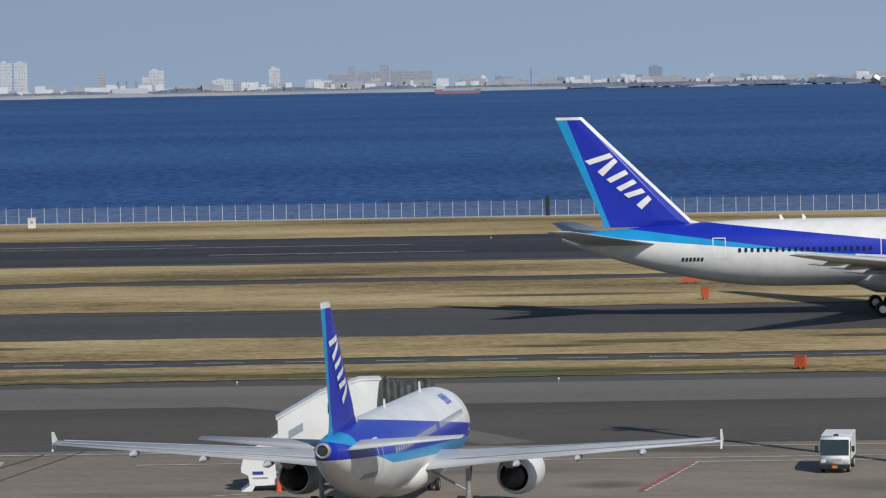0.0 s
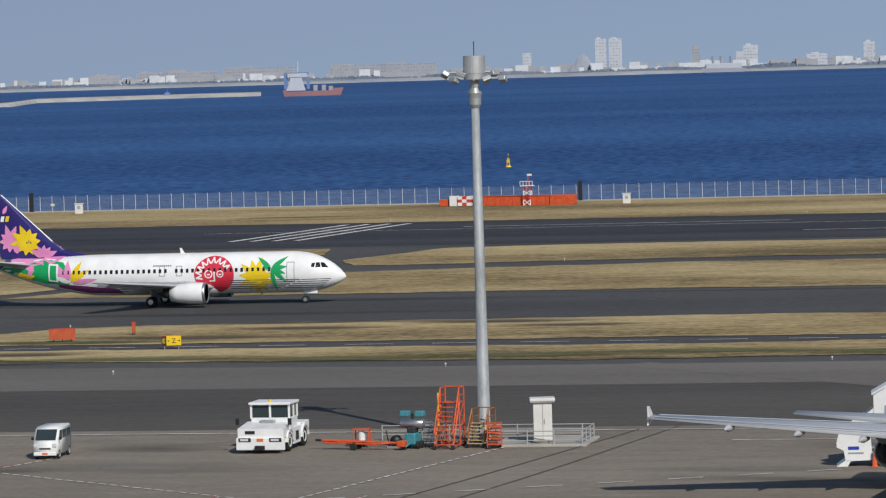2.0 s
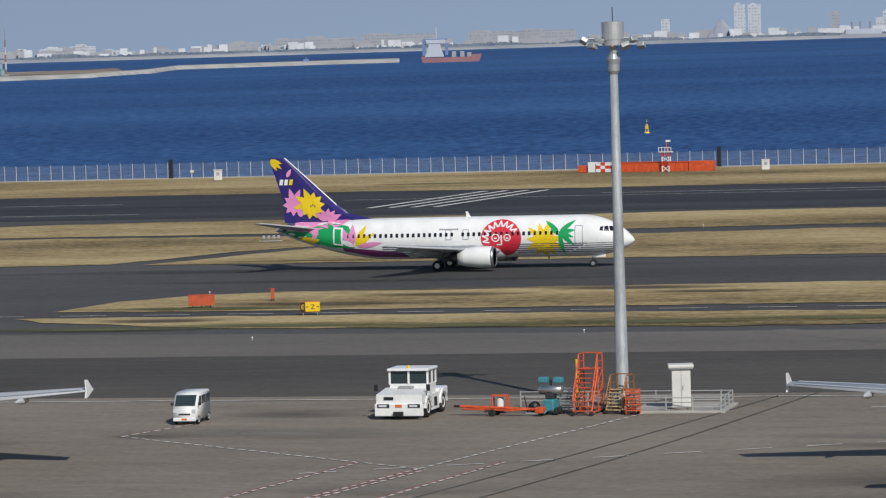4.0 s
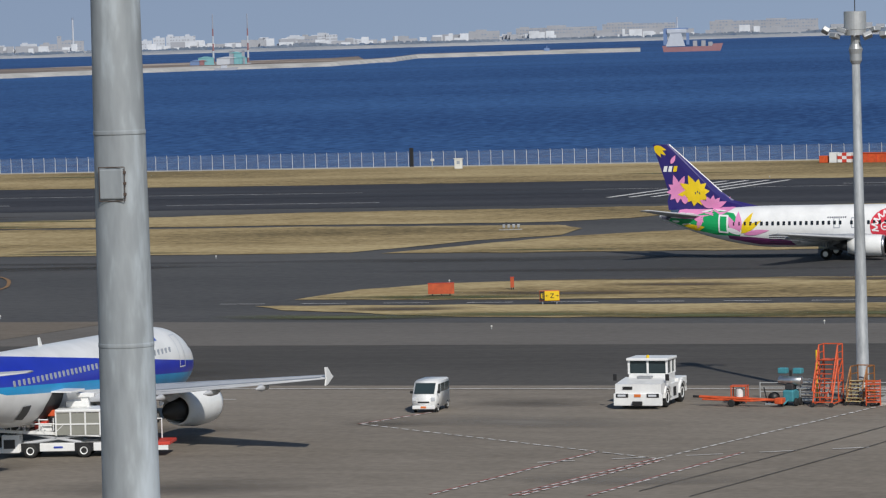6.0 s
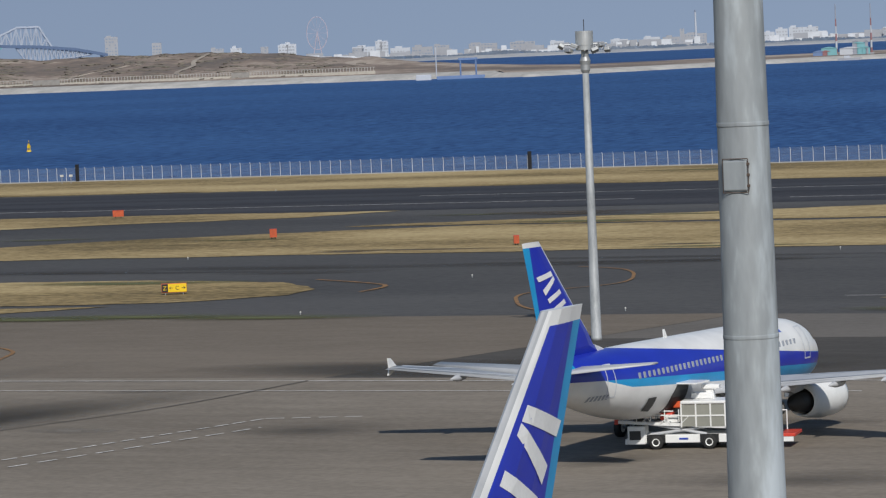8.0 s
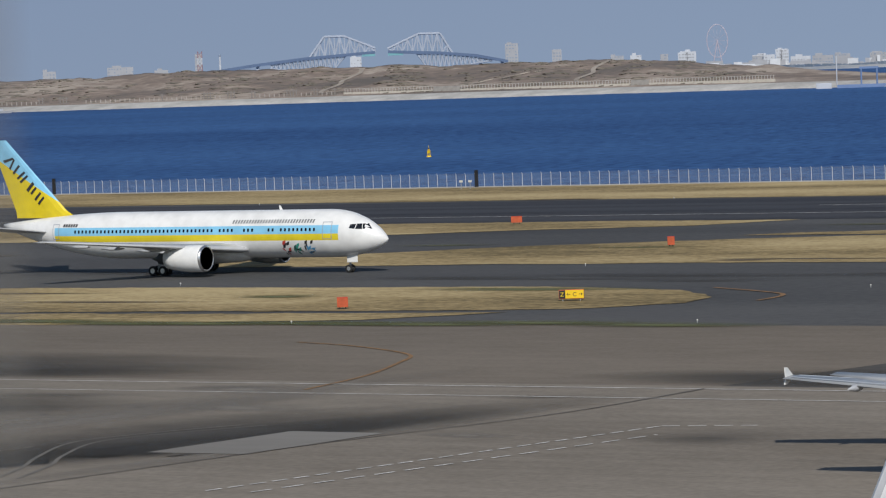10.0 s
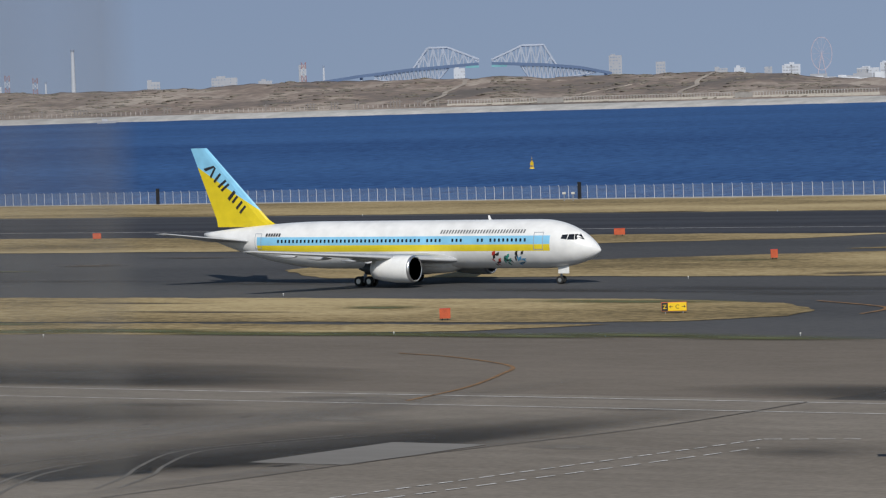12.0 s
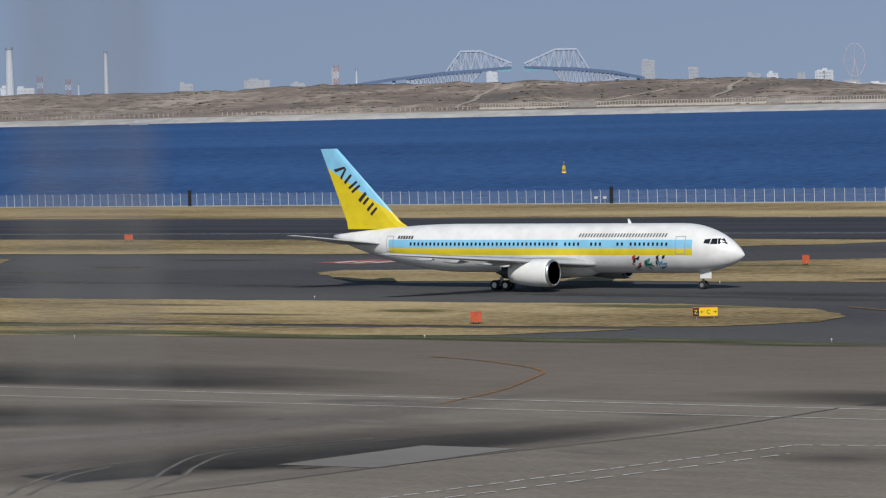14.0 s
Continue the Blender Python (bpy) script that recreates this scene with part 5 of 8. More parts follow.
def tow_tractor():
    """Local x forward."""
    r = thing("tow_tractor", "white aircraft tow tractor with boxy cab parked on the apron", "tractor", pose(-57.4, 230.9, 0.02, 0, 0, -92))
    part("chassis", box(-2.9, 2.9, -1.2, 1.2, 0.42, 1.0, 0.05), VAN_WHITE, r)
    part("hood", prism([(0.7, 0.95), (2.95, 0.95), (2.95, 1.5), (0.7, 1.72)], -1.42, 1.42), VAN_WHITE, r, "white flat engine hood")
    part("front_bumper", box(2.9, 3.1, -1.5, 1.5, 0.22, 0.95, 0.04), VAN_WHITE, r)
    part("rear_deck", box(-2.95, -1.0, -1.4, 1.4, 1.0, 1.5, 0.06), VAN_WHITE, r)
    for s in (1, -1):
        for x in (1.55, -1.75):
            road_wheel(r, x, s * 1.22, 0.6, 0.42)
            part("mudguard", prism([(x + 0.8 * math.cos(a), 0.62 + 0.8 * math.sin(a)) for a in [k * math.pi / 8 for k in range(9)]] + [(x + 0.66 * math.cos(a), 0.62 + 0.66 * math.sin(a)) for a in [math.pi - k * math.pi / 8 for k in range(9)]], s * 0.98, s * 1.5), VAN_WHITE, r)
        part("side_panel", box(-0.9, 0.75, s * 1.3 - 0.05, s * 1.3 + 0.12, 0.35, 1.35, 0.03), VAN_WHITE, r)
        part("side_step", box(-0.35, 0.25, s * 1.42 - 0.03, s * 1.42 + 0.03, 0.55, 1.1, 0.02), BLACK, r)
        part("mirror", box(2.2, 2.28, s * 1.62 - 0.12, s * 1.62 + 0.12, 1.65, 2.05, 0.03), BLACK, r, "black mirror")
        part("headlamp_panel", box(3.1, 3.13, s * 0.95 - 0.38, s * 0.95 + 0.38, 0.72, 0.95, 0.01), BLACK, r, "black panel with headlamps")
        part("headlamp", box(3.13, 3.15, s * 0.95 - 0.28, s * 0.95 + 0.22, 0.77, 0.9, 0.01), LAMP_GLASS, r)
    part("plate", box(3.1, 3.13, -0.2, 0.2, 0.75, 0.92), PLATE, r, "orange plate with a plain bar")
    part("tow_hook", box(3.08, 3.3, -0.3, 0.3, 0.25, 0.5, 0.03), BLACK, r)
    part("grille", box(2.96, 2.99, -0.95, -0.35, 1.18, 1.36), BLACK, r)
    # cab
    part("cab_floor", box(-1.05, 0.75, -1.2, 1.2, 1.0, 1.95, 0.04), VAN_WHITE, r)
    part("cab_roof", box(-1.2, 0.95, -1.3, 1.3, 2.72, 2.88, 0.05), VAN_WHITE, r, "white cab roof")
    for x, y in ((0.72, 1.18), (0.72, -1.18), (-1.0, 1.18), (-1.0, -1.18), (0.72, 0.0), (-0.2, 1.18), (-0.2, -1.18)):
        part("cab_pillar", box(x - 0.06, x + 0.06, y - 0.06, y + 0.06, 1.9, 2.75), VAN_WHITE, r)
    part("windscreen", box(0.7, 0.72, -1.14, 1.14, 1.95, 2.72), WINDOW, r, "tinted windscreen")
    for s in (1, -1):
        part("cab_window", box(-0.95, 0.66, s * 1.16 - 0.01, s * 1.16 + 0.01, 1.95, 2.72), WINDOW, r)
    part("rear_window", box(-1.02, -1.0, -1.14, 1.14, 1.95, 2.72), WINDOW, r)
    part("beacon", lathe([(2.88, 0.1), (3.02, 0.1), (3.06, 0.05)], "Z", 12, Matrix.Translation((0.7, 0, 0))), YELLOW, r, "amber beacon")
    part("dash_top", box(0.78, 1.3, -0.55, 0.35, 1.66, 1.82, 0.04), GREY_METAL, r)


WINDOW = paint("tinted_vehicle_glass", (0.03, 0.045, 0.05), 0.1)


def microvan():
    r = thing("microvan", "small white delivery van parked on the apron", "van", pose(-70.2, 227.2, 0.02, 0, 0, -88))
    body = [(1.68, 0.28), (1.7, 0.85), (1.52, 1.12), (1.0, 1.80), (0.7, 1.9), (-1.5, 1.9), (-1.66, 1.75), (-1.7, 0.28)]
    bm = prism(body, -0.73, 0.73)
    bmesh.ops.bevel(bm, geom=[e for e in bm.edges], offset=0.05, segments=2, affect="EDGES")
    part("body", bm, VAN_WHITE, r, "white rounded van body", True)
    part("windscreen", prism([(1.545, 1.16), (1.08, 1.76), (1.06, 1.75), (1.525, 1.15)], -0.62, 0.62), WINDOW, r, "dark windscreen")
    for s in (1, -1):
        for a, b in ((1.2, 0.45), (0.36, -0.5), (-0.6, -1.5)):
            part("side_window", prism([(a - 0.02 if a < 1 else a, 1.18), (b, 1.18), (b, 1.68), (a - 0.28 if a > 1 else a - 0.02, 1.68)], s * 0.725, s * 0.745), WINDOW, r, "dark side window")
        for x in (1.1, -1.15):
            road_wheel(r, x, s * 0.66, 0.28, 0.16)
        part("headlamp", box(1.64, 1.73, s * 0.58 - 0.12, s * 0.58 + 0.12, 0.72, 0.95, 0.03), LAMP_GLASS, r)
        part("mirror", box(1.25, 1.32, s * 0.85 - 0.09, s * 0.85 + 0.09, 1.15, 1.32, 0.03), BLACK, r)
    part("grille", box(1.7, 1.725, -0.35, 0.35, 0.62, 0.7), BLACK, r)
    part("bumper", box(1.66, 1.78, -0.7, 0.7, 0.24, 0.46, 0.04), VAN_WHITE, r)
    part("plate", box(1.78, 1.79, -0.17, 0.17, 0.3, 0.42), PLATE, r, "orange plate")


def box_truck():
    r = thing("catering_truck", "white cab-over box truck standing on the apron", "truck", pose(11.2, 225.8, 0.02, 0, 0, -97))
    r.scale = (0.86, 0.86, 0.84)
    part("chassis", box(-3.0, 2.2, -0.5, 0.5, 0.45, 0.75), BLACK, r)
    cabp = [(2.6, 0.5), (2.62, 1.25), (2.35, 2.25), (2.1, 2.4), (0.9, 2.4), (0.9, 0.5)]
    bm = prism(cabp, -0.98, 0.98)
    bmesh.ops.bevel(bm, geom=bm.edges[:], offset=0.05, segments=2, affect="EDGES")
    part("cab", bm, VAN_WHITE, r, "white truck cab", True)
    part("windscreen", prism([(2.645, 1.22), (2.385, 2.26), (2.35, 2.26), (2.6, 1.22)], -0.93, 0.93), WINDOW, r, "dark windscreen")
    for s in (1, -1):
        part("side_window", box(1.2, 2.2, s * 0.98 - 0.01, s * 0.98 + 0.015, 1.35, 2.1), WINDOW, r)
        part("mirror", box(2.45, 2.53, s * 1.2 - 0.1, s * 1.2 + 0.1, 1.45, 1.85, 0.03), BLACK, r, "black mirror")
        part("headlamp", box(2.6, 2.66, s * 0.75 - 0.16, s * 0.75 + 0.16, 0.72, 0.95, 0.02), LAMP_GLASS, r)
        road_wheel(r, 1.75, s * 0.82, 0.38, 0.24)
        road_wheel(r, -1.8, s * 0.82, 0.38, 0.3)
    part("grille", box(2.62, 2.65, -0.45, 0.45, 0.85, 1.0), SHUT, r)
    part("bumper", box(2.58, 2.72, -1.0, 1.0, 0.3, 0.62, 0.04), BLACK, r, "dark bumper")
    part("plate", box(2.72, 2.73, -0.17, 0.17, 0.36, 0.54), PLATE, r, "orange plate")
    part("cargo_box", box(-3.1, 0.85, -1.0, 1.0, 0.8, 2.44, 0.03), VAN_WHITE, r, "white cargo box")
    part("roof_unit", box(0.9, 1.2, -0.15, 0.15, 2.4, 2.5), BLACK, r)
    part("side_locker", box(-2.8, -0.4, -1.12, -1.02, 0.6, 1.2, 0.02), VAN_WHITE, r)


def boarding_stairs():
    """Covered stairs that climb towards the forward door of a parked jet. Local x up the stairs."""
    r = thing("boarding_stairs", "white covered boarding stairs with grey hood docked to a jet", "boarding stairs", pose(-22.4, 218.9, 0.02, 0, 0, 6))
    part("side_wall", prism([(2.2, 2.0), (2.2, 3.95), (4.6, 5.35), (6.8, 6.05), (7.9, 6.05), (7.9, 3.4), (6.6, 3.4)], -0.95, -0.85), VAN_WHITE, r, "white stair side wall with windows")
    part("side_wall", prism([(2.2, 2.0), (2.2, 3.95), (4.6, 5.35), (6.8, 6.05), (7.9, 6.05), (7.9, 3.4), (6.6, 3.4)], 0.85, 0.95), VAN_WHITE, r)
    part("roof", prism([(2.1, 3.95), (2.1, 4.05), (4.6, 5.45), (6.8, 6.15), (8.0, 6.15), (8.0, 6.05), (6.8, 6.05), (4.6, 5.35)], -1.0, 1.0), VAN_WHITE, r, "white stair roof")
    for a, b, z0, z1 in ((2.8, 3.6, 2.9, 3.35), (5.0, 6.0, 4.25, 4.85)):
        part("window", prism([(a, z0), (b, z0 + (b - a) * 0.55), (b, z1 + (b - a) * 0.55), (a, z1)], -0.98, -0.94), GLASS if a > 4 else SHUT, r, "slanted side window")
    part("lower_wall", prism([(0.1, 1.1), (0.3, 1.9), (2.3, 3.3), (2.3, 2.1), (2.0, 1.6), (2.1, 0.35), (0.6, 0.3), (0.5, 0.9)], -0.9, -0.8), VAN_WHITE, r, "white lower stair panel with a dark bar")
    part("lower_wall", prism([(0.1, 1.1), (0.3, 1.9), (2.3, 3.3), (2.3, 2.1), (2.0, 1.6), (2.1, 0.35), (0.6, 0.3), (0.5, 0.9)], 0.8, 0.9), VAN_WHITE, r)
    part("marking_bar", box(0.75, 1.35, -0.93, -0.9, 0.95, 1.12), BLUE_PAINT, r)
    part("marking_bar", box(0.75, 1.6, -0.93, -0.9, 0.72, 0.8), SHUT, r)
    for k in range(18):
        part("tread", box(0.6 + k * 0.34, 0.95 + k * 0.34, -0.8, 0.8, 0.25 + k * 0.185, 0.31 + k * 0.185), GREY_METAL, r)
    part("platform", box(6.6, 8.1, -0.9, 0.9, 3.3, 3.4), GREY_METAL, r)
    part("base_frame", box(2.0, 7.6, -0.9, 0.9, 0.5, 0.8), WING_GREY, r)
    for s in (1, -1):
        for x in (2.6, 6.6):
            road_wheel(r, x, s * 0.9, 0.38, 0.25)
        part("support", rod((7.3, s * 0.8, 0.6), (7.3, s * 0.8, 3.4), 0.08), VAN_WHITE, r)
        part("support", rod((4.6, s * 0.8, 0.7), (4.6, s * 0.8, 2.5), 0.07), VAN_WHITE, r)
    part("foot", prism([(0.1, 0.0), (0.7, 0.0), (0.9, 0.35), (0.6, 0.35)], -0.9, 0.9), VAN_WHITE, r)
    # pleated hood
    bm = bmesh.new()
    rnd = random.Random(8)
    rings = []
    for k in range(17):
        x, o = 7.9 + k * 0.19, 0.0 if k % 2 else 0.13
        w, top = 1.1 + o, 6.0 - 0.012 * k + o + rnd.uniform(-0.08, 0.08) - (0.12 if 5 < k < 9 else 0)
        rings.append([bm.verts.new((x, y, z)) for y, z in ((-w, 3.5), (-w - 0.05, 5.0 + rnd.uniform(-0.1, 0.1)), (-w + 0.2, top - 0.15), (-0.3, top), (0.4, top + rnd.uniform(-0.06, 0.06)), (w - 0.2, top - 0.15), (w, 5.0), (w, 3.5))])
    for a, b in zip(rings, rings[1:]):
        for k in range(7):
            bm.faces.new((a[k], b[k], b[k + 1], a[k + 1]))
    bmesh.ops.solidify(bm, geom=bm.faces[:], thickness=0.03)
    part("hood", bm, material("grey_tarpaulin", (0.10, 0.105, 0.105), (0.20, 0.205, 0.20), 0.7, 1.5, 12, bump=0.4), r, "crumpled grey tarpaulin hood")
    c = thing("traffic_cone", "small orange marker bollard standing beside boarding stairs", "cone", pose(-20.1, 218.0, 0.02))
    part("cone", lathe([(0, 0.22), (0.05, 0.22), (0.06, 0.15), (0.85, 0.08), (0.9, 0.03)], "Z", 14), ORANGE, c, "", True)


BLUE_PAINT = paint("blue_marking_paint", (0.02, 0.05, 0.35), 0.4)


def cargo_loader():
    """A scissor cargo loader with a bridge, parked along the jet's flank. Local x along its bed."""
    r = thing("cargo_loader", "white cargo loader with lattice platform and orange end", "cargo loader", pose(-87.0, 201.6, 0.02, 0, 0, 11))
    part("chassis", box(0.2, 8.6, -1.0, 1.0, 0.35, 0.8, 0.04), VAN_WHITE, r, "white low chassis")
    part("operator_box", box(0.0, 1.0, -1.1, -0.1, 0.3, 1.3, 0.04), VAN_WHITE, r)
    for x in (1.6, 4.6):
        road_wheel(r, x, -1.0, 0.4, 0.3)
        road_wheel(r, x, 1.0, 0.4, 0.3)
    part("marking_bar", box(2.9, 3.4, -1.03, -1.0, 0.53, 0.63), BLUE_PAINT, r)
    part("bed", prism([(-0.6, 1.45), (6.6, 1.05), (6.6, 1.2), (-0.6, 1.62)], -0.9, 0.9), VAN_WHITE, r, "white tilted roller bed")
    for k in range(15):
        x = -0.4 + k * 0.46
        part("roller", rod((x, -0.8, 1.66 - (x + 0.6) * 0.058), (x, 0.8, 1.66 - (x + 0.6) * 0.058), 0.05), GREY_METAL, r)
    for s in (1, -1):
        part("rail", rod((-0.6, s * 0.92, 1.95), (3.2, s * 0.92, 1.85), 0.04), VAN_WHITE, r)
        part("rail", rod((-0.6, s * 0.92, 2.2), (2.6, s * 0.92, 2.1), 0.035), VAN_WHITE, r)
        for k in range(5):
            part("rail_post", rod((-0.3 + k * 0.8, s * 0.92, 1.5), (-0.3 + k * 0.8, s * 0.92, 2.2), 0.03), VAN_WHITE, r)
        part("lift_arm", rod((1.2, s * 0.7, 0.8), (4.4, s * 0.7, 1.2), 0.08), WING_GREY, r)
        part("lift_arm", rod((4.4, s * 0.7, 0.8), (1.2, s * 0.7, 1.4), 0.08), WING_GREY, r)
    part("bumper_tip", box(-0.75, -0.55, -0.95, 0.95, 1.4, 1.7, 0.03), RED, r, "red bumper tip")
    # driver's end, hydraulics and guard rails
    part("seat", box(0.35, 0.8, -0.85, -0.35, 1.3, 1.75, 0.05), BLACK, r, "black driver seat")
    part("cab_opening", box(0.12, 0.75, -1.12, -1.1, 0.55, 1.05), DARK, r, "dark opening in the driver box")
    part("steering_post", rod((0.15, -0.6, 1.3), (0.3, -0.6, 1.7), 0.03), BLACK, r)
    part("front_bumper", box(-0.15, 0.0, -1.1, 1.1, 0.3, 0.6, 0.03), VAN_WHITE, r)
    for x in (1.6, 4.6):
        part("wheel_arch", box(x - 0.52, x + 0.52, -1.06, -0.9, 0.36, 0.82), BLACK, r, "dark wheel arch")
    for k in range(6):
        x = 0.2 + k * 0.55
        part("lattice_strut", rod((x, -0.95, 1.5 - 0.03 * k), (x + 0.55 * (1 if k % 2 else -0.4), -0.95, 2.0 - 0.03 * k), 0.022, seg=5), VAN_WHITE, r)
    for a, b, h0, h1 in ((0.3, 2.7, 2.55, 2.4), (-0.2, 2.0, 1.75, 1.7)):
        part("guard_rail", rod((a, 0.5, h0), (b, 0.5, h1), 0.03, seg=6), VAN_WHITE, r)
    for x in (0.4, 1.3, 2.3):
        part("guard_post", rod((x, 0.5, 1.5), (x, 0.5, 2.52), 0.026, seg=6), VAN_WHITE, r)
    part("hydraulic_ram", rod((2.2, -0.6, 0.85), (3.6, -0.6, 1.3), 0.07), GREY_METAL, r, "grey hydraulic ram")
    part("red_case", box(1.7, 2.4, -0.3, 0.4, 1.55, 1.95, 0.04), RED, r, "red equipment case")
    part("white_case", box(2.0, 2.8, -0.7, -0.2, 1.45, 1.85, 0.05), VAN_WHITE, r)
    part("cargo_arm", prism([(4.3, 2.66), (4.7, 2.66), (4.6, 3.5), (4.2, 3.35)], 0.3, 0.7), VAN_WHITE, r)
    part("cargo_arm_head", box(4.0, 5.0, 0.2, 0.8, 3.2, 3.45, 0.04), VAN_WHITE, r)
    # canopy shelter with clear panels
    part("shelter_roof", box(3.0, 6.4, -1.0, 1.0, 2.48, 2.66, 0.06), VAN_WHITE, r, "white shelter roof")
    for s in (1, -1):
        for k in range(5):
            part("shelter_post", box(3.05 + k * 0.82 - 0.04, 3.05 + k * 0.82 + 0.04, s * 0.95 - 0.04, s * 0.95 + 0.04, 1.2, 2.5), VAN_WHITE, r)
        part("shelter_beam", box(3.0, 6.4, s * 0.95 - 0.03, s * 0.95 + 0.03, 1.8, 1.88), VAN_WHITE, r)
        part("shelter_panel", box(3.05, 6.35, s * 0.93 - 0.01, s * 0.93 + 0.01, 1.25, 2.45), paint("clouded_clear_panel", (0.26, 0.26, 0.23), 0.25), r, "clouded clear side panel")
    # raised bridge deck and orange end
    part("bridge_deck", box(6.6, 9.4, -1.1, 1.1, 0.62, 0.8, 0.03), RED, r, "orange and white bridge deck")
    part("bridge_deck_side", box(6.5, 9.3, -1.14, -1.08, 0.36, 0.61), VAN_WHITE, r)
    for x in (7.0, 8.6):
        for s in (1, -1):
            part("bridge_rail_post", rod((x, s * 1.0, 0.7), (x, s * 1.0, 1.9), 0.035), VAN_WHITE, r)
    for s in (1, -1):
        part("bridge_rail", rod((7.0, s * 1.0, 1.88), (8.6, s * 1.0, 1.88), 0.035), VAN_WHITE, r)
    part("control_post", box(3.4, 4.6, 0.2, 0.9, 2.66, 3.0, 0.05), VAN_WHITE, r)
    part("beacon_arm", box(2.4, 2.9, 0.0, 0.5, 2.2, 2.55, 0.04), ORANGE, r)


def towbar():
    r = thing("towbar", "orange aircraft towbar on small wheels lying on the apron", "towbar", pose(-54.3, 230.2, 0.02, 0, 0, -9))
    part("bar", rod((0, 0, 0.55), (5.2, 0, 0.4), 0.085), ORANGE, r)
    for s in (1, -1):
        part("frame_rail", rod((0.3, s * 0.28, 0.42), (3.4, s * 0.28, 0.36), 0.05), ORANGE, r)
        part("frame_strut", rod((3.4, s * 0.28, 0.36), (4.6, 0, 0.42), 0.045), ORANGE, r)
    for x in (0.3, 1.3, 2.3, 3.4):
        part("frame_tie", rod((x, -0.28, 0.4), (x, 0.28, 0.4), 0.04), ORANGE, r)
    part("tow_eye", rod((-0.4, 0, 0.56), (0.1, 0, 0.55), 0.07), BLACK, r)
    for s in (1, -1):
        road_wheel(r, 2.2, s * 0.4, 0.22, 0.14, BLACK)
        part("brace", rod((0.4, 0, 0.55), (2.2, s * 0.4, 0.4), 0.05), ORANGE, r)
    part("head", box(4.9, 5.4, -0.3, 0.3, 0.2, 0.55, 0.04), ORANGE, r)
    c = thing("wheel_chock_cart", "orange tubular cart holding white drums on the apron", "cart", pose(-52.1, 231.4, 0.02))
    for x in (-0.45, 0.45):
        for y in (-0.3, 0.3):
            part("post", rod((x, y, 0.1), (x, y, 1.1), 0.04), ORANGE, c)
    part("shelf", box(-0.5, 0.5, -0.35, 0.35, 0.35, 0.42), ORANGE, c)
    part("top_frame", box(-0.5, 0.5, -0.35, 0.35, 1.05, 1.12), ORANGE, c)
    part("drum", lathe([(0.42, 0.22), (0.95, 0.22)], "Z", 16), VAN_WHITE, c, "white drum")
    road_wheel(c, 0, -0.3, 0.14, 0.08, BLACK)
    road_wheel(c, 0, 0.3, 0.14, 0.08, BLACK)


TREAD = paint("pale_worn_tread", (0.46, 0.38, 0.20), 0.7, 0.25, 3.0)


def steps(x, y, turn, height, width, mat, label, n, tread_mat):
    """Mobile maintenance steps of thin tube with side rails and a platform."""
    r = thing("mobile_steps", label, "steps", pose(x, y, 0.02, 0, 0, turn), "mobile steps")
    run, deck, w = height * 0.62, 1.1, width / 2
    for s in (1, -1):
        part("stringer", rod((s * w, -run, 0.15), (s * w, 0, height), 0.055, seg=6), mat, r)
        part("handrail", rod((s * w, -run, 0.95), (s * w, 0, height + 0.9), 0.038, seg=6), mat, r)
        part("platform_rail", rod((s * w, 0, height + 0.9), (s * w, deck, height + 0.9), 0.038, seg=6), mat, r)
        part("platform_rail", rod((s * w, 0, height + 0.45), (s * w, deck, height + 0.45), 0.032, seg=6), mat, r)
        part("base_rail", rod((s * w, -run, 0.18), (s * w, deck, 0.18), 0.045, seg=6), mat, r)
        for yy in (0.0, deck):
            part("upright", rod((s * w, yy, 0.15), (s * w, yy, height + 0.9), 0.042, seg=6), mat, r)
        m = max(2, int(height / 0.85))
        for k in range(m):
            z0, z1 = 0.2 + (height - 0.2) * k / m, 0.2 + (height - 0.2) * (k + 1) / m
            part("brace", rod((s * w, 0, z0), (s * w, deck, z1), 0.03, seg=5), mat, r)
            part("crossbar", rod((s * w, 0, z1), (s * w, deck, z1), 0.03, seg=5), mat, r)
            u = (k + 0.5) / m
            part("rail_post", rod((s * w, -run * (1 - u), 0.15 + height * u), (s * w, -run * (1 - u), 0.95 + (height - 0.05) * u), 0.032, seg=6), mat, r)
        for yy in (-run, deck - 0.1):
            road_wheel(r, s * w, yy, 0.14, 0.08, BLACK)
    for z in (0.2, height * 0.5, height + 0.9):
        part("crossbar", rod((-w, deck, z), (w, deck, z), 0.035, seg=5), mat, r)
    part("rear_brace", rod((-w, deck, 0.2), (w, deck, height), 0.03, seg=5), mat, r)
    for k in range(n):
        u = (k + 0.5) / n
        part("tread", box(-w, w, -run * (1 - u) - 0.1, -run * (1 - u) + 0.1, 0.15 + height * u, 0.19 + height * u), tread_mat, r)
    part("platform", box(-w, w, 0, deck, height - 0.03, height + 0.03), mat, r)
    return r


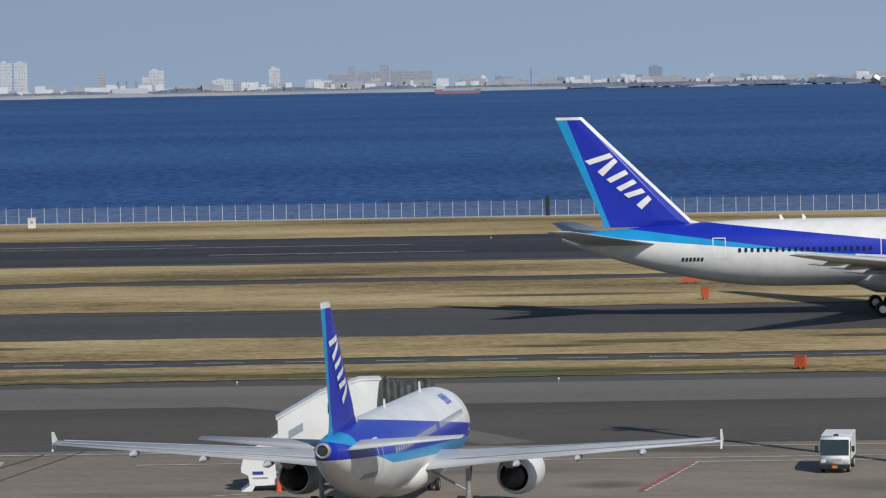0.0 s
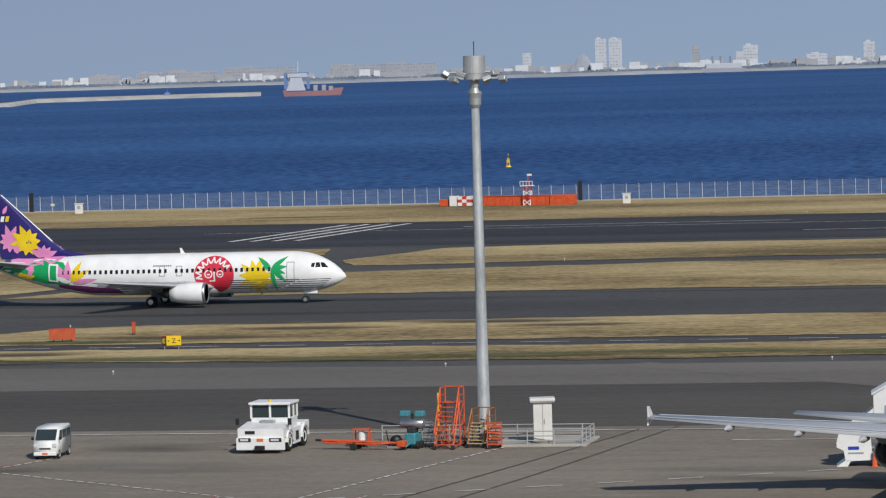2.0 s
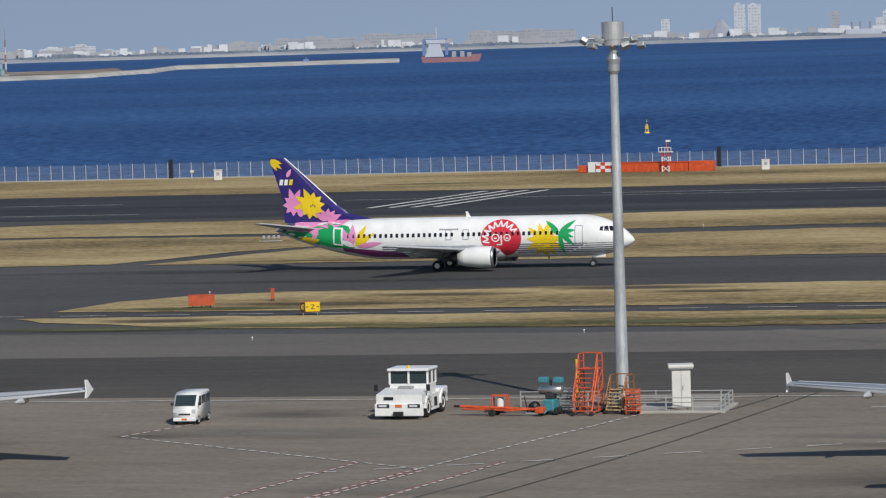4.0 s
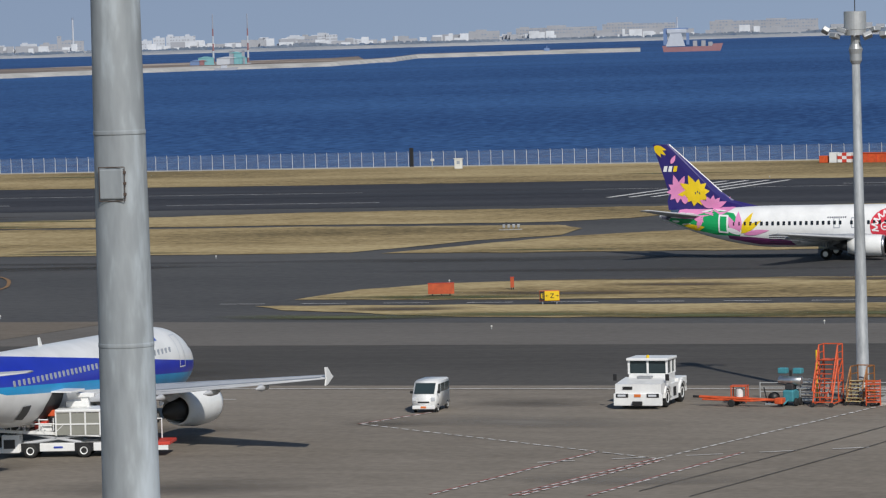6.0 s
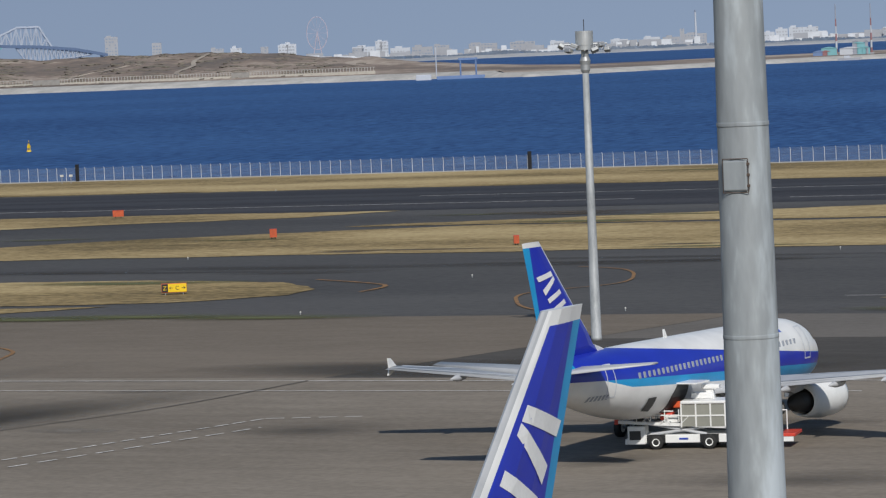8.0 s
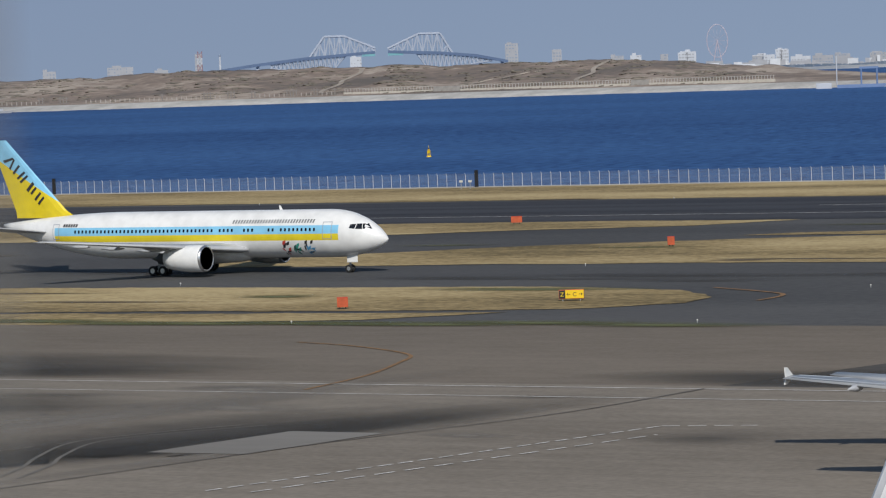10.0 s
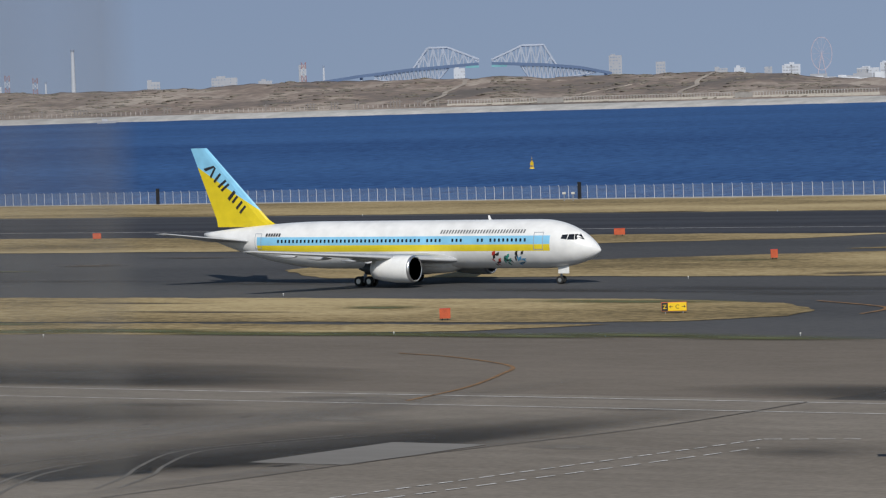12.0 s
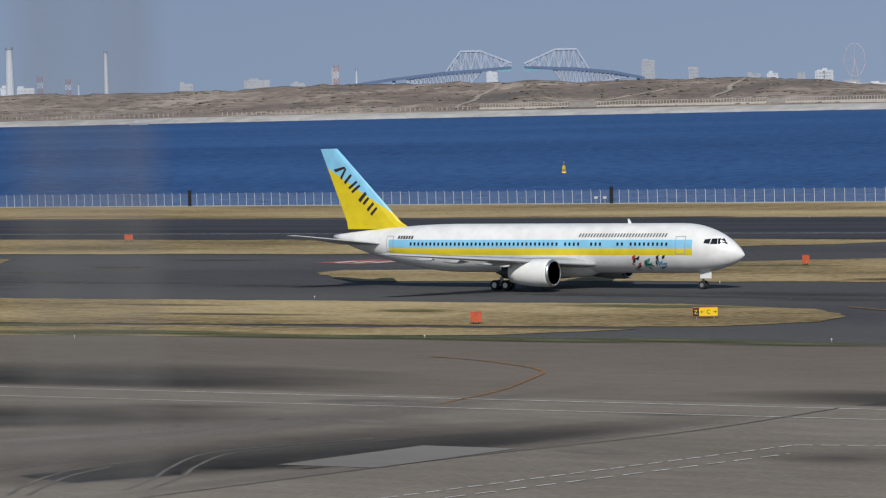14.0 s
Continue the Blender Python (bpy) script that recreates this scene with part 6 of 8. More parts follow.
def apron_island():
    towbar()
    steps(-46.55, 230.9, -4, 2.65, 1.15, ORANGE, "tall orange mobile maintenance steps beside the lamp mast", 10, ORANGE)
    steps(-44.75, 231.0, -12, 1.35, 1.05, YELLOW_BLACK, "low mobile steps with dark frame and pale worn treads", 7, TREAD)
    m = thing("ground_machine", "teal wheeled ground service machine with raised lamps", "machine", pose(-48.75, 230.4, 0.02, 0, 0, -100))
    part("body", box(-0.5, 0.5, -0.34, 0.34, 0.25, 0.95, 0.08), TEAL, m)
    part("engine_cover", box(-0.3, 0.35, -0.26, 0.26, 0.95, 1.3, 0.06), DARK, m, "dark engine cover")
    part("draw_bar", rod((0.5, 0, 0.35), (1.15, 0, 0.2), 0.05), TEAL, m)
    part("tank", lathe([(-0.75, 0.18), (-0.7, 0.26), (0.7, 0.26), (0.75, 0.18)], "Y", 16, Matrix.Translation((0, 0, 1.5))), BARE, m, "shiny metal tank", True)
    part("mast", rod((0, 0, 1.2), (0, 0, 2.1), 0.07), BLACK, m)
    for y in (-0.45, 0.5):
        part("lamp_box", box(-0.2, 0.25, y - 0.28, y + 0.28, 1.92, 2.25, 0.05), TEAL, m, "teal lamp box")
    for s in (1, -1):
        road_wheel(m, 0.3, s * 0.45, 0.24, 0.15, BLACK)
        road_wheel(m, -0.3, s * 0.45, 0.24, 0.15, BLACK)
    hz = thing("hose_reel", "black hose reel on a low frame", "hose reel", pose(-49.9, 230.9, 0.02))
    part("reel", lathe([(-0.25, 0.32), (-0.22, 0.32), (-0.2, 0.2), (0.2, 0.2), (0.22, 0.32), (0.25, 0.32)], "Y", 18, Matrix.Translation((0, 0, 0.42))), BLACK, hz, "", True)
    part("frame", box(-0.5, 0.5, -0.32, 0.32, 0.0, 0.1, 0.02), GREY_METAL, hz)
    part("handle", rod((-0.4, 0, 0.1), (-0.6, 0, 1.05), 0.04), BLACK, hz)
    for k, x in enumerate((-47.9, -43.7)):
        c = thing("stacking_cage", "orange tubular cage trolley with stacked trays" if k else "grey and orange trolley with stacked trays", "trolley", pose(x, 229.9 if k else 231.2, 0.02, 0, 0, 10))
        mt = ORANGE if k else GREY_METAL
        for a in (-0.42, 0.42):
            for b in (-0.35, 0.35):
                part("post", rod((a, b, 0.08), (a, b, 1.55), 0.03), mt, c)
        for z in (0.25, 0.6, 0.95, 1.3):
            part("tray", box(-0.42, 0.42, -0.35, 0.35, z, z + 0.05, 0.01), GREY_METAL if k == 0 else ORANGE, c)
            for b in (-0.35, 0.35):
                part("side_rail", rod((-0.42, b, z + 0.18), (0.42, b, z + 0.18), 0.022, seg=5), mt, c)
        road_wheel(c, 0.3, 0.3, 0.1, 0.07, BLACK)
        road_wheel(c, -0.3, -0.3, 0.1, 0.07, BLACK)
    bin_ = thing("equipment_cabinet", "white steel equipment cabinet with an overhanging lid", "cabinet", pose(-41.15, 232.0, 0.14, 0, 0, 12))
    part("body", box(-0.56, 0.56, -0.48, 0.48, 0.12, 2.5, 0.03), CAB_WHITE, bin_)
    part("lid_rim", box(-0.72, 0.72, -0.62, 0.62, 2.44, 2.5), GREY_METAL, bin_)
    part("lid", box(-0.76, 0.76, -0.66, 0.66, 2.5, 2.70, 0.05), CAB_WHITE, bin_, "overhanging white lid")
    part("plinth", box(-0.66, 0.66, -0.54, 0.54, 0.0, 0.14), CONCRETE, bin_)
    part("door_seam", box(-0.01, 0.01, -0.51, -0.5, 0.25, 2.4), GREY_METAL, bin_)
    part("handle", box(0.08, 0.12, -0.54, -0.5, 1.2, 1.45), GREY_METAL, bin_)
    setting("kerb", box(-44.0, -38.3, 230.5, 235.6, 0.0, 0.16, 0.04), SEAWALL, "low concrete kerb island round the lamp mast", "kerb")
    g = thing("guard_rail", "grey steel guard rail round the kerb island", "guard rail", pose(0.3, -1.0, 0.02))
    xs = [-52.0, -49.9, -47.8, -45.7, -43.6, -41.6, -39.6, -38.9]
    for y, sel in ((236.3, xs), (231.9, [-44.0, -42.2, -40.6, -38.9])):
        for x in sel:
            part("post", rod((x, y, 0), (x, y, 0.95), 0.042), RAILM, g)
        for z in (0.35, 0.62, 0.9):
            part("rail", rod((sel[0], y, z), (sel[-1], y, z), 0.03), RAILM, g)
    for y in (233.4, 234.9):
        part("post", rod((-38.9, y, 0), (-38.9, y, 0.95), 0.042), RAILM, g)
    for z in (0.35, 0.62, 0.9):
        part("rail", rod((-38.9, 231.9, z), (-38.9, 236.3, z), 0.03), RAILM, g)
    yp = thing("marker_pole", "slim yellow marker pole standing behind mobile steps", "pole", pose(-47.9, 234.0, 0.02))
    part("pole", rod((0, 0, 0), (0, 0, 3.0), 0.05), YELLOW, yp)
    part("base", lathe([(0, 0.2), (0.06, 0.18)], "Z", 12), BLACK, yp)


YELLOW_BLACK = paint("dark_yellow_frame_paint", (0.26, 0.10, 0.02), 0.5, 0.4, 3.0)
CAB_WHITE = paint("off_white_cabinet_paint", (0.62, 0.61, 0.57), 0.5)
RAILM = paint("grey_rail_paint", (0.33, 0.34, 0.34), 0.55)
apron_island()
tow_tractor()
microvan()
box_truck()
boarding_stairs()
cargo_loader()


# ---- airfield signs and lights ----
def glyphs(parent, text, x, z, size, y, mat):
    cu = bpy.data.curves.new("letter", "FONT")
    cu.body, cu.size, cu.extrude, cu.align_x = text, size, 0.008, "CENTER"
    ob = bpy.data.objects.new("letter", cu)
    scene.collection.objects.link(ob)
    me = bpy.data.meshes.new_from_object(ob.evaluated_get(bpy.context.evaluated_depsgraph_get()))
    bpy.data.objects.remove(ob)
    me.transform(Matrix.Translation((x, y, z)) @ Matrix.Rotation(math.pi / 2, 4, "X"))
    part("letter", me, mat, parent)


def arrow(parent, x, z, s, d, y):
    part("arrow", prism([(x - d * s, z), (x - d * s * 0.1, z + s * 0.75), (x + d * s * 0.12, z + s * 0.75), (x - d * s * 0.45, z + 0.12 * s), (x + d * s, z + 0.12 * s), (x + d * s, z - 0.12 * s), (x - d * s * 0.45, z - 0.12 * s), (x + d * s * 0.12, z - s * 0.75), (x - d * s * 0.1, z - s * 0.75)], y - 0.006, y + 0.002), BLACK, parent)


def taxi_sign(x, y, turn, here, there, width):
    r = thing("taxiway_sign", f"yellow and black taxiway sign reading {here} and {there}", "sign", pose(x, y, 0.0, 0, 0, turn), "taxiway signs")
    w = width / 2
    part("case", box(-w, w, -0.12, 0.12, 0.25, 1.12, 0.03), ORANGE, r, "orange sign case")
    k = -w + width * 0.26
    part("black_panel", box(-w + 0.03, k, -0.15, -0.12, 0.3, 1.08), BLACK, r)
    part("yellow_panel", box(k, w - 0.02, -0.15, -0.12, 0.3, 1.08), YELLOW, r)
    glyphs(r, here, (-w + k) / 2, 0.5, 0.55, -0.155, YELLOW)
    glyphs(r, there, (k + w) / 2, 0.5, 0.55, -0.155, BLACK)
    for s in (-1, 1):
        arrow(r, (k + w) / 2 + s * width * 0.25, 0.69, width * 0.075, -s, -0.155)
    for s in (-0.7, 0.7):
        part("leg", rod((s * w, 0, 0), (s * w, 0, 0.3), 0.05), GREY_METAL, r)


taxi_sign(-86.5, 313.9, 14, "E", "Z", 1.65)
taxi_sign(-187.5, 326.3, 28, "Z", "C", 2.4)


BOARD = paint("faded_orange_board", (0.44, 0.075, 0.022), 0.6, 0.2, 1.5)


def orange_board(x, y, turn, w, h, d=0.15, label="orange marker board standing in the grass"):
    r = thing("marker_board", label, "marker board", pose(x, y, 0.05, 0, 0, turn), "marker boards")
    part("board", box(-w / 2, w / 2, -d / 2, d / 2, 0.18, h, 0.02), BOARD, r)
    part("cap", box(-w / 2 - 0.02, w / 2 + 0.02, -d / 2 - 0.02, d / 2 + 0.02, h, h + 0.04), RED, r)
    n = max(2, int(w / 0.7))
    for k in range(n):
        q = -w / 2 + (k + 0.5) * w / n
        part("leg", box(q - 0.05, q + 0.05, -0.1, 0.1, -0.02, 0.2), BLACK, r)


orange_board(-98.7, 323.3, 16, 2.25, 1.1)
orange_board(-94.5, 330.8, 16, 0.32, 1.05, 0.3, "slim orange marker pillar standing in the grass")
orange_board(-226.8, 419.2, 30, 0.85, 1.15, 0.6, "orange marker box standing in the grass")
orange_board(-184.4, 397.3, 30, 0.6, 1.05, 0.6, "orange marker box standing in the grass")
orange_board(-206.3, 315.2, 33, 1.05, 1.1, 0.4, "orange marker box standing in the grass")
orange_board(-284.0, 479.5, 30, 1.55, 1.05)
orange_board(-376.5, 478.5, 30, 1.3, 1.0)
orange_board(12.2, 300.2, -20, 0.85, 1.0, 0.4, "weathered brown and orange marker board in the grass")
orange_board(5.6, 420.7, 5, 1.9, 1.15)
orange_board(6.6, 391.8, 5, 0.7, 1.15, 0.5, "orange marker box standing in the grass")


def edge_lights():
    for x, y in ((-59, 291.5), (-84, 288), (-30, 293), (-6, 292), (-160, 300), (-130, 301), (-200, 297), (-235, 290), (-103, 340), (-140, 380), (-217, 381), (-250, 350), (-165, 345), (-120, 556), (-60, 556), (-220, 556), (-300, 556), (-380, 556), (-20, 540), (-75, 440)):
        r = thing("edge_light", "small white edge light on a short stem", "light", pose(x, y, 0.02), "edge lights")
        part("stem", rod((0, 0, 0), (0, 0, 0.2), 0.05), GREY_METAL, r)
        part("lens", lathe([(0.2, 0.075), (0.27, 0.075), (0.31, 0.03)], "Z", 10), CAB_WHITE, r)


edge_lights()


def small_cabinets():
    for x, y, s in ((-93.3, 606.0, 1.0), (-183.0, 611.0, 1.05)):
        r = thing("field_cabinet", "white field cabinet standing by the fence", "cabinet", pose(x, y, 0.05, 0, 0, 10), "field cabinets")
        part("body", box(-0.6 * s, 0.6 * s, -0.4, 0.4, 0.0, 1.5 * s, 0.03), CAB_WHITE, r)
        part("roof", box(-0.7 * s, 0.7 * s, -0.5, 0.5, 1.5 * s, 1.6 * s), CAB_WHITE, r)
        part("vent", box(-0.25, 0.25, -0.43, -0.4, 0.7 * s, 1.2 * s), SHUT, r)
    r = thing("light_unit", "low white runway light unit with several lamps", "light", pose(-122, 427, 0.05, 0, 0, 16))
    for k in range(4):
        part("lamp", box(-0.9 + k * 0.55, -0.6 + k * 0.55, -0.25, 0.25, 0.25, 0.6, 0.03), GREY_METAL, r)
        part("leg", rod((-0.75 + k * 0.55, 0, 0), (-0.75 + k * 0.55, 0, 0.3), 0.04), GREY_METAL, r)
    part("shadow_slab", box(-1.3, 1.3, -0.6, 0.6, -0.05, 0.04), SEAWALL, r)
    for x, y in ((-188, 613), (-374.5, 613), (-372.6, 613)):
        r = thing("camera_post", "short post with a white device by the fence", "post", pose(x, y, 0.05), "camera posts")
        part("post", rod((0, 0, 0), (0, 0, 1.3), 0.07), GREY_METAL, r)
        part("device", box(-0.28, 0.28, -0.2, 0.2, 1.2, 1.6, 0.05), CAB_WHITE, r)


small_cabinets()


def localizer():
    """The long orange shelter by the fence with its tower."""
    r = thing("orange_shelter", "long low orange shelter with red and white chequered end", "shelter", pose(-123.4, 609.4, 0.05, 0, 0, -8))
    part("body", box(6.0, 18.3, -0.9, 0.9, 0.0, 1.45, 0.04), ORANGE, r, "long orange shelter wall")
    part("body_end", box(18.4, 22.2, -1.1, 0.9, 0.0, 1.55, 0.04), ORANGE, r)
    part("seam", box(18.3, 18.4, -0.8, 0.8, 0.0, 1.4), BLACK, r)
    for k in range(9):
        part("rib", box(6.8 + k * 1.35, 6.88 + k * 1.35, -0.94, -0.9, 0.05, 1.4), RED, r)
    part("lid", box(5.9, 18.3, -1.0, 1.0, 1.45, 1.52), ORANGE, r)
    part("bin", box(0.0, 1.35, -0.6, 0.6, 0.0, 1.1, 0.08), ORANGE, r)
    part("hut", box(1.7, 2.9, -0.7, 0.7, 0.0, 1.6, 0.05), VAN_WHITE, r, "white hut")
    for i in range(3):
        for j in range(3):
            part("check", box(3.1 + i * 0.75, 3.85 + i * 0.75, -0.8, 0.8, 0.05 + j * 0.5, 0.55 + j * 0.5), RED if (i + j) % 2 else VAN_WHITE, r, "red and white chequers")
    t = thing("marker_tower", "small red and white lattice tower with a platform", "tower", pose(-108.9, 606.2, 0.05, 0, 0, -8))
    for z0, z1, m in ((0, 0.9, VAN_WHITE), (0.9, 1.6, RED), (1.6, 2.3, VAN_WHITE), (2.3, 3.0, RED)):
        for a in (-0.55, 0.55):
            for b in (-0.4, 0.4):
                part("leg", rod((a, b, z0), (a, b, z1), 0.09, seg=6), m, t)
        for s in (-1, 1):
            part("brace", rod((-0.55 * s, -0.4, z0), (0.55 * s, -0.4, z1), 0.06, seg=6), m, t)
    part("platform", box(-1.0, 1.0, -0.6, 0.6, 3.0, 3.12), VAN_WHITE, t)
    bm = bmesh.new()
    for x in (-1.0, -0.5, 0, 0.5, 1.0):
        rod((x, -0.58, 3.1), (x, -0.58, 3.75), 0.05, bm, seg=6)
    rod((-1.0, -0.58, 3.75), (1.0, -0.58, 3.75), 0.05, bm, seg=6)
    part("railing", bm, VAN_WHITE, t)
    part("mast", rod((0.1, 0, 3.1), (0.1, 0, 4.5), 0.09), RED, t)
    part("panel", box(0.0, 0.75, -0.1, 0.1, 4.6, 4.9), VAN_WHITE, t)
    part("panel_arm", rod((0.1, 0, 4.4), (0.3, 0, 4.7), 0.05), RED, t)


localizer()


def red_ground_mark():
    setting("red_taxiway_mark", sheet([(-300.5, 421), (-297, 429), (-288, 426), (-291, 417)], 0.04), RED_LINE, "red mandatory marking painted on the taxiway with white bars", "marking")
    for k in range(3):
        a, b = -298 + k * 3.0, 421.5 + 0 * k
        setting("red_mark_bar", sheet([(a, 421.5), (a + 1.6, 420.6), (a + 2.4, 424.0), (a + 0.8, 424.8)], 0.05), LINE, "white bar inside the red taxiway marking", "marking")


red_ground_mark()


# ---- water: buoys and ships ----
SEA_Z = -0.5
for x, y in ((-152.9, 829), (-519.2, 835)):
    r = thing("buoy", "yellow navigation buoy floating in the bay", "buoy", pose(x, y, SEA_Z), "buoys")
    part("float", lathe([(-0.2, 0.5), (0.1, 0.62), (0.45, 0.6), (0.6, 0.4)], "Z", 16), YELLOW, r, "", True)
    bm = bmesh.new()
    for k in range(4):
        a = math.pi / 4 + k * math.pi / 2
        rod((0.42 * math.cos(a), 0.42 * math.sin(a), 0.5), (0.15 * math.cos(a), 0.15 * math.sin(a), 2.3), 0.06, bm, seg=6)
    part("cage", bm, YELLOW, r)
    part("daymark", box(-0.3, 0.3, -0.3, 0.3, 1.2, 1.9), YELLOW, r)
    part("lamp", lathe([(2.3, 0.12), (2.55, 0.12), (2.6, 0.05)], "Z", 10), BLACK, r)
    part("cross", rod((0, 0, 2.5), (0, 0, 3.2), 0.05), YELLOW, r)


def polar(az, dist, z=0.0):
    """A pose at an azimuth left of straight ahead, facing the viewer's side."""
    a = radians(az)
    return pose(-dist * math.sin(a), dist * math.cos(a), z, 0, 0, az)


# far paints with the pale blue of distance haze mixed into the colour
HAZE_WHITE = paint("hazed_far_white", (0.44, 0.465, 0.515), 0.8, 0.08, 0.02, fine=0.3)
HAZE_BRIGHT = paint("hazed_bright_white", (0.52, 0.54, 0.58), 0.8, 0.1, 0.05, fine=0.3)
HAZE_WOODS = paint("hazed_dark_green", (0.085, 0.125, 0.20), 0.9, 0.2, 0.05, fine=0.3)
HAZE_BEIGE = paint("hazed_far_beige", (0.30, 0.31, 0.34), 0.8, 0.08, 0.02, fine=0.3)
HAZE_GREY = paint("hazed_grey_blue", (0.20, 0.245, 0.33), 0.8, 0.1, 0.02, fine=0.3)
HAZE_BLUE = paint("hazed_blue", (0.13, 0.20, 0.36), 0.8, 0.1, 0.02, fine=0.3)
HAZE_BROWN = paint("hazed_brown", (0.27, 0.29, 0.345), 0.8, 0.12, 0.02, fine=0.3)
HAZE_RED = paint("hazed_red", (0.26, 0.13, 0.14), 0.8, 0.1, 0.05, fine=0.3)
HAZE_TEAL = paint("hazed_teal", (0.16, 0.36, 0.40), 0.8, 0.1, 0.05, fine=0.3)
HAZE_GREEN = material("hazed_dark_trees", (0.10, 0.135, 0.19), (0.17, 0.20, 0.25), 0.9, 0.02, 0.2)


def ships():
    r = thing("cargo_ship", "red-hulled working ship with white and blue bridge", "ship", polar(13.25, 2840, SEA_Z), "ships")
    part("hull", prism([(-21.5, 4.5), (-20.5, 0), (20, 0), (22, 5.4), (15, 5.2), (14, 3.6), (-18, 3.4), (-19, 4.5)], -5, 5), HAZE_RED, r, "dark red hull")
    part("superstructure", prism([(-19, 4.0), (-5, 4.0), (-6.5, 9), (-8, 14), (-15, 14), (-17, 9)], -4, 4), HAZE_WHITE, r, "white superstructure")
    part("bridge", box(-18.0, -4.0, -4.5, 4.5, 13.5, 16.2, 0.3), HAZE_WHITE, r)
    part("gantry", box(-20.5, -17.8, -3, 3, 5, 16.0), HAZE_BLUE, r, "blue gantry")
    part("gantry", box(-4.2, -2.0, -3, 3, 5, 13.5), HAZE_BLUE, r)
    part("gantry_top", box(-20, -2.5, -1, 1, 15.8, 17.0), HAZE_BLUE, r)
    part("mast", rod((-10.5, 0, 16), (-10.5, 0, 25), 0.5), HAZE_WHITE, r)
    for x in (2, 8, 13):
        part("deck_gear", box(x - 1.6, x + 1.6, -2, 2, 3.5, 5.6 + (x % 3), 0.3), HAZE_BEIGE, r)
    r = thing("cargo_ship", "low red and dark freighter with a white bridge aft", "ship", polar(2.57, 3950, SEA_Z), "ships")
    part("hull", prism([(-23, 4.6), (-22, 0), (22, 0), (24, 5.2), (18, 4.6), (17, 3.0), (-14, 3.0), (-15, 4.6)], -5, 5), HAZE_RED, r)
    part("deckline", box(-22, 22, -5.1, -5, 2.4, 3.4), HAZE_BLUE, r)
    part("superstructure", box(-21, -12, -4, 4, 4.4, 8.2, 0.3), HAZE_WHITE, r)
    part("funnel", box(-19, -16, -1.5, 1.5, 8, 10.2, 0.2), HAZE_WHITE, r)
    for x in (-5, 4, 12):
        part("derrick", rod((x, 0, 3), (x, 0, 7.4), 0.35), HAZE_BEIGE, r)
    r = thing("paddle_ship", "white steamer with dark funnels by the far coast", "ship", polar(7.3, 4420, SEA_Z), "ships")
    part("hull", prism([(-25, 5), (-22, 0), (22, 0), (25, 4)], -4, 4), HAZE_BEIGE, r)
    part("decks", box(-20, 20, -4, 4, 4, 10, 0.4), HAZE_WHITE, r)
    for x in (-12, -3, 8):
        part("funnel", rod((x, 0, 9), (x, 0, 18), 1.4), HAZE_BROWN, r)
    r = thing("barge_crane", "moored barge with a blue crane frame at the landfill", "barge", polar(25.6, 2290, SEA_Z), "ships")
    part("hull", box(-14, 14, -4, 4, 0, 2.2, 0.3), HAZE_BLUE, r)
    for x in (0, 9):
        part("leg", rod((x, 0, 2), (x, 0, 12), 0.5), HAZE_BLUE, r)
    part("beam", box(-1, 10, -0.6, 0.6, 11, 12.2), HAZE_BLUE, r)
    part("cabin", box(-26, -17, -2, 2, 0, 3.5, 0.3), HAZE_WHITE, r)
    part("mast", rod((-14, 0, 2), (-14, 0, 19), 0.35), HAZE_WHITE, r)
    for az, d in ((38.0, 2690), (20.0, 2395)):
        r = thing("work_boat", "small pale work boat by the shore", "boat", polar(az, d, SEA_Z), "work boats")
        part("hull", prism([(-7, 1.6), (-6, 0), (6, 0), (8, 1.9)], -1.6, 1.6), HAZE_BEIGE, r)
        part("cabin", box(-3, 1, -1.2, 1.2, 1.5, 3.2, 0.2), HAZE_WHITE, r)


ships()


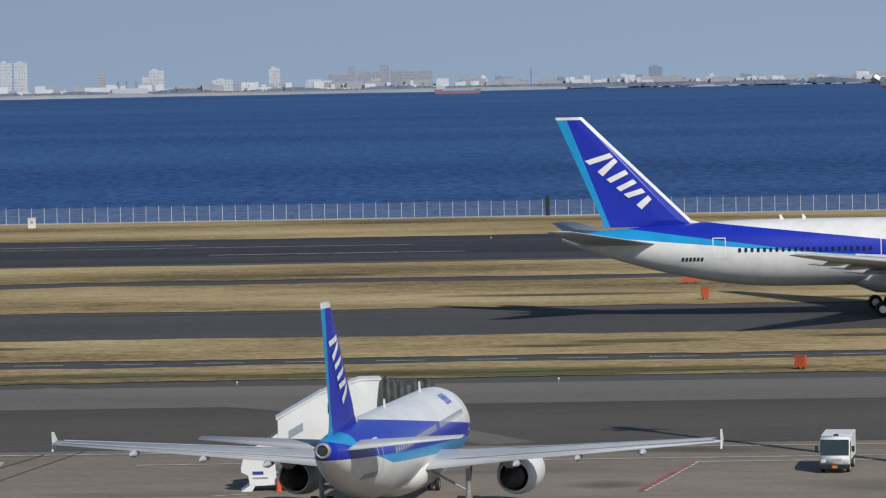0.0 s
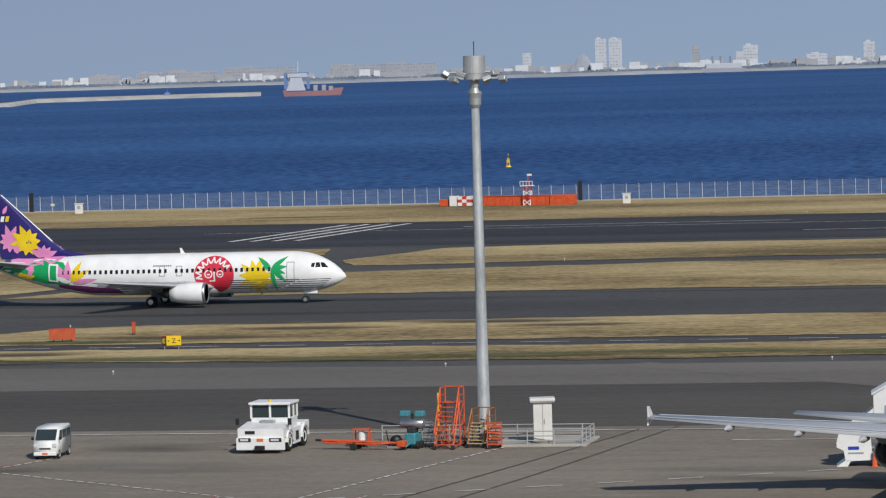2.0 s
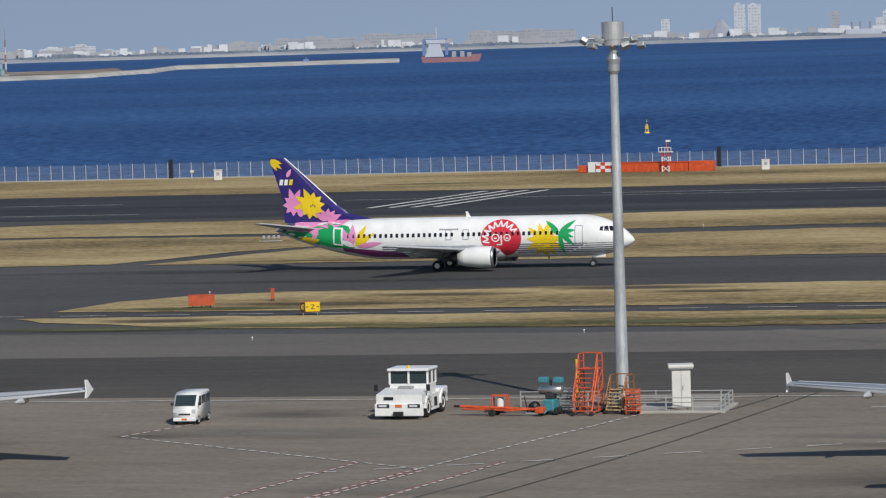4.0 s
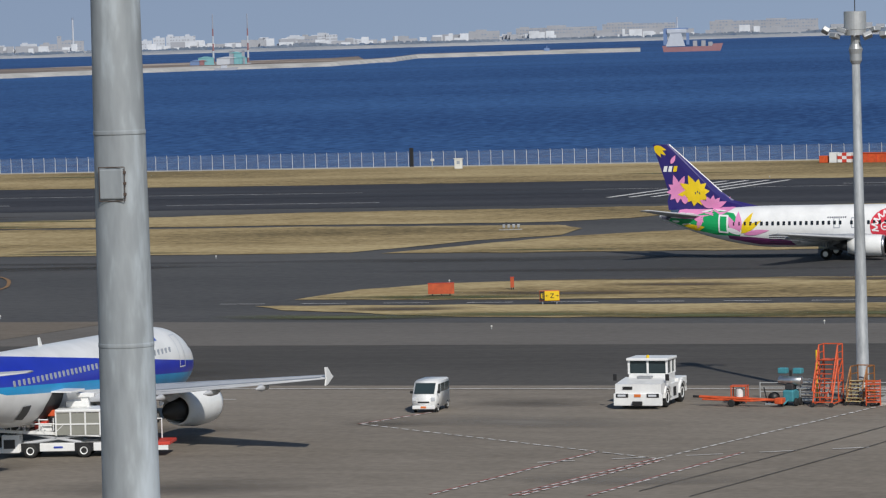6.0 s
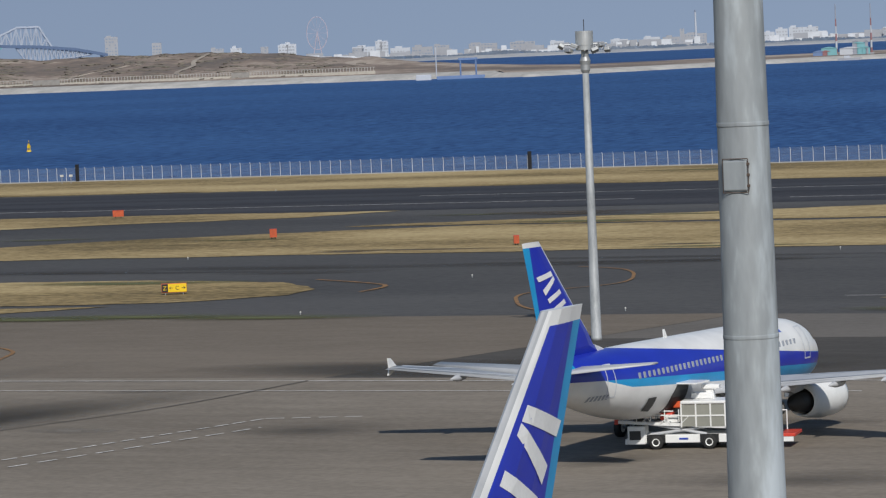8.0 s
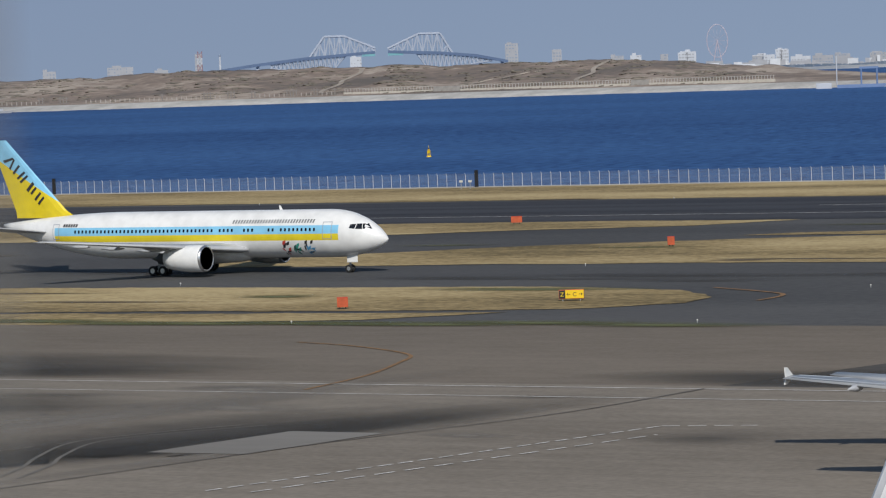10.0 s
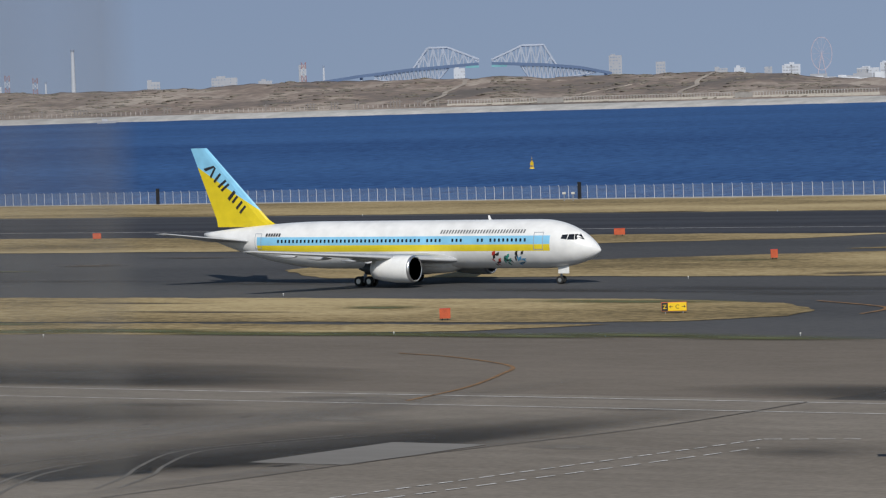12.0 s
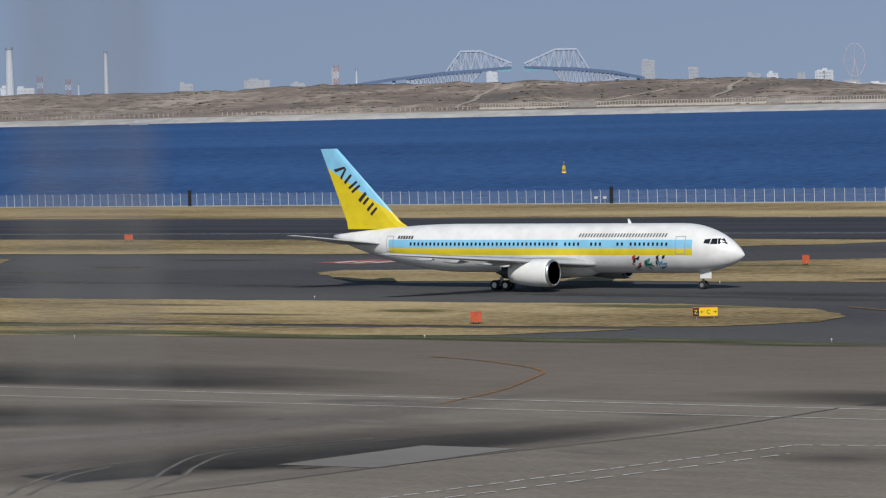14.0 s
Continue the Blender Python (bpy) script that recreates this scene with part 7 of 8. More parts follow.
# ---- far coast ----
def far_coast():
    """Low land along the horizon."""
    bm = bmesh.new()
    rows = []
    for k in range(0, 351):
        az = -10 + k * 0.16
        a = radians(az)
        r0 = 4430 + 60 * noise.noise((az * 0.5, 0, 0)) + (90 if az < 1 else 0)
        h = 2.5 + 1.5 * noise.noise((az * 2.0, 3, 0))
        ring = []
        for d, z in ((r0, -0.6), (r0 + 6, 1.0), (r0 + 40, 1.6 + h * 0.4), (r0 + 300, 2 + h)):
            ring.append(bm.verts.new((-d * math.sin(a), d * math.cos(a), z)))
        rows.append(ring)
    for a, b in zip(rows, rows[1:]):
        for k in range(3):
            bm.faces.new((a[k], b[k], b[k + 1], a[k + 1]))
    bmesh.ops.recalc_face_normals(bm, faces=bm.faces[:])
    # shore greys are paled to carry the haze over the bay
    setting("far_coast", bm, material("hazed_far_shore", (0.26, 0.28, 0.31), (0.42, 0.42, 0.42), 0.9, 0.01, 0.1), "hazy low shore across the bay", "coast")
    # belt of trees, their green tinted blue for haze
    rnd = random.Random(11)
    verts, faces = [], []
    for k in range(2600):
        az = rnd.uniform(-6, 31)
        d = 4490 + rnd.uniform(0, 40)
        s = rnd.uniform(3, 7)
        a = radians(az)
        hgt = (3 + 4 * max(0, noise.noise((az * 1.3, 7, 0)) + 0.35))
        x, y, n = -d * math.sin(a), d * math.cos(a), len(verts)
        verts += [(x - s, y, 1.0), (x + s, y, 1.0), (x + rnd.uniform(-1, 1), y + s, 1.0), (x + rnd.uniform(-s, s) * 0.6, y + 0.5, 1.5 + hgt), (x + rnd.uniform(-s, s) * 0.6, y + 1.5, 1.5 + hgt * 0.8)]
        faces += [(n, n + 1, n + 3), (n + 1, n + 2, n + 4), (n + 2, n, n + 3), (n + 1, n + 4, n + 3), (n + 2, n + 3, n + 4)]
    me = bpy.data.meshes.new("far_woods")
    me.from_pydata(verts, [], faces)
    me.materials.append(HAZE_GREEN)
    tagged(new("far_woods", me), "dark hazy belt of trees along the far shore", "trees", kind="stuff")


far_coast()

COAST_EAST = [(9.07, 13, 41), (8.86, 15, 41), (7.70, 10, 30), (7.07, 8, 22), (6.91, 17, 29), (5.96, 24, 17), (5.62, 32, 12), (5.21, 13, 29), (4.47, 47, 14), (4.04, 21, 8), (3.76, 28, 15), (4.29, 24, 21), (4.09, 9, 30), (3.85, 26, 23), (3.62, 11, 31), (3.23, 49, 23)]
COAST_FAR_EAST = [(2.35, 32, 14), (1.89, 22, 14), (1.65, 18, 10), (1.50, 2, 24), (1.02, 18, 12), (0.76, 13, 7), (0.12, 14, 14), (-0.05, 10, 14), (-0.30, 16, 23), (-0.56, 10, 13), (-0.79, 20, 8), (-1.19, 39, 8), (-1.60, 13, 12), (-2.21, 20, 8), (-2.70, 20, 8), (-3.26, 12, 15)]
COAST_SHEDS = [(19.43, 10, 15), (18.92, 29, 15), (18.56, 30, 16), (18.12, 21, 10), (17.44, 23, 7), (16.89, 20, 8), (16.25, 36, 15), (15.92, 18, 9), (15.60, 30, 17), (15.02, 64, 17), (14.01, 85, 19), (12.63, 58, 19), (11.85, 67, 19), (10.14, 10, 27)]
COAST_CITY = [(26.99, 26, 18), (26.71, 13, 23), (26.46, 23, 15), (26.14, 24, 15), (25.86, 18, 16), (25.26, 33, 16), (24.69, 29, 16), (24.19, 16, 15), (23.29, 20, 14), (22.82, 19, 15), (22.54, 20, 14), (22.38, 5, 23), (22.19, 26, 17), (21.13, 13, 15), (20.95, 14, 18), (20.72, 20, 19), (20.51, 14, 19), (19.44, 12, 14), (19.01, 17, 14), (18.77, 20, 15), (18.52, 21, 16), (18.10, 13, 9)]
COAST_WEST = [(30.62, 15, 42), (29.97, 11, 33), (28.83, 13, 23), (28.42, 9, 23), (28.11, 18, 24), (27.01, 23, 17), (26.73, 14, 24), (35.15, 8, 43), (39.87, 16, 30), (39.61, 20, 29), (37.30, 15, 29), (36.28, 30, 31), (35.69, 16, 26), (29.10, 15, 23), (28.06, 16, 25), (32.88, 13, 33)]


def tower_block(az, width, top, mat, dist, rnd):
    """A far building with a stepped roof and rows of windows."""
    r = thing("far_building", "hazy pale building on the far shore", "building", polar(az, dist, 0), "far buildings")
    w = width / 2
    cut = rnd.uniform(0.0, 0.25) * width
    part("wall", box(-w, w, 0, 18, 0, top), mat, r)
    if width > 12:
        part("roof_block", box(-w + cut, -w + cut + width * 0.35, 3, 14, top, top + rnd.uniform(1.0, 2.6)), mat, r)
    bm = bmesh.new()
    z = 3.0
    while z < top - 1.5:
        x = -w + 1.2
        while x < w - 1.5:
            if rnd.random() < 0.75:
                box(x, x + rnd.choice((1.2, 2.2)), -0.15, 0.05, z, z + 1.3, bm=bm)
            x += 3.4
        z += 3.6
    if len(bm.verts):
        tagged(part("glazing", bm, HAZE_BEIGE if mat is HAZE_WHITE else HAZE_GREY, r), kind="stuff")
    else:
        bm.free()


def skyline():
    rnd = random.Random(5)
    tall = {41: HAZE_WHITE, 42: HAZE_WHITE}
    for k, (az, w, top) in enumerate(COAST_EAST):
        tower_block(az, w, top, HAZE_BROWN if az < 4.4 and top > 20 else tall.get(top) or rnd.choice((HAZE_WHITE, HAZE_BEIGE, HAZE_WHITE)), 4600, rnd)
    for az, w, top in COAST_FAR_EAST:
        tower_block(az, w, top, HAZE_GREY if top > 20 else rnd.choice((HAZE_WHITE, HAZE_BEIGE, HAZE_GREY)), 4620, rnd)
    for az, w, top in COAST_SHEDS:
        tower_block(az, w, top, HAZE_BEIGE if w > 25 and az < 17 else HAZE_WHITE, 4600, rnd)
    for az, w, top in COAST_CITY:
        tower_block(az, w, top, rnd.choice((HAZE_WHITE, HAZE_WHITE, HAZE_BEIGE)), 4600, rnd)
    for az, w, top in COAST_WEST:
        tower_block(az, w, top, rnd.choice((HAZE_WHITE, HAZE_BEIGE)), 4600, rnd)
    # low sheds and houses between
    bm = bmesh.new()
    for k in range(520):
        az = rnd.uniform(-5, 29)
        a, d, w, hgt = radians(az), 4560 + rnd.uniform(-20, 30), rnd.uniform(4, 22), rnd.choice((5, 6.5, 8, 9.5, 12)) + rnd.uniform(-1, 1)
        m = Matrix.Translation((-d * math.sin(a), d * math.cos(a), 0)) @ Matrix.Rotation(a, 4, "Z")
        box(-w / 2, w / 2, 0, 8, 0.5, hgt, bm=bm, m=m)
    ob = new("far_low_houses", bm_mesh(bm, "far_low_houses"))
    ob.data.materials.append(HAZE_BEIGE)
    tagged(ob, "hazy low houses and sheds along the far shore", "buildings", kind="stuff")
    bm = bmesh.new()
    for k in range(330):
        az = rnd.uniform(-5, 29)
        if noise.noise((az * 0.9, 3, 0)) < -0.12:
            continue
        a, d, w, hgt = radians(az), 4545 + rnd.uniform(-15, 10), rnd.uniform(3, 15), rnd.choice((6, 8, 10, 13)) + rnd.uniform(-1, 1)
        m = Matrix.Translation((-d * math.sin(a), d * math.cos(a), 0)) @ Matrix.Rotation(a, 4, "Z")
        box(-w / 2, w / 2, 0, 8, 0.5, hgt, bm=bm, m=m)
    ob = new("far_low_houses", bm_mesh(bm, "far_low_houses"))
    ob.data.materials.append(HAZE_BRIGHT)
    tagged(ob, "bright hazy low white buildings along the far shore", "buildings", kind="stuff")
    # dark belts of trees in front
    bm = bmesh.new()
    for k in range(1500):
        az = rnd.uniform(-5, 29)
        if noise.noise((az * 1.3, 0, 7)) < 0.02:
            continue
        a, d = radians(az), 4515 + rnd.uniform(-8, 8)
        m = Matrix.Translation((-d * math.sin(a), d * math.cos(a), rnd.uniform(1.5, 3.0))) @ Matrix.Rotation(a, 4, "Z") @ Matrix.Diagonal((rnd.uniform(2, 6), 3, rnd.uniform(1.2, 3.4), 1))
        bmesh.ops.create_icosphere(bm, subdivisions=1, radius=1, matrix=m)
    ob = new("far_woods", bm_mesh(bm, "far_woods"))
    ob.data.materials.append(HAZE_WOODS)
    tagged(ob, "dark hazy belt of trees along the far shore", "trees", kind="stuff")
    for az, top, r0, m, lab in ((38.45, 69, 2.3, HAZE_WHITE, "tall white chimney"), (39.83, 76, 4.5, HAZE_WHITE, "tall pale chimney with blue side"), (22.18, 43.5, 1.1, HAZE_WHITE, "tall slim white chimney"), (34.84, 41, 1.2, HAZE_WHITE, "slim white tower"), (38.85, 33, 1.1, HAZE_WHITE, "slim white tower")):
        r = thing("chimney", lab + " far across the bay", "chimney", polar(az, 4600, 0), "far chimneys")
        part("shaft", lathe([(0, r0 * 1.3), (top, r0 * 0.8)], "Z", 12), m, r)
        part("rim", lathe([(top - 2, r0), (top + 0.5, r0 * 0.95)], "Z", 12), HAZE_GREY, r)
    for az, top in ((35.13, 46), (39.4, 42), (39.0, 38)):
        r = thing("lattice_tower", "red and white lattice tower far across the bay", "tower", polar(az, 4600, 0), "far towers")
        for k in range(6):
            z0, z1 = top * k / 6, top * (k + 1) / 6
            bm = bmesh.new()
            for x in (-2.6, 2.6):
                rod((x, 0, z0), (x, 0, z1), 0.4, bm, seg=5)
            rod((-2.6, 0, z0), (2.6, 0, z1), 0.3, bm, seg=5)
            rod((2.6, 0, z0), (-2.6, 0, z1), 0.3, bm, seg=5)
            part("section", bm, HAZE_RED if k % 2 else HAZE_WHITE, r)
    # ferris wheel
    r = thing("ferris_wheel", "faint reddish ferris wheel beyond the landfill", "ferris wheel", polar(27.65, 4600, 0))
    # red washed out in the paint itself, as seen through haze
    pale = paint("hazed_pale_red", (0.40, 0.36, 0.42), 0.8)
    bm = bmesh.new()
    for k in range(36):
        a, b = 2 * math.pi * k / 36, 2 * math.pi * (k + 1) / 36
        rod((12 * math.cos(a), 0, 36 + 19 * math.sin(a)), (12 * math.cos(b), 0, 36 + 19 * math.sin(b)), 0.45, bm, seg=5)
    part("rim", bm, pale, r)
    for k in range(12):
        a = 2 * math.pi * k / 12
        part("spoke", rod((0, 0, 36), (12 * math.cos(a), 0, 36 + 19 * math.sin(a)), 0.12), pale, r)
    for x in (-7, 7):
        part("leg", rod((x, 0, 0), (0, 0, 36), 0.5), pale, r)
    # artificial rock peak and cones
    bm = bmesh.new()
    for k in range(40):
        u = k / 39
        x = -26 + 52 * u
        z = 5 + 22 * max(0, 1 - abs(u - 0.5) * 2.3) ** 1.6 + 4 * noise.noise((u * 9, 0, 0)) * (1 - abs(u - 0.5))
        bm.verts.new((x, 0, z)), bm.verts.new((x, 14, z * 0.5)), bm.verts.new((x, -6, 0.5))
    bm.verts.ensure_lookup_table()
    for k in range(39):
        a = 3 * k
        v = bm.verts
        bm.faces.new((v[a + 2], v[a + 5], v[a + 3], v[a]))
        bm.faces.new((v[a], v[a + 3], v[a + 4], v[a + 1]))
    bmesh.ops.recalc_face_normals(bm, faces=bm.faces[:])
    ob = new("rock_peak", bm_mesh(bm, "rock_peak"))
    ob.data.materials.append(HAZE_BROWN)
    ob.matrix_basis = polar(9.33, 4560, 0)
    tagged(ob, "brown artificial rock peak on the far shore", "rock")
    r = thing("storage_dome", "pale round dome among far sheds", "dome", polar(2.2, 4560, 0))
    part("dome", lathe([(0, 6), (9, 6), (13, 5), (16, 2.6), (17, 0.3)], "Z", 18), HAZE_WHITE, r, "", True)


skyline()


def landfill():
    """The bare island across the water: revetment, fences and scrub-covered mounds."""
    shore = [(14.0, 2940), (15.8, 2935), (17.2, 2900), (17.6, 2640), (18.5, 2440), (20.4, 2400), (24.6, 2225), (25.8, 2330), (30.3, 2480), (40.0, 2790), (46.0, 3000)]
    tops = [(14.0, 0.6), (17.3, 0.8), (19.0, 1.6), (23.8, 2.4), (25.4, 5.5), (26.9, 11.5), (27.9, 16.5), (28.6, 20.3), (31.4, 20.8), (33.0, 21.8), (34.3, 23.2), (35.4, 23.0), (36.7, 21.4), (40.0, 21.0), (46.0, 20.5)]

    def lerp(tab, v):
        for (a, p), (b, q) in zip(tab, tab[1:]):
            if a <= v <= b:
                return p + (q - p) * (v - a) / (b - a)
        return tab[-1][1]

    def grid(steps, az0, az1, da):
        bm, rows = bmesh.new(), []
        n = int((az1 - az0) / da)
        for k in range(n + 1):
            az = az0 + k * da
            a, r0, top = radians(az), lerp(shore, az), lerp(tops, az)
            ring = []
            for d, z in steps(az, r0, top):
                ring.append(bm.verts.new((-d * math.sin(a), d * math.cos(a), z)))
            rows.append(ring)
        for a, b in zip(rows, rows[1:]):
            for k in range(len(a) - 1):
                bm.faces.new((a[k], b[k], b[k + 1], a[k + 1]))
        bmesh.ops.recalc_face_normals(bm, faces=bm.faces[:])
        for f in bm.faces:
            f.smooth = True
        return bm

    def rev(az, r0, top):
        j = 1.5 * noise.noise((az * 6, 0, 0))
        return [(r0, -0.7), (r0 + 8 + j, 1.2), (r0 + 26, 3.2 if az > 25 else 2.2), (r0 + 40, 3.3 if az > 25 else 2.2)]

    def mound(az, r0, top):
        out, low = [], (3.3 if az > 25 else 2.2)
        wide = 330 if az > 18 else 40
        for k in range(15):
            u = k / 14
            d = r0 + 40 + wide * u
            z = low + (max(top - low, 0)) * (u ** 1.1 if u < 0.8 else 0.78 + 0.22 * math.sin((u - 0.8) / 0.2 * math.pi / 2))
            if top > 6 and k:
                z += (2.6 * noise.noise((az * 1.1, u * 3, 1)) + 1.3 * noise.noise((az * 4.0, u * 7, 2)) + 0.5 * noise.noise((az * 13, u * 15, 4))) * min(1, u * 2.2) * min(1, top / 14)
            out.append((d, z))
        out.append((r0 + 60 + wide, low - 4))
        return out

    setting("revetment", grid(rev, 14.0, 46.0, 0.1), material("pale_rock_revetment", (0.34, 0.33, 0.31), (0.54, 0.52, 0.49), 0.9, 0.06, 0.4), "pale rock revetment along the landfill shore", "shore")
    # scrub and earth browns, darkest tone lifted to put haze into them
    SCRUB = material("hazed_scrub_and_earth", (0.12, 0.102, 0.088), (0.41, 0.345, 0.285), 0.95, 0.007, 0.035, third=(0.225, 0.172, 0.138), stretch=(1, 1, 2.5), grain=0.13)
    setting("landfill", grid(mound, 14.0, 46.0, 0.08), SCRUB, "brown scrub-covered mounds of a landfill island", "hill")
    # scrub clumps over the slopes
    rnd = random.Random(3)
    bm = bmesh.new()
    for k in range(1500):
        az = rnd.uniform(27.0, 42.0)
        if noise.noise((az * 1.6, 4, 0)) + rnd.uniform(-0.4, 0.4) < 0.0:
            continue
        u = rnd.uniform(0.1, 1.0)
        r0, top = lerp(shore, az), lerp(tops, az)
        d, z = mound(az, r0, top)[int(u * 14)]
        a = radians(az)
        m = Matrix.Translation((-d * math.sin(a), d * math.cos(a), z)) @ Matrix.Rotation(a, 4, "Z") @ Matrix.Diagonal((rnd.uniform(1.5, 7), 2.5, rnd.uniform(0.35, 0.9), 1))
        bmesh.ops.create_icosphere(bm, subdivisions=1, radius=1, matrix=m)
    ob = new("scrub", bm_mesh(bm, "scrub"))
    ob.data.materials.append(material("olive_brown_scrub", (0.105, 0.096, 0.080), (0.18, 0.158, 0.125), 0.95, 0.05, 0.3))
    tagged(ob, "low olive-brown scrub on the landfill slopes", "scrub", kind="stuff")
    # pale dirt tracks up the slopes
    track = material("pale_dirt_track", (0.29, 0.245, 0.205), (0.39, 0.34, 0.285), 0.95, 0.03, 0.2)
    for az0, az1, u0, u1 in ((33.4, 32.8, 0.1, 0.9), (29.7, 29.2, 0.3, 1.0), (31.2, 30.2, 0.35, 0.6)):
        bm, pts = bmesh.new(), []
        for k in range(15):
            az = az0 + (az1 - az0) * k / 14 + 0.05 * math.sin(k * 0.9)
            u = (u0 + (u1 - u0) * k / 14) * 14
            ring = mound(az, lerp(shore, az), lerp(tops, az))
            (d0, z0), (d1, z1) = ring[min(int(u), 13)], ring[min(int(u) + 1, 14)]
            f = u - int(u)
            d, z, a = d0 + (d1 - d0) * f, z0 + (z1 - z0) * f + 0.5, radians(az)
            pts.append([bm.verts.new((-d * math.sin(a) + o * math.cos(a), d * math.cos(a) + o * math.sin(a), z)) for o in (-1.7, 1.7)])
        for p, q in zip(pts, pts[1:]):
            bm.faces.new((p[0], p[1], q[1], q[0]))
        setting("dirt_track", bm, track, "pale dirt track up the landfill slope", "track")
    # pale wall along the lower terrace with an open windbreak on it, broken by grey gates
    r = thing("windbreak_fence", "long pale wall with an open windbreak fence on the landfill shore", "fence", kind="structure")
    slat = bm_mesh(box(-2.9, 2.9, -0.2, 0.2, -1.0, 2.9), "wall_panel")
    slat.materials.append(paint("pale_terrace_wall", (0.40, 0.375, 0.335), 0.85, 0.12, 0.1, fine=0.5))
    gate = bm_mesh(box(-2.9, 2.9, -0.2, 0.2, -1.0, 5.0), "gate_panel")
    gate.materials.append(paint("grey_gate_panel", (0.24, 0.23, 0.22), 0.85, 0.2, 0.3))
    dark_post = paint("dark_windbreak_post", (0.17, 0.155, 0.15), 0.8)
    pole = bm_mesh(box(-0.15, 0.15, -0.15, 0.15, 2.7, 5.3), "windbreak_post")
    pole.materials.append(paint("pale_windbreak_post", (0.36, 0.35, 0.34), 0.8))
    beam = bm_mesh(box(-2.9, 2.9, -0.1, 0.1, 5.1, 5.3), "windbreak_beam")
    beam.materials.append(paint("pale_windbreak_beam", (0.36, 0.35, 0.34), 0.8))
    az = 26.9
    while az < 33.1:
        at = polar(az, lerp(shore, az) + 62, 2.6)
        gated = 28.6 < az < 28.95 or 31.35 < az < 31.75
        o = part("gate_panel" if gated else "wall_panel", gate if gated else slat, None, r)
        o.matrix_basis = at
        if not gated:
            part("windbreak_beam", beam, None, r).matrix_basis = at
            for q in (-1.9, 0.0, 1.9):
                part("windbreak_post", pole, None, r).matrix_basis = at @ pose(q, 0, 0)
        az += 0.13
    low = bm_mesh(box(-0.3, 0.3, -0.2, 0.2, -1.0, 3.6), "windbreak_post")
    low.materials.append(paint("grey_windbreak_post", (0.30, 0.275, 0.26), 0.8))
    tall = bm_mesh(box(-0.4, 0.4, -0.2, 0.2, -1.0, 6.2, bm=box(-1.8, 1.8, -0.12, 0.12, 4.9, 5.5, bm=box(-1.8, 1.8, -0.12, 0.12, 1.0, 1.7))), "windbreak_post")
    tall.materials.append(dark_post)
    az = 33.2
    while az < 41:
        group = noise.noise((az * 3.3, 9, 0)) > 0.12
        if group or noise.noise((az * 1.2, 2, 0)) > -0.25:
            part("windbreak_post", tall if group else low, None, r).matrix_basis = polar(az, lerp(shore, az) + 55, 2.6)
        az += 0.045 if group else 0.07
    bm = bmesh.new()
    for k in range(80):
        az = 33.1 + k * 0.1
        box(-2.6, 2.6, -0.3, 0.3, -0.6, 0.9, bm=bm, m=polar(az, lerp(shore, az) + 48, 2.6))
    part("base_wall", bm, dark_post, r, "dark low base wall")
    # jetty and beacon on the breakwater
    r = thing("breakwater_beacon", "small dark beacon hut at the end of the breakwater", "beacon", polar(15.35, 2960, 1.8))
    part("hut", box(-2, 2, -2, 2, 0, 2.2), HAZE_BLUE, r)
    part("mast", rod((0, 0, 2), (0, 0, 4), 0.3), HAZE_BLUE, r)
    # radio masts with teal plant
    for az, top in ((20.17, 33.0), (19.67, 32.6)):
        r = thing("radio_mast", "tall red and white banded mast on the landfill", "mast", polar(az, 2520, 1.5), "radio masts")
        for k in range(7):
            part("band", lathe([(top * k / 7, 0.75 - 0.07 * k), (top * (k + 1) / 7, 0.68 - 0.07 * k)], "Z", 8), (HAZE_RED, HAZE_WHITE)[k % 2] if k < 5 else HAZE_BROWN, r)
        part("base", box(-1.6, 1.6, -1.6, 1.6, -1, 1.5), HAZE_BEIGE, r)
    for az, w, hgt, m in ((20.28, 5, 5.5, HAZE_TEAL), (20.33, 3, 3.4, HAZE_RED), (19.98, 6.5, 5.0, HAZE_WHITE), (19.85, 4, 8.0, HAZE_TEAL), (19.76, 3, 5.0, HAZE_TEAL), (20.42, 4, 3.5, HAZE_BLUE), (19.9, 2, 9, HAZE_BROWN), (19.74, 1, 9, HAZE_BROWN)):
        r = thing("plant_shed", "small teal and white plant shed on the landfill", "shed", polar(az, 2515, 1.2), "plant sheds")
        part("wall", box(-w, w, 0, 6, 0, hgt), m, r)
        part("roof", prism([(-w * 1.05, hgt), (w * 1.05, hgt), (w * 0.2, hgt + 0.9), (-w * 0.2, hgt + 0.9)], -0.3, 6.3), m, r)


landfill()


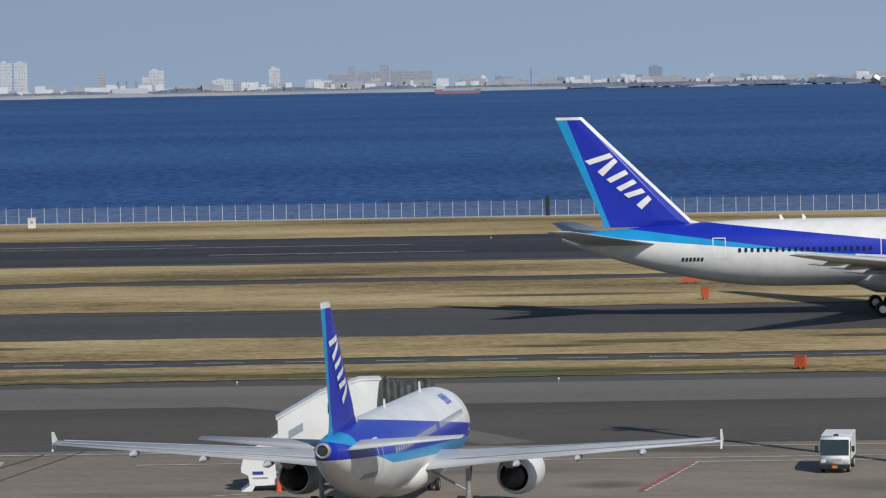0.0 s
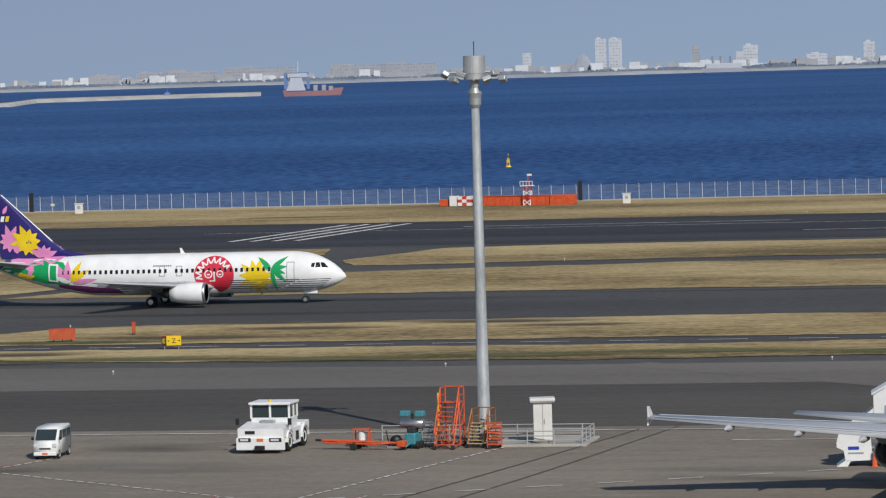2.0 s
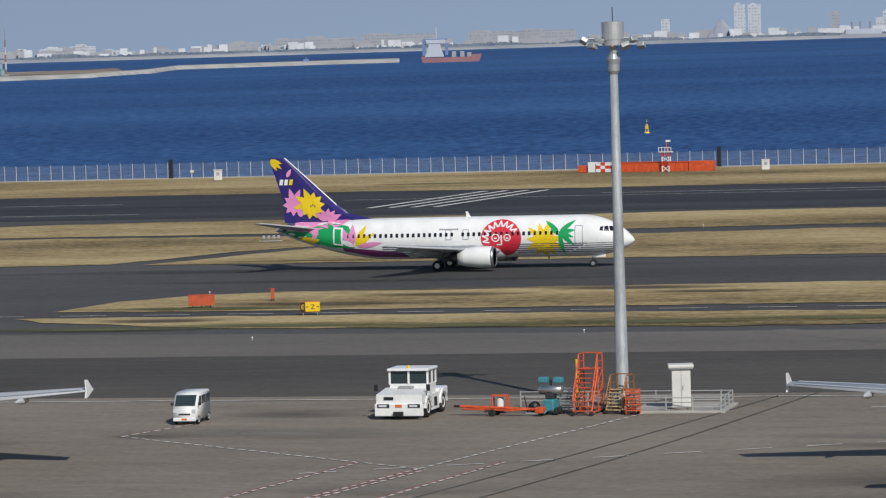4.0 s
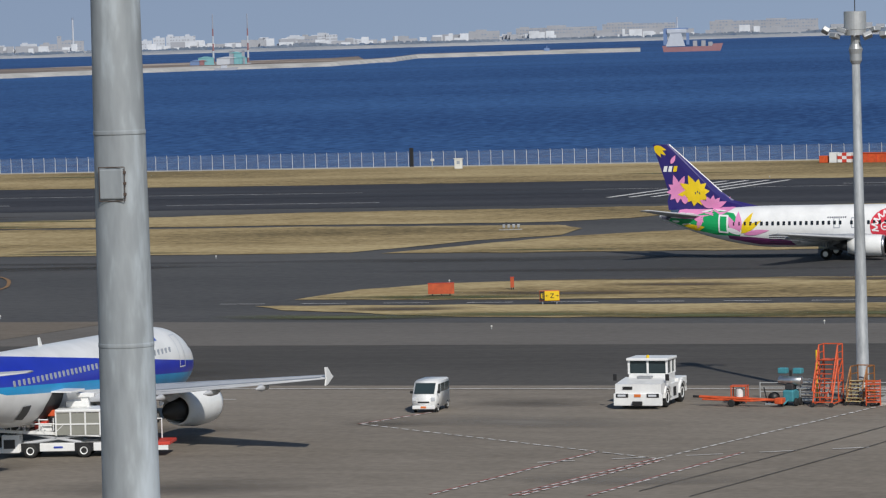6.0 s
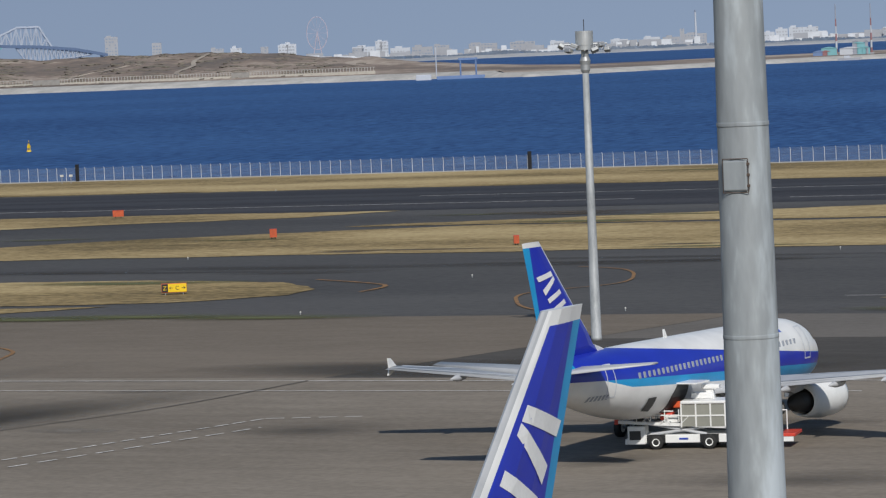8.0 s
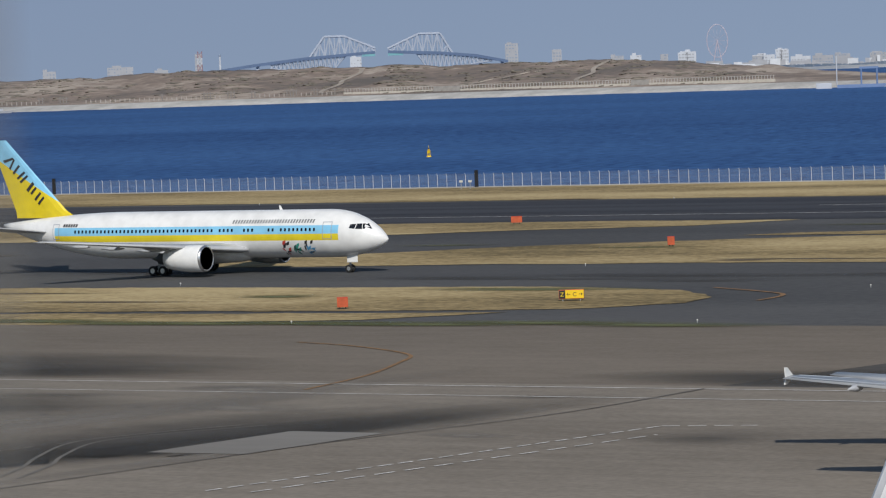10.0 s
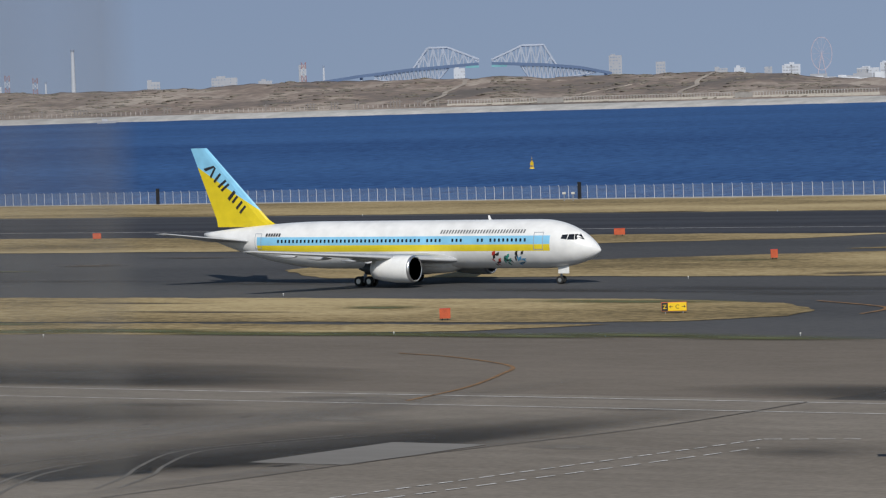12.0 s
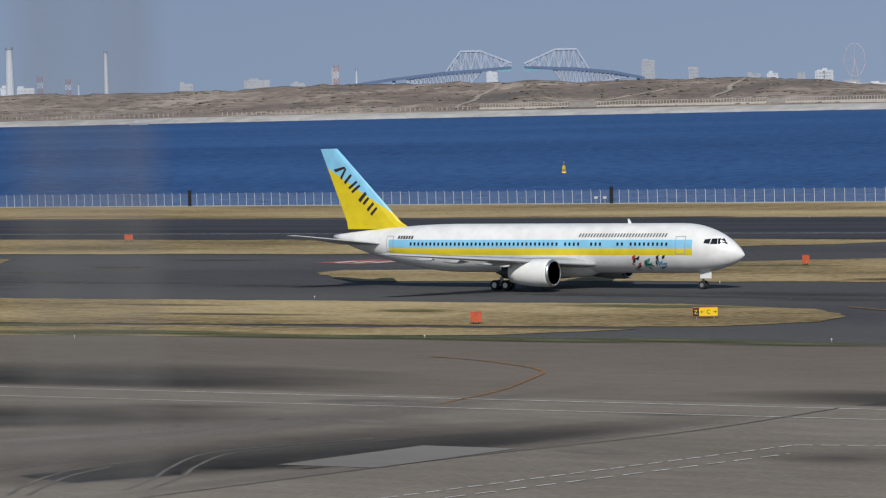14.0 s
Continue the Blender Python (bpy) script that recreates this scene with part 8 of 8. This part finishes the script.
def gate_bridge():
    """The two unfinished halves of a truss bridge."""
    # both bridge colours include the blue-grey haze of the distance
    steel = paint("hazed_bridge_steel", (0.36, 0.40, 0.475), 0.7, 0.06, 0.05)
    deckm = paint("hazed_bridge_deck", (0.085, 0.13, 0.225), 0.7, 0.06, 0.05)
    for side, deck, upper, lower in (("west", [(-200, 18), (-129, 27), (-77, 32), (-6, 36)], [(-72, 33), (-57, 53), (-37, 53), (-6, 40)], [(-112, 23), (-52, 15), (-36, 33)]),
                                     ("east", [(128, 22), (96, 29), (60, 33), (7, 36)], [(72, 32), (60, 52.5), (38, 52.5), (7, 39)], [(112, 23), (48, 15), (36, 33)])):
        r = thing("truss_bridge", "unfinished half of a steel truss bridge with sloping deck", "bridge", polar(32.51, 4000, 0), "truss bridge halves")

        def along(tab, x):
            tab = sorted(tab)
            for (a, p), (b, q) in zip(tab, tab[1:]):
                if a <= x <= b:
                    return p + (q - p) * (x - a) / (b - a)
            return tab[0][1] if x < tab[0][0] else tab[-1][1]

        for y in (-7, 7):
            for (x0, z0), (x1, z1) in zip(upper, upper[1:]):
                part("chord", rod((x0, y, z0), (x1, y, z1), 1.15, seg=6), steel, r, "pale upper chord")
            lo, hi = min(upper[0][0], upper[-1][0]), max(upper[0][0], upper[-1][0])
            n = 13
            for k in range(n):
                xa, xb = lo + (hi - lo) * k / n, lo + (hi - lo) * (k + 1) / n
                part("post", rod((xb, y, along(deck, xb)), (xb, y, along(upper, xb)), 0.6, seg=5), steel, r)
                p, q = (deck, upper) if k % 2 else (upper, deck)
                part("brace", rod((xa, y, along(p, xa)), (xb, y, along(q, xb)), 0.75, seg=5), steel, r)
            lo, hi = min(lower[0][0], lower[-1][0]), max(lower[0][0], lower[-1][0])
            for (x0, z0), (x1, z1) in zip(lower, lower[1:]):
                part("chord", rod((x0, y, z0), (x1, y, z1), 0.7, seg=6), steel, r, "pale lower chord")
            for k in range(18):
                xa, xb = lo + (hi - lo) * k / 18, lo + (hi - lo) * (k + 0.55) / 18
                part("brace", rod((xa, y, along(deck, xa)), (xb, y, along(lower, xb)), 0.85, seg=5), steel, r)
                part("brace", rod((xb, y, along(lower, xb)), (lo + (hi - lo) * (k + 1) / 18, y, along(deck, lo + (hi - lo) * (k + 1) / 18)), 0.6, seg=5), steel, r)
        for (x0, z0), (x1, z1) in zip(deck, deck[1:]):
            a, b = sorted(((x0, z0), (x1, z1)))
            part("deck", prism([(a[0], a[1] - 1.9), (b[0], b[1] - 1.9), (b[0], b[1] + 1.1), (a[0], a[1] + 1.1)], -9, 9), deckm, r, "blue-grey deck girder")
        part("deck_end", box(min(deck[-1][0], deck[-1][0] * 3.2), max(deck[-1][0], deck[-1][0] * 3.2), -9, 9, deck[-1][1] - 4.2, deck[-1][1] - 1.9), HAZE_TEAL, r, "teal working platform under the deck end")
        px0 = lower[1][0]
        part("pier", box(px0 - 3, px0 + 3, -6, 6, 0, lower[1][1]), steel, r)
        for x in ([-150, -125] if side == "west" else [100, 122]):
            part("pier", box(x - 1.5, x + 1.5, -6, 6, 0, along(deck, x)), steel, r)


gate_bridge()


# ---- deck fence close to the viewer ----
def deck_bar():
    r = thing("deck_fence_bar", "thin grey bar of the deck fence beside the viewer", "fence bar", polar(38.75, 1.6, 0))
    m = stain_material("worn_grey_bar", (0.13, 0.125, 0.12), 0.0, 3.0)
    n, l = m.node_tree.nodes, m.node_tree.links
    tex, sep = n.new("ShaderNodeTexCoord"), n.new("ShaderNodeSeparateXYZ")
    l.new(tex.outputs["Generated"], sep.inputs[0])
    ramp = n.new("ShaderNodeValToRGB")
    ramp.color_ramp.elements[0].color, ramp.color_ramp.elements[1].color = (0, 0, 0, 1), (0, 0, 0, 1)
    for p, v in ((0.22, 0.24), (0.5, 0.17), (0.8, 0.26)):
        e = ramp.color_ramp.elements.new(p)
        e.color = (v, v, v, 1)
    l.new(sep.outputs[0], ramp.inputs[0])
    for k in list(n["Principled BSDF"].inputs["Alpha"].links):
        l.remove(k)
    l.new(ramp.outputs[0], n["Principled BSDF"].inputs["Alpha"])
    part("bar", sheet_upright(0.034, 22.2, 24.2), m, r)
    part("post", rod((0, 0, 0), (0, 0, 22.2), 0.02), GREY_METAL, r)


def sheet_upright(w, z0, z1):
    bm = bmesh.new()
    bm.faces.new([bm.verts.new(p) for p in ((-w, 0, z0), (w, 0, z0), (w, 0, z1), (-w, 0, z1))])
    return bm


deck_bar()

WIDE, FLOWER, STRIPED = jets()


def motions():
    walk(WIDE, [(0, pose(56.0, 367.5, 0)), (0.5, pose(60.2, 367.5, 0)), (7, pose(115.5, 367.5, 0)), (14, pose(175, 367.5, 0))])
    walk(FLOWER, [(t, pose(x, 372, 0)) for t, x in ((0, -99.4), (1.1, -91.4), (1.5, -88.5), (2.7, -79.6), (5, -62.85), (6.5, -52.0), (10, -26.5), (14, 2.7))])
    walk(STRIPED, [(t, pose(x, 372, 0)) for t, x in ((0, -310.0), (4.5, -277.5), (8.5, -248.2), (9, -244.4), (11.5, -226.3), (12.5, -219.2), (13.5, -212.2), (14, -208.7))])


motions()
